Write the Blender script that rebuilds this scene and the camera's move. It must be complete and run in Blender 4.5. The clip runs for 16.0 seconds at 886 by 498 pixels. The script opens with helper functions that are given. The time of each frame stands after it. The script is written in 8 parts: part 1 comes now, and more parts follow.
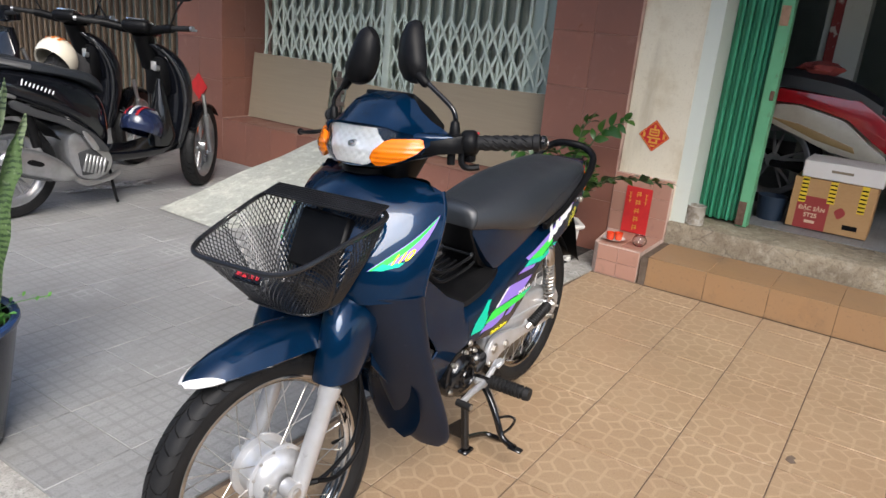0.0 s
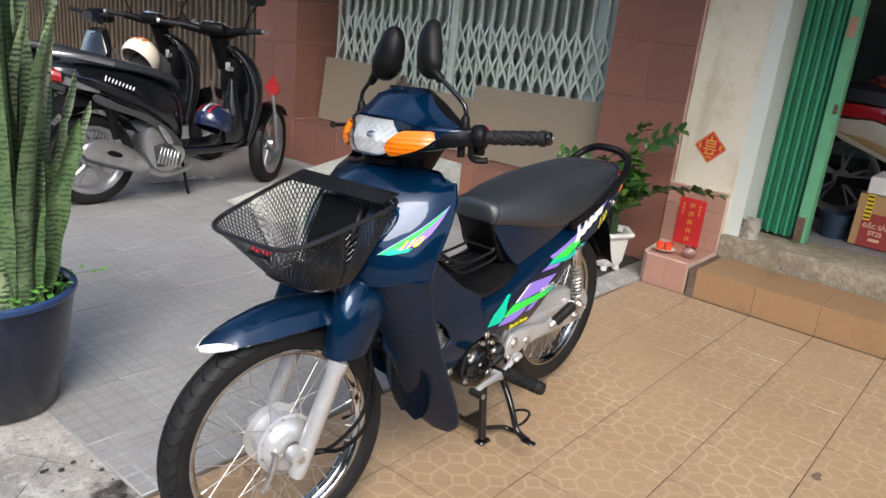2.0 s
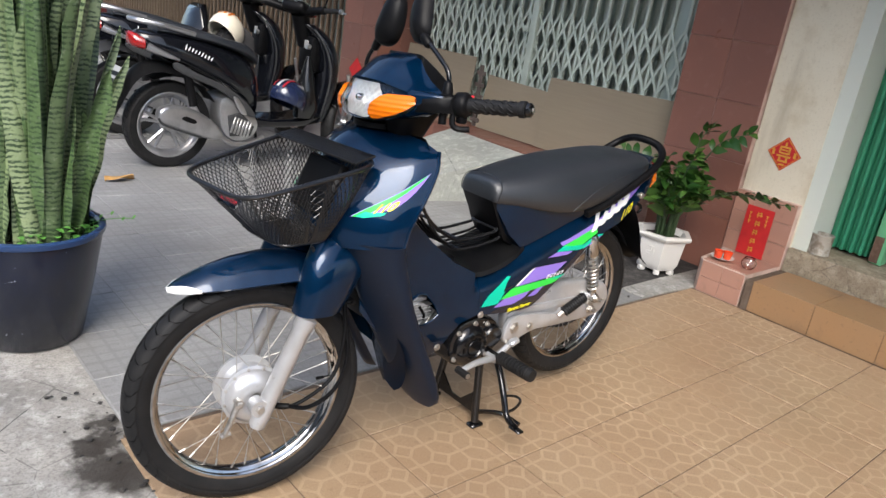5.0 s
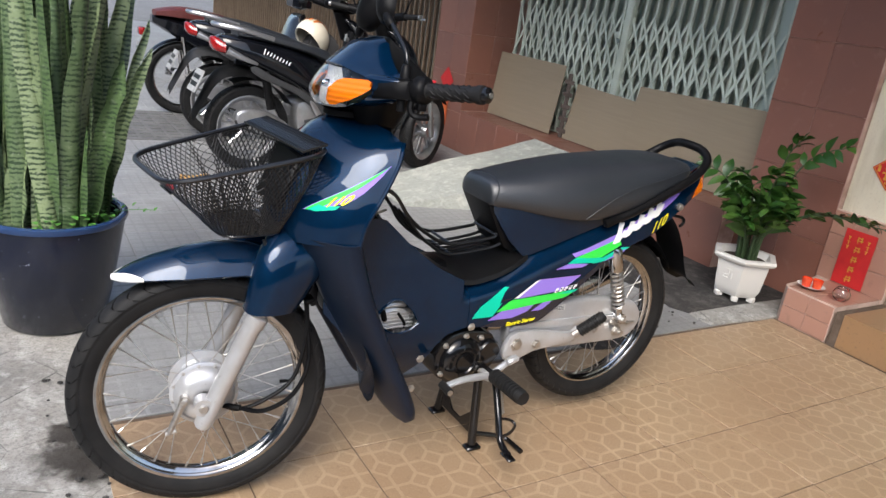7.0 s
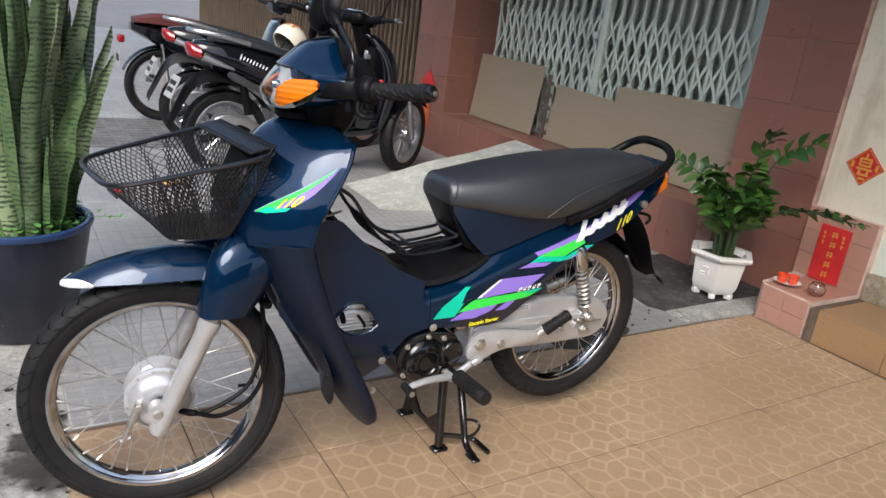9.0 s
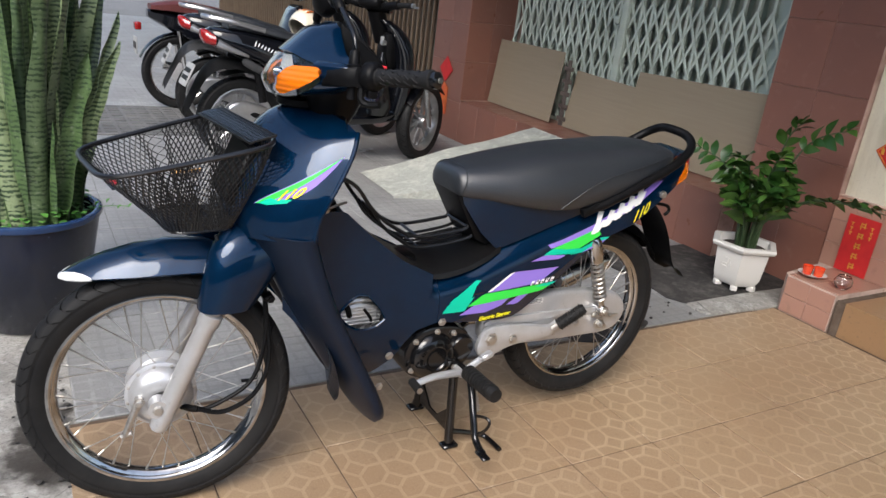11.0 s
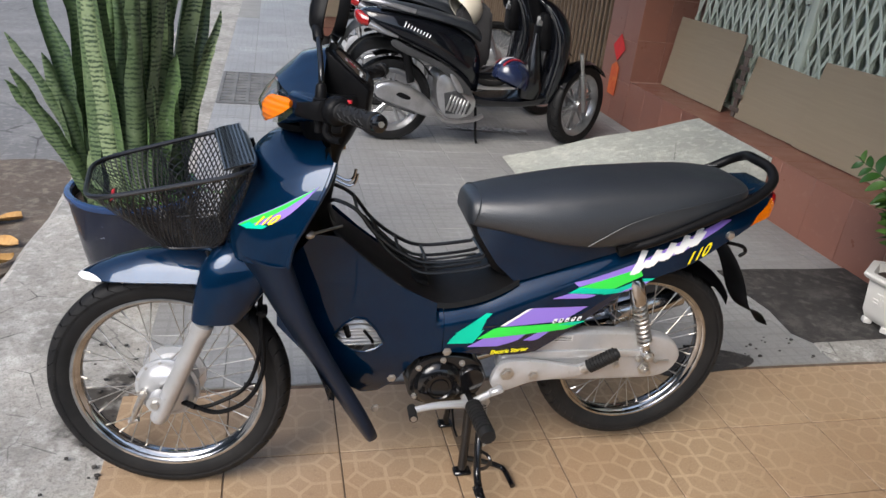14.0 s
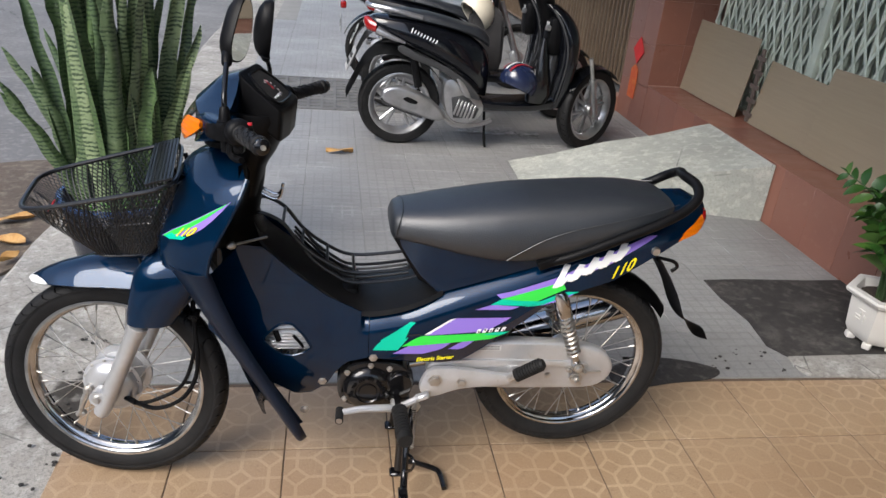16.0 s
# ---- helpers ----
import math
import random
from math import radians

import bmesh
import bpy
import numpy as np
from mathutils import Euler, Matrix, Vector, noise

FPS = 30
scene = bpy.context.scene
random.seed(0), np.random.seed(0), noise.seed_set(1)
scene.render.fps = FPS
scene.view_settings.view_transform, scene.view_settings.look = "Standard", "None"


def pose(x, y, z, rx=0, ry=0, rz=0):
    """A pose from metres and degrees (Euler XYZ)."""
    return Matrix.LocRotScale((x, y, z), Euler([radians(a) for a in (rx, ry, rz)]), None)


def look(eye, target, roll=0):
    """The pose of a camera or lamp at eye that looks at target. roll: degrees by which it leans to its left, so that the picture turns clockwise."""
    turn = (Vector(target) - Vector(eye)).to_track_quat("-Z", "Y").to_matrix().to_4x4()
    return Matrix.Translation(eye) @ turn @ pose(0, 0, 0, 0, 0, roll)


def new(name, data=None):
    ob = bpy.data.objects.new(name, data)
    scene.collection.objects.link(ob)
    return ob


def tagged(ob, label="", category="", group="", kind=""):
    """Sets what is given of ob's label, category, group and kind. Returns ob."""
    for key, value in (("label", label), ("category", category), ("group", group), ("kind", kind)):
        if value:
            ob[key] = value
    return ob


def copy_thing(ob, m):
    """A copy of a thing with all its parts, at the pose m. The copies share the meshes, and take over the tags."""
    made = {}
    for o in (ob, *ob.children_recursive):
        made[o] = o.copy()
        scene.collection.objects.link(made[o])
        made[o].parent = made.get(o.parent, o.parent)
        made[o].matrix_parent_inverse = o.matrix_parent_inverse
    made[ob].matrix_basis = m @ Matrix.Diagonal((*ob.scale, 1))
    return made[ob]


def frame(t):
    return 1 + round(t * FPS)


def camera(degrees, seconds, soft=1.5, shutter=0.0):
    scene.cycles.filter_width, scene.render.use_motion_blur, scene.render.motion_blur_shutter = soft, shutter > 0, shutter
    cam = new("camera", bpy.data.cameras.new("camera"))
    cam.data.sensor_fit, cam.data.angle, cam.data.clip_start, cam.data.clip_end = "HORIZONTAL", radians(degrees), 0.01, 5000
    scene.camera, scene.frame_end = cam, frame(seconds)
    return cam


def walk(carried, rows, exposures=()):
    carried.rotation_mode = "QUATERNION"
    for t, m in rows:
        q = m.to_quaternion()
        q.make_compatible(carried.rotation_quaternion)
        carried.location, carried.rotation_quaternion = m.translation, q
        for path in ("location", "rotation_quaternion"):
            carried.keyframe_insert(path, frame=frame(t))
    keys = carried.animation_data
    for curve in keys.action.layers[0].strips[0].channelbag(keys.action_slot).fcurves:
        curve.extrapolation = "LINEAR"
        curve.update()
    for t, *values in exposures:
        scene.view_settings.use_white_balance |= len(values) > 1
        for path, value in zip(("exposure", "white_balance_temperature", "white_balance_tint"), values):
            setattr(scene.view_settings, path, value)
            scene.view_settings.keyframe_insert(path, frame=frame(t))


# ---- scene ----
cam = camera(62.7, 16.0)
PATH = [
    (0, (-1.378, -1.036, 1.253), (0.232, -0.016, 0.645), 5.3),
    (0.5, (-1.358, -1.095, 1.248), (0.213, -0.014, 0.646), 5.6),
    (1, (-1.351, -1.138, 1.25), (0.187, -0.01, 0.648), 5.9),
    (1.5, (-1.349, -1.177, 1.249), (0.164, -0.016, 0.648), 6.1),
    (2, (-1.356, -1.208, 1.244), (0.134, -0.018, 0.643), 6.1),
    (2.5, (-1.375, -1.246, 1.236), (0.086, -0.022, 0.629), 6.4),
    (3, (-1.384, -1.308, 1.234), (0.041, -0.048, 0.617), 6.9),
    (3.5, (-1.357, -1.385, 1.234), (0.036, -0.095, 0.605), 7.3),
    (6, (-0.956, -1.433, 1.182), (0.22, 0.053, 0.544), 9.1),
    (6.5, (-0.852, -1.471, 1.175), (0.232, 0.082, 0.535), 8.8),
    (7, (-0.781, -1.51, 1.177), (0.248, 0.08, 0.534), 8.3),
    (7.5, (-0.742, -1.534, 1.18), (0.276, 0.065, 0.542), 7.9),
    (8, (-0.719, -1.551, 1.18), (0.316, 0.04, 0.551), 7.7),
    (10.5, (-0.68, -1.551, 1.175), (0.357, 0.035, 0.535), 7.2),
    (11, (-0.648, -1.516, 1.175), (0.342, 0.087, 0.504), 7.1),
    (11.5, (-0.586, -1.441, 1.207), (0.34, 0.182, 0.494), 7.2),
    (12, (-0.536, -1.39, 1.241), (0.31, 0.257, 0.483), 7.2),
    (12.5, (-0.468, -1.366, 1.246), (0.29, 0.306, 0.452), 7.3),
    (13, (-0.334, -1.409, 1.282), (0.311, 0.304, 0.475), 7.0),
    (13.5, (-0.247, -1.491, 1.321), (0.3, 0.25, 0.502), 6.5),
    (14, (-0.183, -1.563, 1.345), (0.278, 0.198, 0.517), 6.2),
    (14.5, (-0.113, -1.619, 1.413), (0.278, 0.144, 0.553), 5.9),
    (15, (-0.022, -1.626, 1.436), (0.317, 0.143, 0.567), 5.8),
    (15.5, (0.067, -1.644, 1.435), (0.383, 0.133, 0.574), 5.6),
    (16, (0.109, -1.664, 1.436), (0.424, 0.118, 0.586), 5.3),
]
walk(cam, [(t, look(eye, target, roll)) for t, eye, target, roll in PATH], [(0, 1.02), (8, 0.88), (12, 0.76), (16, 0.76)])

# ---- world and light ----
world = bpy.data.worlds.new("world")
scene.world = world
world.use_nodes = True
wn = world.node_tree.nodes
sky = wn.new("ShaderNodeTexSky")
sky.sky_type = "NISHITA"
sky.sun_disc = False
sky.sun_elevation = radians(52)
sky.sun_rotation = radians(-135)
sky.air_density, sky.dust_density, sky.ozone_density = 1.0, 3.0, 1.0
bg = wn["Background"]
bg.inputs["Strength"].default_value = 0.15
world.node_tree.links.new(sky.outputs[0], bg.inputs[0])

sun = new("sun", bpy.data.lights.new("sun", "SUN"))
sun.data.energy, sun.data.angle, sun.data.color = 2.0, radians(34), (1.0, 0.985, 0.96)
sun.matrix_world = look((-5.0, -4.9, 6.6), (0.5, 0.5, 0))


# ---- materials ----
class Ex:
    """A value in a node tree, with arithmetic."""

    def __init__(self, tree, sock):
        self.tree, self.sock = tree, sock

    def op(self, kind, *others):
        n = self.tree.nodes.new("ShaderNodeMath")
        n.operation = kind
        for i, v in enumerate((self, *others)):
            if isinstance(v, Ex):
                self.tree.links.new(v.sock, n.inputs[i])
            else:
                n.inputs[i].default_value = v
        return Ex(self.tree, n.outputs[0])

    def __add__(self, o): return self.op("ADD", o)
    def __sub__(self, o): return self.op("SUBTRACT", o)
    def __mul__(self, o): return self.op("MULTIPLY", o)
    def absolute(self): return self.op("ABSOLUTE")
    def rounded(self): return self.op("ROUND")
    def under(self, o): return self.op("LESS_THAN", o)
    def over(self, o): return self.op("GREATER_THAN", o)
    def least(self, o): return self.op("MINIMUM", o)
    def most(self, o): return self.op("MAXIMUM", o)


def rgb(c):
    return (*c, 1.0) if len(c) == 3 else c


class Mat:
    """A node material around one Principled shader."""

    def __init__(self, name, color=(0.5, 0.5, 0.5), rough=0.5, metal=0.0, coat=0.0, spec=0.5):
        self.m = bpy.data.materials.new(name)
        self.m.use_nodes = True
        self.t = self.m.node_tree
        self.b = self.t.nodes["Principled BSDF"]
        self.b.inputs["Base Color"].default_value = rgb(color)
        self.b.inputs["Roughness"].default_value = rough
        self.b.inputs["Metallic"].default_value = metal
        self.b.inputs["Coat Weight"].default_value = coat
        self.b.inputs["Coat Roughness"].default_value = 0.04
        self.b.inputs["Specular IOR Level"].default_value = spec
        self.col = None
        self.last_bump = None

    def where(self, kind="Object"):
        if kind == "World":
            return self.t.nodes.new("ShaderNodeNewGeometry").outputs["Position"]
        return self.t.nodes.new("ShaderNodeTexCoord").outputs[kind]

    def noise(self, scale, detail=4, rough=0.6, kind="World", stretch=None):
        n = self.t.nodes.new("ShaderNodeTexNoise")
        n.inputs["Scale"].default_value, n.inputs["Detail"].default_value, n.inputs["Roughness"].default_value = scale, detail, rough
        co = self.where(kind)
        if stretch:
            mp = self.t.nodes.new("ShaderNodeMapping")
            mp.inputs["Scale"].default_value = stretch
            self.t.links.new(co, mp.inputs[0])
            co = mp.outputs[0]
        self.t.links.new(co, n.inputs["Vector"])
        return Ex(self.t, n.outputs["Fac"])

    def voronoi(self, scale, kind="World", feature="F1", out="Distance"):
        n = self.t.nodes.new("ShaderNodeTexVoronoi")
        n.feature = feature
        n.inputs["Scale"].default_value = scale
        self.t.links.new(self.where(kind), n.inputs["Vector"])
        return Ex(self.t, n.outputs[out])

    def xyz(self, kind="World"):
        n = self.t.nodes.new("ShaderNodeSeparateXYZ")
        self.t.links.new(self.where(kind), n.inputs[0])
        return [Ex(self.t, o) for o in n.outputs]

    def own(self):
        return Ex(self.t, self.t.nodes.new("ShaderNodeObjectInfo").outputs["Random"])

    def island(self):
        return Ex(self.t, self.t.nodes.new("ShaderNodeNewGeometry").outputs["Random Per Island"])

    def ramp(self, fac, lo, hi):
        n = self.t.nodes.new("ShaderNodeMapRange")
        n.inputs["From Min"].default_value, n.inputs["From Max"].default_value = lo, hi
        self.t.links.new(fac.sock, n.inputs["Value"])
        return Ex(self.t, n.outputs[0])

    def blend(self, fac, color, mode="MIX"):
        """Lays color over what stands so far, by fac."""
        n = self.t.nodes.new("ShaderNodeMix")
        n.data_type, n.blend_type = "RGBA", mode
        if isinstance(fac, Ex):
            self.t.links.new(fac.sock, n.inputs[0])
        else:
            n.inputs[0].default_value = fac
        if self.col is None:
            n.inputs[6].default_value = self.b.inputs["Base Color"].default_value
        else:
            self.t.links.new(self.col, n.inputs[6])
        n.inputs[7].default_value = rgb(color)
        self.col = n.outputs[2]
        self.t.links.new(self.col, self.b.inputs["Base Color"])
        return self

    def mottle(self, scale, color, amount=0.6, lo=0.4, hi=0.7, **kw):
        return self.blend(self.ramp(self.noise(scale, **kw), lo, hi) * amount, color)

    def vary(self, amount=0.15, dark=(0, 0, 0)):
        return self.blend(self.own() * amount, dark)

    def bump(self, fac, strength=0.3, distance=0.002):
        n = self.t.nodes.new("ShaderNodeBump")
        n.inputs["Strength"].default_value, n.inputs["Distance"].default_value = strength, distance
        self.t.links.new(fac.sock, n.inputs["Height"])
        if self.last_bump:
            self.t.links.new(self.last_bump, n.inputs["Normal"])
        self.last_bump = n.outputs[0]
        self.t.links.new(self.last_bump, self.b.inputs["Normal"])
        return self

    def gloss(self, fac, lo, hi):
        n = self.t.nodes.new("ShaderNodeMapRange")
        n.inputs["To Min"].default_value, n.inputs["To Max"].default_value = lo, hi
        self.t.links.new(fac.sock, n.inputs["Value"])
        self.t.links.new(n.outputs[0], self.b.inputs["Roughness"])
        return self


# tan floor tile: a net of lines in which every other crossing is a diamond
M_TAN = Mat("tan_tile", (0.315, 0.222, 0.136), 0.36)
gx, gy, gz = M_TAN.xyz()
gx, gy = (gx + 0.0375) * (1 / 0.075), (gy + 0.0375) * (1 / 0.075)
rx_, ry_ = gx.rounded(), gy.rounded()
lx, ly = (gx - rx_).absolute(), (gy - ry_).absolute()
odd = (rx_ + ry_).op("MODULO", 2.0).absolute().over(0.5)
span = lx + ly
lines = lx.least(ly).under(0.062) * odd.most(span.over(0.44))
rim = (span - 0.44).absolute().under(0.085) * (odd * -1.0 + 1.0)
net = lines.most(rim)
M_TAN.vary(0.12, (0.25, 0.15, 0.08))
M_TAN.blend(net * (M_TAN.ramp(M_TAN.noise(1.7, 4), 0.36, 0.62) * 0.40 + 0.14), (0.53, 0.40, 0.26))
M_TAN.mottle(2.2, (0.28, 0.175, 0.10), 0.5, 0.45, 0.75, detail=6)
M_TAN.mottle(38, (0.16, 0.10, 0.06), 0.45, 0.58, 0.72, detail=5)
M_TAN.mottle(240, (0.24, 0.15, 0.09), 0.55, 0.50, 0.66, detail=3)
M_TAN.mottle(260, (0.56, 0.44, 0.30), 0.35, 0.56, 0.70, detail=3)
M_TAN.mottle(0.9, (0.20, 0.125, 0.07), 0.45, 0.52, 0.72, detail=8)
M_TAN.bump(net, 0.35, 0.0008)
M_TAN.gloss(M_TAN.noise(6, 5), 0.28, 0.55)

M_STEP = Mat("tan_step_tile", (0.30, 0.18, 0.092), 0.40)
M_STEP.vary(0.15, (0.25, 0.13, 0.06)).mottle(4, (0.33, 0.18, 0.08), 0.5, detail=6).mottle(50, (0.16, 0.10, 0.06), 0.5, 0.58, 0.72).mottle(2.6, (0.13, 0.085, 0.055), 0.6, 0.54, 0.70, detail=9)
M_STEP.bump(M_STEP.noise(30, 3), 0.15, 0.001)

M_GROUT = Mat("dark_joint", (0.09, 0.06, 0.04), 0.9)
M_GROUT.mottle(20, (0.16, 0.12, 0.09), 0.8)

M_GREY = Mat("grey_tile", (0.285, 0.285, 0.28), 0.5)
gx, gy, gz = M_GREY.xyz()
gx, gy = (gx + 0.018) * (1 / 0.05), (gy - 0.32) * (1 / 0.0505)
lx, ly = (gx - gx.rounded()).absolute(), (gy - gy.rounded()).absolute()
small = lx.least(ly).under(0.11)
worn = M_GREY.ramp(M_GREY.noise(1.6, 6), 0.52, 0.66)
M_GREY.vary(0.22, (0.14, 0.14, 0.14))
M_GREY.mottle(0.9, (0.19, 0.185, 0.18), 0.7, 0.4, 0.65, detail=6)
M_GREY.blend(small * (worn * -1.0 + 1.0) * 0.30, (0.13, 0.13, 0.13))
M_GREY.blend(small * worn * 0.42, (0.55, 0.55, 0.54))
M_GREY.mottle(3.1, (0.42, 0.42, 0.41), 0.35, 0.6, 0.75, detail=8)
M_GREY.mottle(30, (0.10, 0.10, 0.10), 0.35, 0.58, 0.75)
M_GREY.mottle(150, (0.12, 0.12, 0.12), 0.45, 0.5, 0.68, detail=3)
M_GREY.mottle(24, (0.17, 0.165, 0.16), 0.5, 0.5, 0.66, detail=6, stretch=(0.15, 1, 1))
M_GREY.bump(small, 0.2, 0.0010).bump(M_GREY.noise(60, 3), 0.15, 0.001)
M_GREY.gloss(M_GREY.noise(3, 5), 0.35, 0.62)

M_LIGHT_JOINT = Mat("pale_joint", (0.22, 0.22, 0.21), 0.85)
M_LIGHT_JOINT.mottle(6, (0.18, 0.18, 0.17), 0.8)


def concrete(name, base, dark, light, scale=1.0, rough=0.85):
    m = Mat(name, base, rough)
    m.mottle(1.7 * scale, dark, 0.75, 0.4, 0.68, detail=8).mottle(5.5 * scale, light, 0.55, 0.5, 0.72, detail=8)
    m.mottle(60, dark, 0.55, 0.52, 0.66, detail=4).mottle(22, light, 0.55, 0.52, 0.66, detail=6).mottle(170, dark, 0.5, 0.5, 0.64, detail=3)
    crack = m.voronoi(2.3 * scale, feature="DISTANCE_TO_EDGE").op("ADD", m.noise(9, 4) * 0.06)
    m.blend(crack.under(0.034) * m.ramp(m.noise(0.8, 2), 0.45, 0.6) * 0.7, (0.03, 0.03, 0.03))
    m.bump(m.noise(18, 8, 0.7), 0.8, 0.008).bump(m.noise(140, 3), 0.5, 0.0015)
    return m


M_APRON = concrete("rough_concrete", (0.33, 0.315, 0.285), (0.13, 0.125, 0.115), (0.50, 0.49, 0.46), 1.6)
# oil stains beside the front wheel: dark, ragged, each at its own spot
for ox, oy, orad in ((-0.665, 0.195, 0.105), (-0.615, 0.140, 0.100), (-0.680, 0.305, 0.065), (-0.630, 0.310, 0.070), (-0.60, 0.40, 0.055)):
    ax, ay, az_ = M_APRON.xyz()
    dist = ((ax - ox).op("POWER", 2.0) + (ay - oy).op("POWER", 2.0)).op("SQRT") + (M_APRON.noise(24, 7) - 0.5) * 0.12
    M_APRON.blend(M_APRON.ramp(dist, orad, orad * 0.5) * 0.92, (0.026, 0.021, 0.016))
M_ROAD = concrete("road_concrete", (0.17, 0.17, 0.17), (0.10, 0.10, 0.10), (0.27, 0.27, 0.26), 0.5)
M_PATCH = concrete("stained_concrete", (0.030, 0.027, 0.025), (0.014, 0.013, 0.012), (0.11, 0.10, 0.09), 1.4)
M_RAMP = concrete("ramp_concrete", (0.34, 0.355, 0.32), (0.25, 0.25, 0.22), (0.56, 0.56, 0.50), 0.9)
M_SILL = concrete("sill_concrete", (0.36, 0.30, 0.21), (0.16, 0.12, 0.08), (0.52, 0.45, 0.34), 2.2)
M_SOIL = concrete("dirt", (0.11, 0.085, 0.065), (0.05, 0.04, 0.03), (0.22, 0.19, 0.15), 2)

M_CREAM = Mat("cream_wall", (0.68, 0.63, 0.50), 0.8)
M_CREAM.mottle(1.5, (0.55, 0.48, 0.34), 0.6, detail=7).mottle(3.1, (0.44, 0.35, 0.21), 0.6, 0.54, 0.70, detail=9).mottle(12, (0.38, 0.31, 0.19), 0.5, 0.6, 0.8, detail=8)
M_CREAM.mottle(6, (0.30, 0.24, 0.15), 0.55, 0.56, 0.74, detail=8, stretch=(1, 1, 0.15)).mottle(90, (0.45, 0.40, 0.30), 0.4, 0.55, 0.7)
M_CREAM.bump(M_CREAM.noise(25, 6), 0.3, 0.003)
M_WHITE_WALL = Mat("whitewash", (0.58, 0.62, 0.55), 0.8)
M_WHITE_WALL.mottle(2, (0.55, 0.57, 0.52), 0.5, detail=7).mottle(14, (0.42, 0.38, 0.28), 0.4, 0.62, 0.8)
M_WHITE_WALL.bump(M_WHITE_WALL.noise(30, 5), 0.25, 0.003)
# Dark grey of the unseen slab and walls, tuned to dim their reflections.
M_UNSEEN_GREY = Mat("unseen_grey", (0.24, 0.24, 0.235), 0.85)
M_UNSEEN_GREY.mottle(1.2, (0.15, 0.15, 0.145), 0.6, detail=6)
M_ROOM = Mat("room_paint", (0.42, 0.50, 0.46), 0.8)
M_ROOM.mottle(1.5, (0.28, 0.33, 0.30), 0.6)

M_BROWN = Mat("red_brown_wall_tile", (0.25, 0.104, 0.071), 0.30)
M_BROWN.vary(0.6, (0.16, 0.075, 0.058)).mottle(1.6, (0.17, 0.08, 0.062), 0.6, detail=7).mottle(16, (0.32, 0.19, 0.15), 0.25, 0.58, 0.75)
M_BROWN.gloss(M_BROWN.noise(9, 5), 0.18, 0.5)
M_BROWN_JOINT = Mat("wall_joint", (0.52, 0.36, 0.30), 0.8)
M_BROWN_JOINT.mottle(8, (0.2, 0.1, 0.07), 0.7)
M_PINK = Mat("pink_tile", (0.38, 0.205, 0.15), 0.35)
M_PINK.vary(0.2, (0.4, 0.2, 0.14)).mottle(7, (0.38, 0.20, 0.14), 0.5, detail=6).mottle(16, (0.2, 0.12, 0.09), 0.45, 0.6, 0.74, detail=8)
M_PINK_JOINT = Mat("pink_joint", (0.62, 0.46, 0.38), 0.85)
M_PINK_JOINT.mottle(10, (0.3, 0.2, 0.15), 0.7)

M_SHUT = Mat("grey_green_shutter_paint", (0.60, 0.67, 0.58), 0.42)
M_SHUT.mottle(3, (0.26, 0.30, 0.26), 0.6, detail=7).mottle(35, (0.16, 0.13, 0.09), 0.5, 0.62, 0.78)
M_SHUT_BACK = Mat("shutter_sheet", (0.50, 0.53, 0.44), 0.5)
M_SHUT_BACK.mottle(4, (0.26, 0.28, 0.23), 0.7, detail=7)
M_SHUT_DARK = Mat("brown_shutter_paint", (0.21, 0.145, 0.095), 0.5)
M_SHUT_DARK.mottle(4, (0.32, 0.24, 0.16), 0.5).mottle(30, (0.09, 0.055, 0.035), 0.5, 0.55, 0.7)
M_GREEN = Mat("green_gate_paint", (0.045, 0.30, 0.165), 0.38)
M_GREEN.mottle(3, (0.03, 0.20, 0.11), 0.6, detail=6).mottle(22, (0.10, 0.07, 0.04), 0.6, 0.63, 0.76, detail=8)
M_GREEN.bump(M_GREEN.noise(40, 4), 0.15, 0.001)
M_GREEN_PALE = Mat("pale_green_post_paint", (0.14, 0.42, 0.22), 0.4)
M_GREEN_PALE.mottle(5, (0.08, 0.28, 0.15), 0.6, detail=6).mottle(18, (0.12, 0.08, 0.05), 0.7, 0.62, 0.74, detail=8)
M_RUST = Mat("rust", (0.10, 0.055, 0.035), 0.85)
M_RUST.mottle(25, (0.2, 0.13, 0.09), 0.7)
M_CARD = Mat("brown_cardboard_sheet", (0.25, 0.200, 0.135), 0.75)
M_CARD.mottle(1.6, (0.24, 0.19, 0.135), 0.6, detail=5).mottle(20, (0.40, 0.33, 0.24), 0.12, stretch=(1, 0.15, 3))
M_CARD.bump(M_CARD.noise(4, 3), 0.25, 0.01)
M_BOARD_DARK = Mat("dark_slatted_board", (0.075, 0.055, 0.045), 0.7)
M_BOARD_DARK.mottle(12, (0.14, 0.11, 0.09), 0.6)
M_RED = Mat("red_paper", (0.55, 0.02, 0.02), 0.55)
M_RED.mottle(14, (0.40, 0.012, 0.015), 0.6)
M_GOLD = Mat("gold_print", (0.72, 0.40, 0.06), 0.4, 0.2)
M_GOLD.mottle(60, (0.5, 0.2, 0.03), 0.6)
M_POST_RED = Mat("chipped_red_paint", (0.26, 0.03, 0.025), 0.5)
M_POST_RED.mottle(14, (0.6, 0.52, 0.45), 0.9, 0.56, 0.62, detail=8)


# ---- mesh tools ----
def thing(name, label, category, group="", kind="", at=(0, 0, 0), turn=0):
    ob = new(name)
    ob.matrix_world = pose(*at, 0, 0, turn)
    ob.empty_display_size = 0.1
    return tagged(ob, label, category, group, kind)


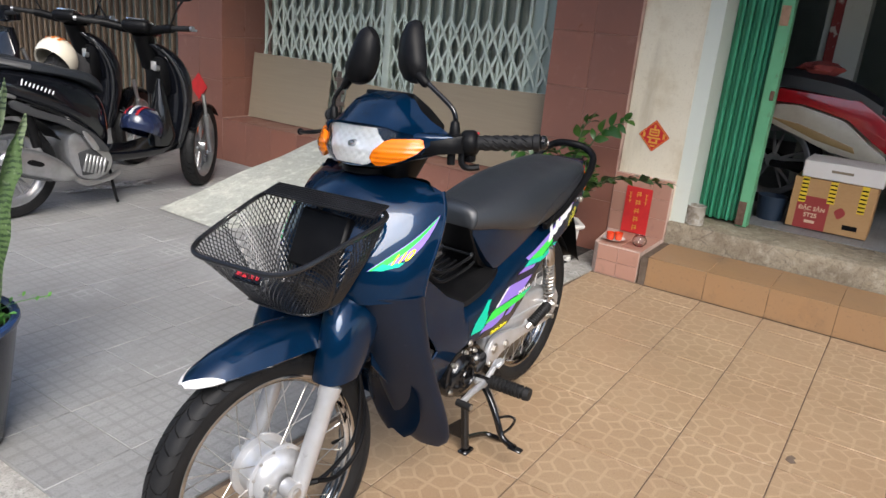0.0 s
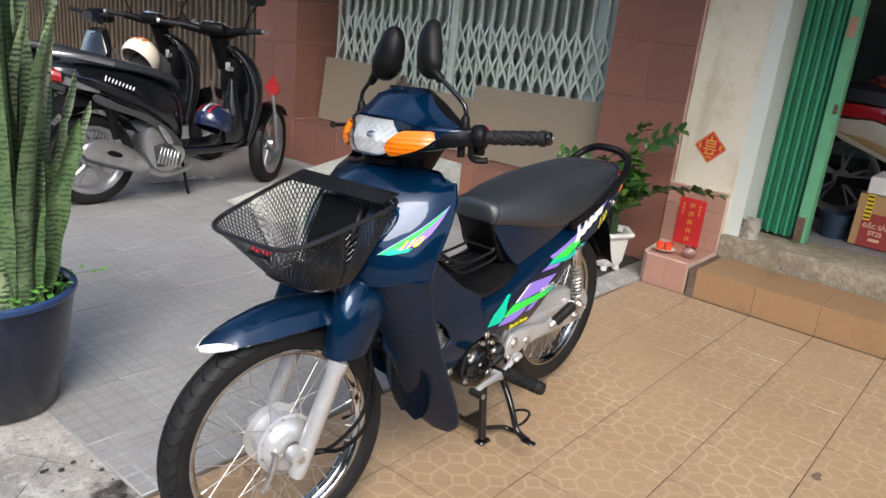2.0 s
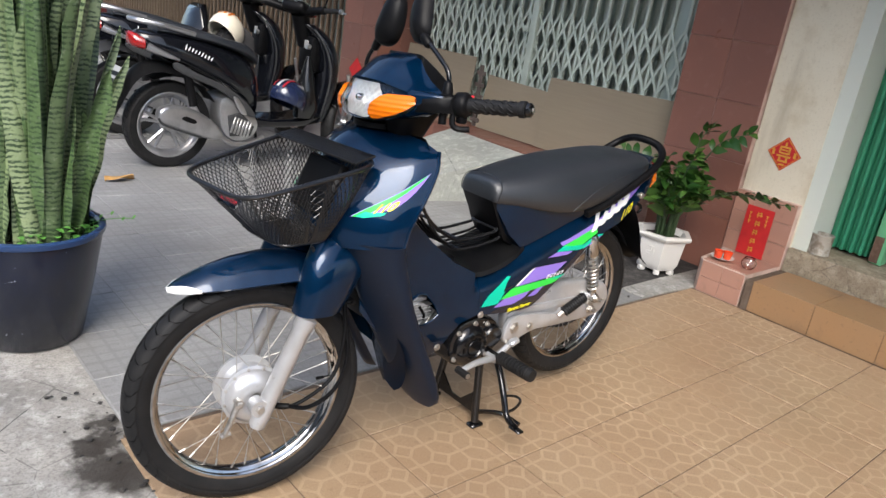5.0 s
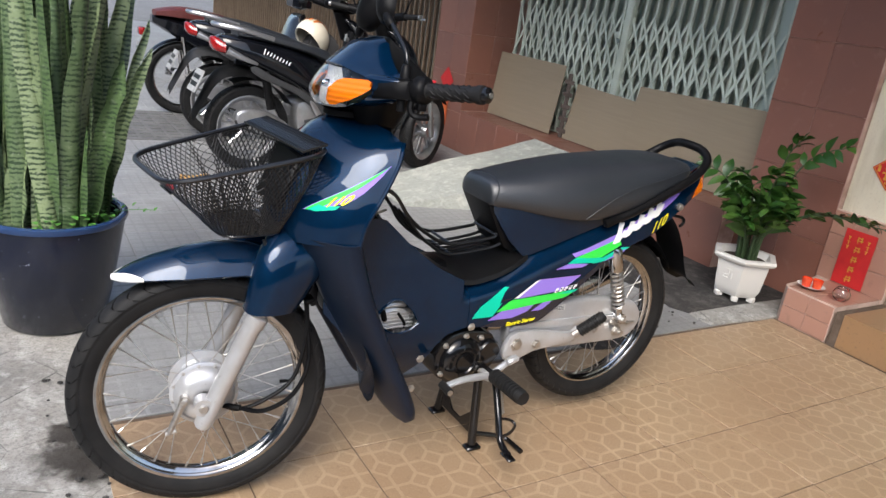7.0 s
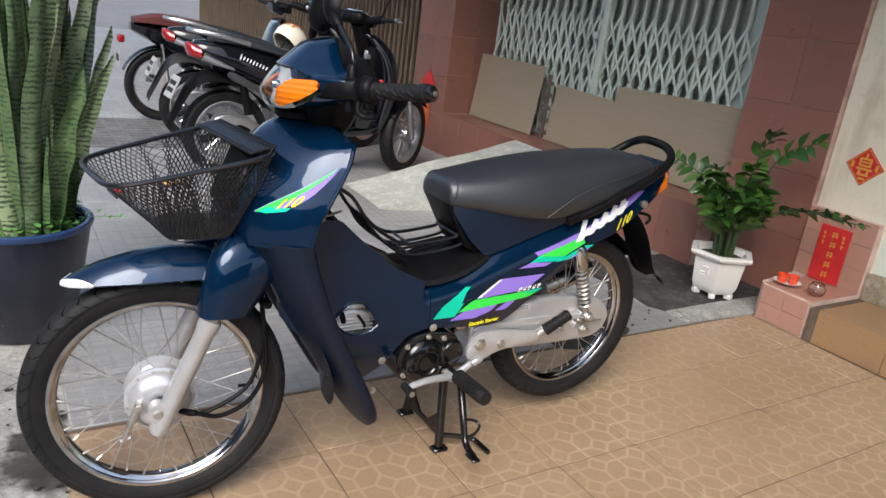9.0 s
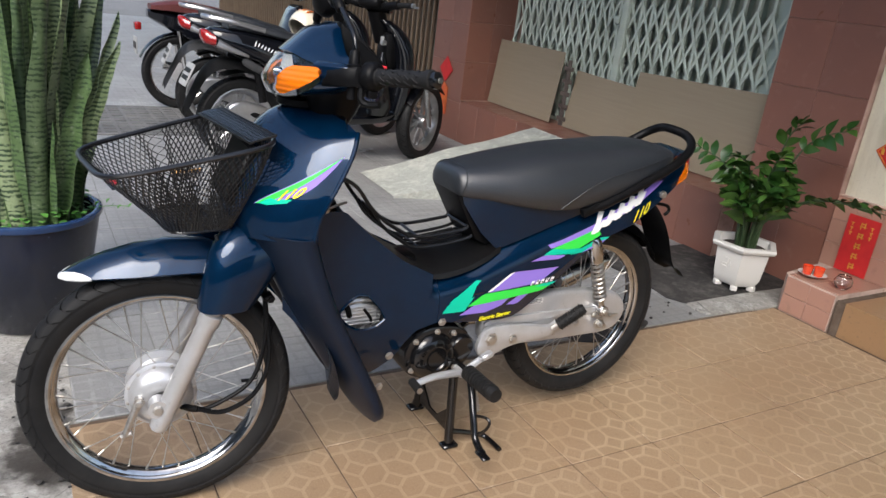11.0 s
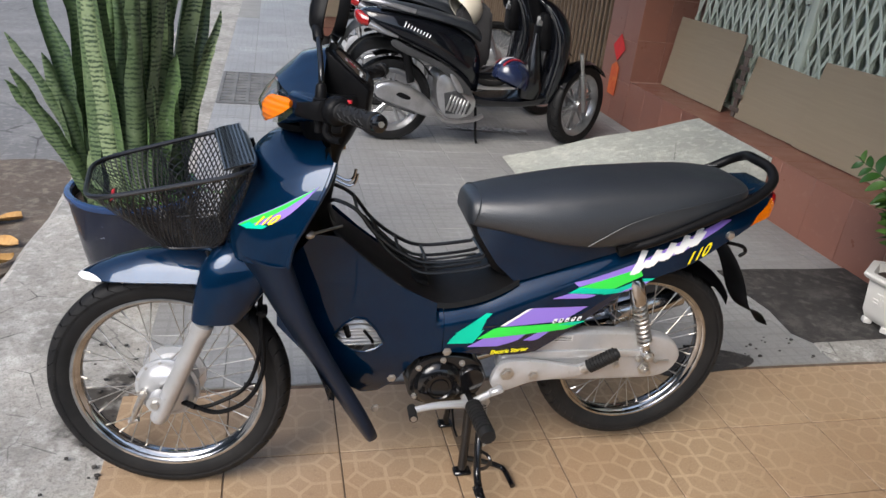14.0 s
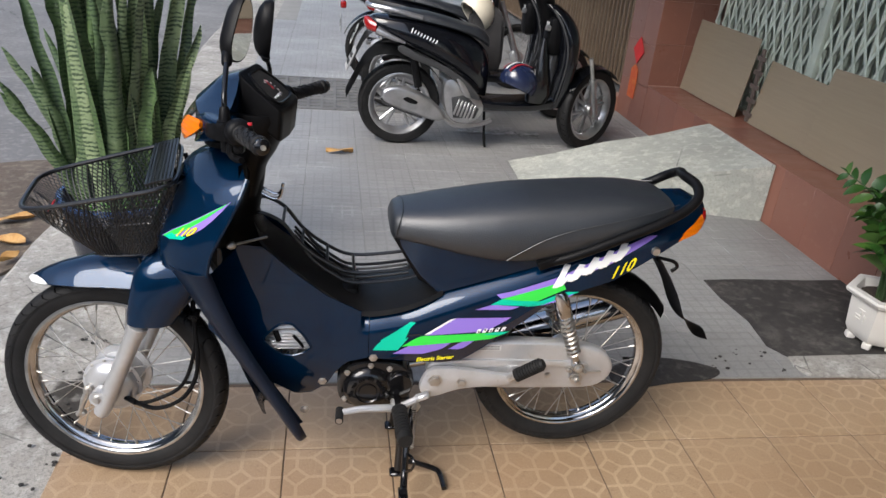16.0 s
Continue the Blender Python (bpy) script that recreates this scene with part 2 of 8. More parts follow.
def mesh_of(name, bm, mat, smooth=40):
    me = bpy.data.meshes.new(name)
    bmesh.ops.recalc_face_normals(bm, faces=bm.faces)
    if smooth:
        lim = radians(smooth)
        for f in bm.faces:
            f.smooth = True
        for e in bm.edges:
            if len(e.link_faces) == 2 and e.calc_face_angle(0) > lim:
                e.smooth = False
    bm.to_mesh(me)
    bm.free()
    for m in mat if isinstance(mat, (list, tuple)) else [mat]:
        me.materials.append(m.m)
    return me


def part(name, bm, mat, parent=None, label="", smooth=40):
    """Links a bmesh as one mesh object under a thing or a part."""
    ob = new(name, mesh_of(name, bm, mat, smooth))
    if parent is not None:
        ob.parent = parent
    if label:
        tagged(ob, label)
    return ob


def structure(name, bm, mat, label, category, smooth=40):
    return tagged(part(name, bm, mat, None, "", smooth), label, category, "", "structure")


def box(x0, x1, y0, y1, z0, z1, bevel=0.0, seg=1, bm=None, m=None):
    b = bmesh.new()
    bmesh.ops.create_cube(b, size=1)
    bmesh.ops.transform(b, matrix=Matrix.LocRotScale(((x0 + x1) / 2, (y0 + y1) / 2, (z0 + z1) / 2), None, (x1 - x0, y1 - y0, z1 - z0)), verts=b.verts)
    if bevel:
        bmesh.ops.bevel(b, geom=b.edges[:], offset=bevel, segments=seg, affect="EDGES", profile=0.5)
    if m is not None:
        bmesh.ops.transform(b, matrix=m, verts=b.verts)
    return join(bm, b)


def join(bm, b):
    if bm is None:
        return b
    me = bpy.data.meshes.new("tmp")
    b.to_mesh(me)
    b.free()
    bm.from_mesh(me)
    bpy.data.meshes.remove(me)
    return bm


def loft(rings, caps=True, close=True, bm=None):
    """Skins rings of equally many points."""
    bm = bm or bmesh.new()
    vs = [[bm.verts.new(p) for p in r] for r in rings]
    n = len(vs[0])
    for a, b in zip(vs, vs[1:]):
        for i in range(n if close else n - 1):
            j = (i + 1) % n
            bm.faces.new((a[i], a[j], b[j], b[i]))
    if caps and close:
        bm.faces.new(vs[0][::-1])
        bm.faces.new(vs[-1])
    return bm


def smooth_path(pts, n=6):
    """Points on a curve through pts."""
    ps = [Vector(p) for p in pts]
    if len(ps) < 3:
        return ps
    out = []
    for i in range(len(ps) - 1):
        a, b, c, d = ps[max(i - 1, 0)], ps[i], ps[i + 1], ps[min(i + 2, len(ps) - 1)]
        for k in range(n):
            t = k / n
            out.append(0.5 * ((2 * b) + (c - a) * t + (2 * a - 5 * b + 4 * c - d) * t * t + (3 * b - a - 3 * c + d) * t ** 3))
    out.append(ps[-1])
    return out


def tube(pts, r, seg=8, curve=0, bm=None, closed=False):
    """A round bar along pts; r is a number or one for each point."""
    ps = smooth_path(pts, curve) if curve else [Vector(p) for p in pts]
    if closed:
        ps = ps[:]
    n = len(ps)
    rs = r if isinstance(r, (list, tuple)) else [r] * n
    if len(rs) != n:
        rs = [rs[0] + (rs[-1] - rs[0]) * i / (n - 1) for i in range(n)] if len(rs) == 2 else [np.interp(i / (n - 1), np.linspace(0, 1, len(rs)), rs) for i in range(n)]
    rings, side = [], None
    for i, p in enumerate(ps):
        if closed:
            d = ps[(i + 1) % n] - ps[i - 1]
        else:
            d = ps[min(i + 1, n - 1)] - ps[max(i - 1, 0)]
        d.normalize()
        if side is None:
            side = d.orthogonal().normalized()
        side = (side - d * side.dot(d)).normalized()
        up = d.cross(side)
        rings.append([p + (side * math.cos(a) + up * math.sin(a)) * rs[i] for a in np.linspace(0, 2 * math.pi, seg, endpoint=False)])
    if closed:
        rings.append(rings[0])
        b = loft(rings, caps=False)
        bmesh.ops.remove_doubles(b, verts=b.verts, dist=1e-6)
        return join(bm, b)
    return join(bm, loft(rings))


def lathe(profile, seg=32, at=(0, 0, 0), axis="Z", bm=None, closed=False):
    """Turns a profile of (radius, height) about an axis. closed: the profile is a ring."""
    rings = []
    for a in np.linspace(0, 2 * math.pi, seg, endpoint=False):
        c, s = math.cos(a), math.sin(a)
        if axis == "Z":
            rings.append([(r * c, r * s, h) for r, h in profile])
        elif axis == "Y":
            rings.append([(r * c, h, r * s) for r, h in profile])
        else:
            rings.append([(h, r * c, r * s) for r, h in profile])
    rings.append(rings[0])
    b = loft(rings, caps=False, close=closed)
    bmesh.ops.remove_doubles(b, verts=b.verts, dist=1e-6)
    bmesh.ops.translate(b, verts=b.verts, vec=at)
    return join(bm, b)


def prism(outline, y0, y1, bevel=0.0, seg=2, plane="XZ", bm=None, m=None):
    """A flat plate: an outline in a plane, given thickness."""
    b = bmesh.new()
    put = {"XZ": lambda u, v, w: (u, w, v), "XY": lambda u, v, w: (u, v, w), "YZ": lambda u, v, w: (w, u, v)}[plane]
    lo = [b.verts.new(put(u, v, y0)) for u, v in outline]
    hi = [b.verts.new(put(u, v, y1)) for u, v in outline]
    n = len(lo)
    b.faces.new(lo)
    b.faces.new(hi[::-1])
    rim = []
    for i in range(n):
        b.faces.new((lo[i], lo[(i + 1) % n], hi[(i + 1) % n], hi[i]))
    bmesh.ops.recalc_face_normals(b, faces=b.faces)
    if bevel:
        es = [e for e in b.edges if any(len(f.verts) > 4 or f in () for f in e.link_faces)] or b.edges[:]
        bmesh.ops.bevel(b, geom=es, offset=bevel, segments=seg, affect="EDGES", profile=0.5)
    if m is not None:
        bmesh.ops.transform(b, matrix=m, verts=b.verts)
    return join(bm, b)


def curve2(pts, n=6, closed=True):
    """A smooth outline through 2D points."""
    if closed:
        ext = [pts[-1], *pts, pts[0], pts[1]]
        ps = smooth_path([(u, v, 0) for u, v in ext], n)
        return [(p.x, p.y) for p in ps[n:n + n * len(pts)]]
    return [(p.x, p.y) for p in smooth_path([(u, v, 0) for u, v in pts], n)]


def bolt(at, r=0.006, h=0.006, axis="Y", sign=-1, bm=None):
    """A hexagon head on a washer."""
    b = bmesh.new()
    prof = [(0, 0), (r * 1.5, 0), (r * 1.5, h * 0.25), (r, h * 0.25), (r, h), (r * 0.8, h * 1.1), (0, h * 1.1)]
    b = lathe([(q, z * sign) for q, z in prof], 6 if r < 0.02 else 12, (0, 0, 0), axis)
    bmesh.ops.translate(b, verts=b.verts, vec=at)
    return join(bm, b)


def pieces(name, mesh, places, parent):
    """Objects of their own on one mesh: a piece at each place."""
    for p in places:
        ob = new(name, mesh)
        ob.parent = parent
        ob.matrix_local = p if isinstance(p, Matrix) else Matrix.Translation(p)


def slab(x, y, z, gap=0.002, bevel=0.0015):
    """A tile of that size, its top at 0, centred."""
    return box(-x / 2 + gap, x / 2 - gap, -y / 2 + gap, y / 2 - gap, -z, 0, bevel)


# ---- the setting ----
def flat(x0, x1, y0, y1, z, nx=1, ny=1, wob=0.0, bm=None):
    bm = bm or bmesh.new()
    vs = [[bm.verts.new((x0 + (x1 - x0) * i / nx, y0 + (y1 - y0) * j / ny, z + (wob * noise.noise((i * 0.7, j * 0.7, 3.1)) if wob else 0))) for j in range(ny + 1)] for i in range(nx + 1)]
    for i in range(nx):
        for j in range(ny):
            bm.faces.new((vs[i][j], vs[i + 1][j], vs[i + 1][j + 1], vs[i][j + 1]))
    return bm


GY = 0.32          # far edge of the tan floor, where the grey pavement begins
ground = structure("ground", flat(-300, 300, -300, 300, -0.05), M_ROAD, "grey concrete road reaching far past the pavement", "road")

# rough concrete apron between tiles and road, its edge broken
bm = bmesh.new()
edge = []
for j in range(181):
    y = -6 + j * 0.1
    edge.append((-1.12 - 0.012 * max(0, y) ** 1.5 * 0 + 0.03 * noise.noise((y * 2.0, 0, 0)), y))
lo = [bm.verts.new((x - 0.05, y, -0.052)) for x, y in edge]
hi = [bm.verts.new((x, y, -0.006 + 0.008 * noise.noise((y * 3, 4, 0)))) for x, y in edge]
mid = [bm.verts.new((-0.8, y, -0.003 + 0.008 * noise.noise((y * 3, 7, 0)))) for x, y in edge]
inn = [bm.verts.new((-0.55, y, -0.006)) for x, y in edge]
for i in range(180):
    for a, b in ((lo, hi), (hi, mid), (mid, inn)):
        bm.faces.new((a[i], a[i + 1], b[i + 1], b[i]))
structure("apron", bm, M_APRON, "rough grey concrete strip with cracks beside the tiles", "pavement")

bm = prism(curve2([(-1.75, 0.9), (-1.35, 0.95), (-1.12, 1.25), (-1.08, 1.7), (-1.15, 2.2), (-1.35, 2.5), (-1.8, 2.3), (-1.95, 1.6)]), -0.049, -0.036, plane="XY")
structure("dirt_patch", bm, M_SOIL, "dark damp dirt patch at the road edge", "dirt")

# tan tiled floor
bm = box(-0.585, 2.27, -4.5, GY - 0.004, -0.06, -0.003)
tan_floor = structure("floor_tan", bm, M_GROUT, "tan patterned ceramic floor tiles with dark joints", "floor")
whole = mesh_of("tile", slab(0.3, 0.3, 0.012, 0.0019, 0.0012), M_TAN)
spots = [(-0.15 + 0.3 * i, 0.15 - 0.3 * j, 0) for i in range(-1, 8) for j in range(0, 15)]
TAN_SPOTS = [p for p in spots if p[0] < 2.2]
cut_r = mesh_of("tile", box(2.102, 2.248, -0.148, 0.148, -0.012, 0, 0.0015), M_TAN)
TAN_CUT = [(0, 0.15 - 0.3 * j, 0) for j in range(0, 15)]

# grey pavement
bm = box(-0.57, 2.5, GY, 14.0, -0.06, -0.002)
pavement = structure("pavement", bm, M_LIGHT_JOINT, "grey ceramic pavement tiles with a fine square relief", "pavement")
M_GRATE = Mat("dark_relief_paving", (0.10, 0.10, 0.10), 0.75)
M_GRATE.mottle(5, (0.2, 0.2, 0.19), 0.6)
bm = box(-0.55, 0.75, 3.72, 4.75, -0.01, 0.001)
dark_paving = structure("dark_paving", bm, M_GRATE, "dark worn relief paving set into the pavement", "pavement")
gr = bmesh.new()
for i in range(14):
    box(-0.55 + i * 0.1 - 0.012, -0.55 + i * 0.1 + 0.012, 3.72, 4.75, 0.001, 0.007, bm=gr)
for j in range(12):
    box(-0.55, 0.75, 3.72 + j * 0.093 - 0.010, 3.72 + j * 0.093 + 0.010, 0.001, 0.006, bm=gr)
part("paving_ribs", gr, M_GRATE, dark_paving)

# stained concrete patch by the plant, with a broken edge
bm = prism([(1.845, 0.445), (1.80, 0.52), (1.825, 0.70), (1.80, 0.90), (1.802, 1.06), (2.0, 1.072), (2.3, 1.066), (2.62, 1.08), (2.62, 0.45), (2.2, 0.455)], -0.01, 0.006, 0.003, plane="XY")
structure("patch", bm, M_PATCH, "dark stained rough concrete patch in the pavement", "concrete patch")
bm = prism([(1.85, 0.325), (1.83, 0.38), (1.845, 0.443), (2.2, 0.453), (2.62, 0.448), (2.62, 0.30), (2.2, 0.300)], -0.01, 0.007, 0.003, plane="XY")
structure("patch_edge", bm, M_APRON, "paler broken concrete edge of the patch", "concrete patch")
bm = bmesh.new()
rng = random.Random(5)
ring = curve2([(1.10, 0.36), (1.16, 0.41), (1.30, 0.445), (1.44, 0.415), (1.52, 0.36), (1.46, 0.312), (1.30, 0.288), (1.18, 0.268), (1.10, 0.30)], 5)
bm = prism(ring, -0.002, 0.004, 0.0015, plane="XY")
structure("mortar", bm, M_PATCH, "dark broken mortar at the tile edge", "mortar")

# ramp
bm = bmesh.new()
top = [(1.22, 2.12, 0.006), (1.24, 2.66, 0.006), (2.49, 2.56, 0.335), (2.49, 1.78, 0.325)]
n = 14
rows = []
for i in range(n + 1):
    a, b = Vector(top[0]).lerp(Vector(top[3]), i / n), Vector(top[1]).lerp(Vector(top[2]), i / n)
    r = []
    for j in range(9):
        p = a.lerp(b, j / 8)
        p.z += 0.010 * noise.noise((p.x * 3, p.y * 3, 1)) * (1 if 0 < i < n else 0.3)
        r.append(bm.verts.new(p))
    rows.append(r)
for i in range(n):
    for j in range(8):
        bm.faces.new((rows[i][j], rows[i + 1][j], rows[i + 1][j + 1], rows[i][j + 1]))
for side in (0, 8):
    low = [bm.verts.new((r[side].co.x, r[side].co.y, 0.0)) for r in rows]
    for i in range(n):
        bm.faces.new((rows[i][side], rows[i + 1][side], low[i + 1], low[i]))
structure("ramp", bm, M_RAMP, "pale worn concrete ramp up to the shop ledge", "ramp")

# brown tiled ledge, pilasters
def tiled_face(parent, mesh_mat, u0, u1, v0, v1, place, nu, nv, thick=0.004, gap=0.0010, name="tile"):
    """Tiles over a wall face; place(u, v) gives the pose of a tile whose face looks along its own z."""
    du, dv = (u1 - u0) / nu, (v1 - v0) / nv
    me = mesh_of(name, box(-du / 2 + gap, du / 2 - gap, -dv / 2 + gap, dv / 2 - gap, 0, thick, 0.001), mesh_mat)
    pieces(name, me, [place(u0 + du * (i + 0.5), v0 + dv * (j + 0.5)) for i in range(nu) for j in range(nv)], parent)


def facing_street(x):
    return lambda u, v: pose(x, u, v, 90, 0, -90)


def facing_up(z):
    return lambda u, v: pose(u, v, z)


def facing_near(y):
    return lambda u, v: pose(u, y, v, 90, 0, 0)


WALLTOP = 2.8
ledge = structure("ledge", box(2.5, 3.1, 0.885, 3.59, -0.03, 0.33), M_BROWN_JOINT, "red-brown tiled ledge under the folding shutter", "ledge")
pilaster_near = structure("pilaster_1", box(2.628, 3.05, 0.375, 0.885, -0.03, WALLTOP), M_BROWN_JOINT, "glossy red-brown tiled pilaster beside the shutter", "pilaster")
pilaster_far = structure("pilaster_2", box(2.498, 3.05, 3.59, 4.12, -0.03, WALLTOP), M_BROWN_JOINT, "glossy red-brown tiled pilaster between two shutters", "pilaster")

# cream pillar, its pink tiled foot, the whitewashed jamb
structure("wall_cream", box(2.655, 2.95, 0.035, 0.37, 0.0, WALLTOP), M_CREAM, "cream painted pillar with peeling stained plaster", "wall")
foot = structure("wall_foot", box(2.615, 2.655, 0.04, 0.372, 0.0, 0.497), M_PINK_JOINT, "pink tiled foot of the cream pillar", "wall")
structure("wall_jamb", box(2.66, 2.95, -0.045, 0.035, 0.27, WALLTOP), M_WHITE_WALL, "whitewashed wall edge beside the green gate", "wall")
shelf_block = structure("altar_base", prism([(2.262, 0.05), (2.262, 0.28), (2.30, 0.315), (2.62, 0.36), (2.62, 0.05)], -0.02, 0.162, plane="XY"), M_PINK_JOINT, "low pink tiled block at the foot of the pillar", "tiled block")

# steps up to the shop
step_one = structure("step_1", box(2.262, 2.66, -5, 0.038, -0.03, 0.150), M_GROUT, "tan tiled step in front of the shop", "step")
step_two = structure("step_2", box(2.625, 3.0, -5, 0.039, 0.1, 0.275, 0.012, 2), M_SILL, "worn cream concrete step below the gate", "step")
room_floor = structure("floor_shop", box(3.0, 7.5, -5, 1.2, 0.1, 0.272), M_LIGHT_JOINT, "dull grey tiled floor inside the shop", "floor")

# shop room
structure("wall_room_back", box(7.5, 7.6, -5, 1.2, 0.2, WALLTOP), M_ROOM, "pale green wall at the back of the shop", "wall")
structure("wall_room_side", box(2.95, 7.5, 1.04, 1.2, 0.2, WALLTOP), M_ROOM, "pale green side wall of the shop", "wall")
structure("wall_room_end", box(2.95, 7.5, -5.1, -5, 0.2, WALLTOP), M_ROOM, "pale green end wall of the shop", "wall")
# Unseen slab, added overhead to hold sky light off the shop front.
structure("ceiling", box(0.72, 7.6, -5.1, 14, WALLTOP, WALLTOP + 0.2), M_UNSEEN_GREY, "unseen plain grey slab added overhead to shade the shop front", "ceiling")
structure("wall_front", box(2.95, 3.1, -5, -2.6, 0.27, WALLTOP), M_WHITE_WALL, "plain whitewashed wall beside the shop front", "wall")
structure("wall_block_back", box(3.1, 3.2, 1.2, 14, -0.05, WALLTOP), M_ROOM, "plain wall behind the shutters", "wall")
structure("pillar_room", box(4.3, 4.55, -0.55, -0.3, 0.272, WALLTOP), M_WHITE_WALL, "white pillar inside the shop", "pillar")


# folding shutters
def shutter(name, x, y0, y1, z0, z1, pitch, paint, sheet, label, lattice=True):
    top = thing(name, label, "shutter")
    n = int(round((y1 - y0) / pitch))
    step = (y1 - y0) / n
    bar = mesh_of("upright", box(-0.012, 0.012, -0.011, 0.011, z0, z1, 0.004), paint)
    pieces("upright", bar, [(x, y0 + step * i, 0) for i in range(n + 1)], top)
    prof = [(0.018 * math.cos(a) * 0.9, a / math.pi * (step - 0.026)) for a in np.linspace(-math.pi / 2, math.pi / 2, 7)]
    rings = [[(-p[0], p[1], z0 + 0.01) for p in prof], [(-p[0], p[1], z1) for p in prof]]
    b = loft(rings, caps=False, close=False)
    bmesh.ops.solidify(b, geom=b.faces[:], thickness=0.002)
    leaf = mesh_of("sheet", b, sheet)
    pieces("sheet", leaf, [(x + 0.045, y0 + step * (i + 0.5), 0) for i in range(n)], top)
    if lattice:
        h = 0.40
        L = math.hypot(2 * step, h)
        ang = math.degrees(math.atan2(h, 2 * step))
        flatbar = mesh_of("lattice_bar", box(-L / 2, L / 2, -0.0095, 0.0095, -0.002, 0.002, 0.001), paint)
        places = []
        for zc in (z0 + 0.30, z0 + 0.70, z0 + 1.60, z0 + 2.00):
            for i in range(n - 1):
                yc = y0 + step * (i + 1)
                for s, off in ((1, -0.016), (-1, -0.020)):
                    places.append(Matrix.Translation((x + off, yc, zc)) @ pose(0, 0, 0, 90, 0, -90) @ pose(0, 0, 0, 0, 0, s * ang))
        pieces("lattice_bar", flatbar, places, top)
    part("bottom_rail", box(x - 0.02, x + 0.07, y0, y1, z0 - 0.02, z0 + 0.005, 0.003), paint, top)
    return top


sh = shutter("folding_shutter", 2.93, 0.90, 3.57, 0.352, 2.6, 0.098, M_SHUT, M_SHUT_BACK, "closed grey-green steel folding shutter with crossed lattice bars")
part("lock_post", box(2.885, 2.925, 2.27, 2.33, 0.35, 2.6, 0.006, 2), M_SHUT, sh)
part("lock_tab", box(2.872, 2.887, 2.33, 2.375, 1.09, 1.135, 0.006, 2), M_SHUT, sh, "small bolted lock plate")
shutter("folding_shutter", 2.93, 4.35, 13.6, 0.02, 2.6, 0.105, M_SHUT_DARK, M_SHUT_DARK, "closed dark brown folding shutter in the shade", lattice=False)

# Unseen wall behind the viewpoint, added as a dark band in the bike's reflections.
structure("unseen_wall_side", box(-14.0, 2.9, -11.3, -11.0, -0.1, 3.0), M_UNSEEN_GREY, "unseen plain grey wall added at the street end for reflections", "wall")
# Also unseen: added beyond the road to darken what the gloss mirrors.
structure("unseen_wall_street", box(-14.3, -14.0, -30, 30, -0.1, 6.5), M_UNSEEN_GREY, "unseen plain grey wall added across the street for dark reflections", "wall")


# ---- the blue motorbike ----
M_BLUE = Mat("deep_blue_metallic_paint", (0.0006, 0.0135, 0.042), 0.28, 0.40, 1.0, 0.0)
M_BLUE.b.inputs["Coat Roughness"].default_value = 0.01
M_BLUE.b.inputs["Coat IOR"].default_value = 1.42
M_BLUE.mottle(900, (0.003, 0.042, 0.088), 0.6, 0.52, 0.7, kind="Object")
M_BLUE.mottle(7, (0.0005, 0.005, 0.017), 0.5, kind="Object")
M_BLUE.bump(M_BLUE.noise(9, 3, kind="Object"), 0.04, 0.006)
M_SKIRT = Mat("scuffed_blue_plastic", (0.0045, 0.0095, 0.021), 0.36, 0.0, 0.0, 0.24)
M_SKIRT.mottle(9, (0.006, 0.014, 0.032), 0.6, detail=7, kind="Object").mottle(60, (0.06, 0.07, 0.09), 0.35, 0.66, 0.74, detail=6, kind="Object")
M_SKIRT.bump(M_SKIRT.noise(400, 2, kind="Object"), 0.12, 0.0006)
M_BLACK = Mat("black_plastic", (0.0035, 0.0035, 0.004), 0.42, 0.0, 0.0, 0.12)
M_BLACK.mottle(25, (0.008, 0.008, 0.0085), 0.6, kind="Object")
M_BLACK.bump(M_BLACK.noise(500, 2, kind="Object"), 0.1, 0.0005)
M_GLOSS = Mat("glossy_black_paint", (0.004, 0.004, 0.0045), 0.14, 0.0, 0.3, 0.4)
M_GLOSS.mottle(30, (0.010, 0.010, 0.011), 0.5, kind="Object")
M_RUBBER = Mat("tyre_rubber", (0.009, 0.009, 0.0095), 0.58, 0.0, 0.0, 0.22)
M_RUBBER.mottle(18, (0.022, 0.021, 0.020), 0.5, detail=7, kind="Object")
M_RUBBER.bump(M_RUBBER.noise(220, 3, kind="Object"), 0.25, 0.0008)
M_SEAT = Mat("black_vinyl", (0.013, 0.016, 0.021), 0.42, 0.0, 0.0, 0.95)
M_SEAT.bump(M_SEAT.voronoi(340, "Object"), 0.35, 0.0009).bump(M_SEAT.noise(14, 3, kind="Object"), 0.25, 0.004)
M_SEAT.gloss(M_SEAT.noise(12, 4, kind="Object"), 0.34, 0.54)
M_CHROME = Mat("chrome", (0.48, 0.48, 0.485), 0.13, 1.0)
M_RIM = Mat("tarnished_rim_chrome", (0.46, 0.455, 0.45), 0.07, 1.0)
M_RIM.mottle(22, (0.20, 0.18, 0.155), 0.7, 0.45, 0.7, detail=7, kind="Object")
M_RIM.bump(M_RIM.noise(40, 3, kind="Object"), 0.08, 0.002)
M_CHROME.mottle(30, (0.42, 0.38, 0.33), 0.5, 0.55, 0.75, detail=6, kind="Object")
M_STEEL = Mat("dull_zinc", (0.52, 0.50, 0.47), 0.36, 0.9)
M_STEEL.mottle(60, (0.25, 0.21, 0.17), 0.6, 0.5, 0.7, kind="Object")
M_ALU = Mat("silver_painted_metal", (0.54, 0.545, 0.56), 0.30, 0.55)
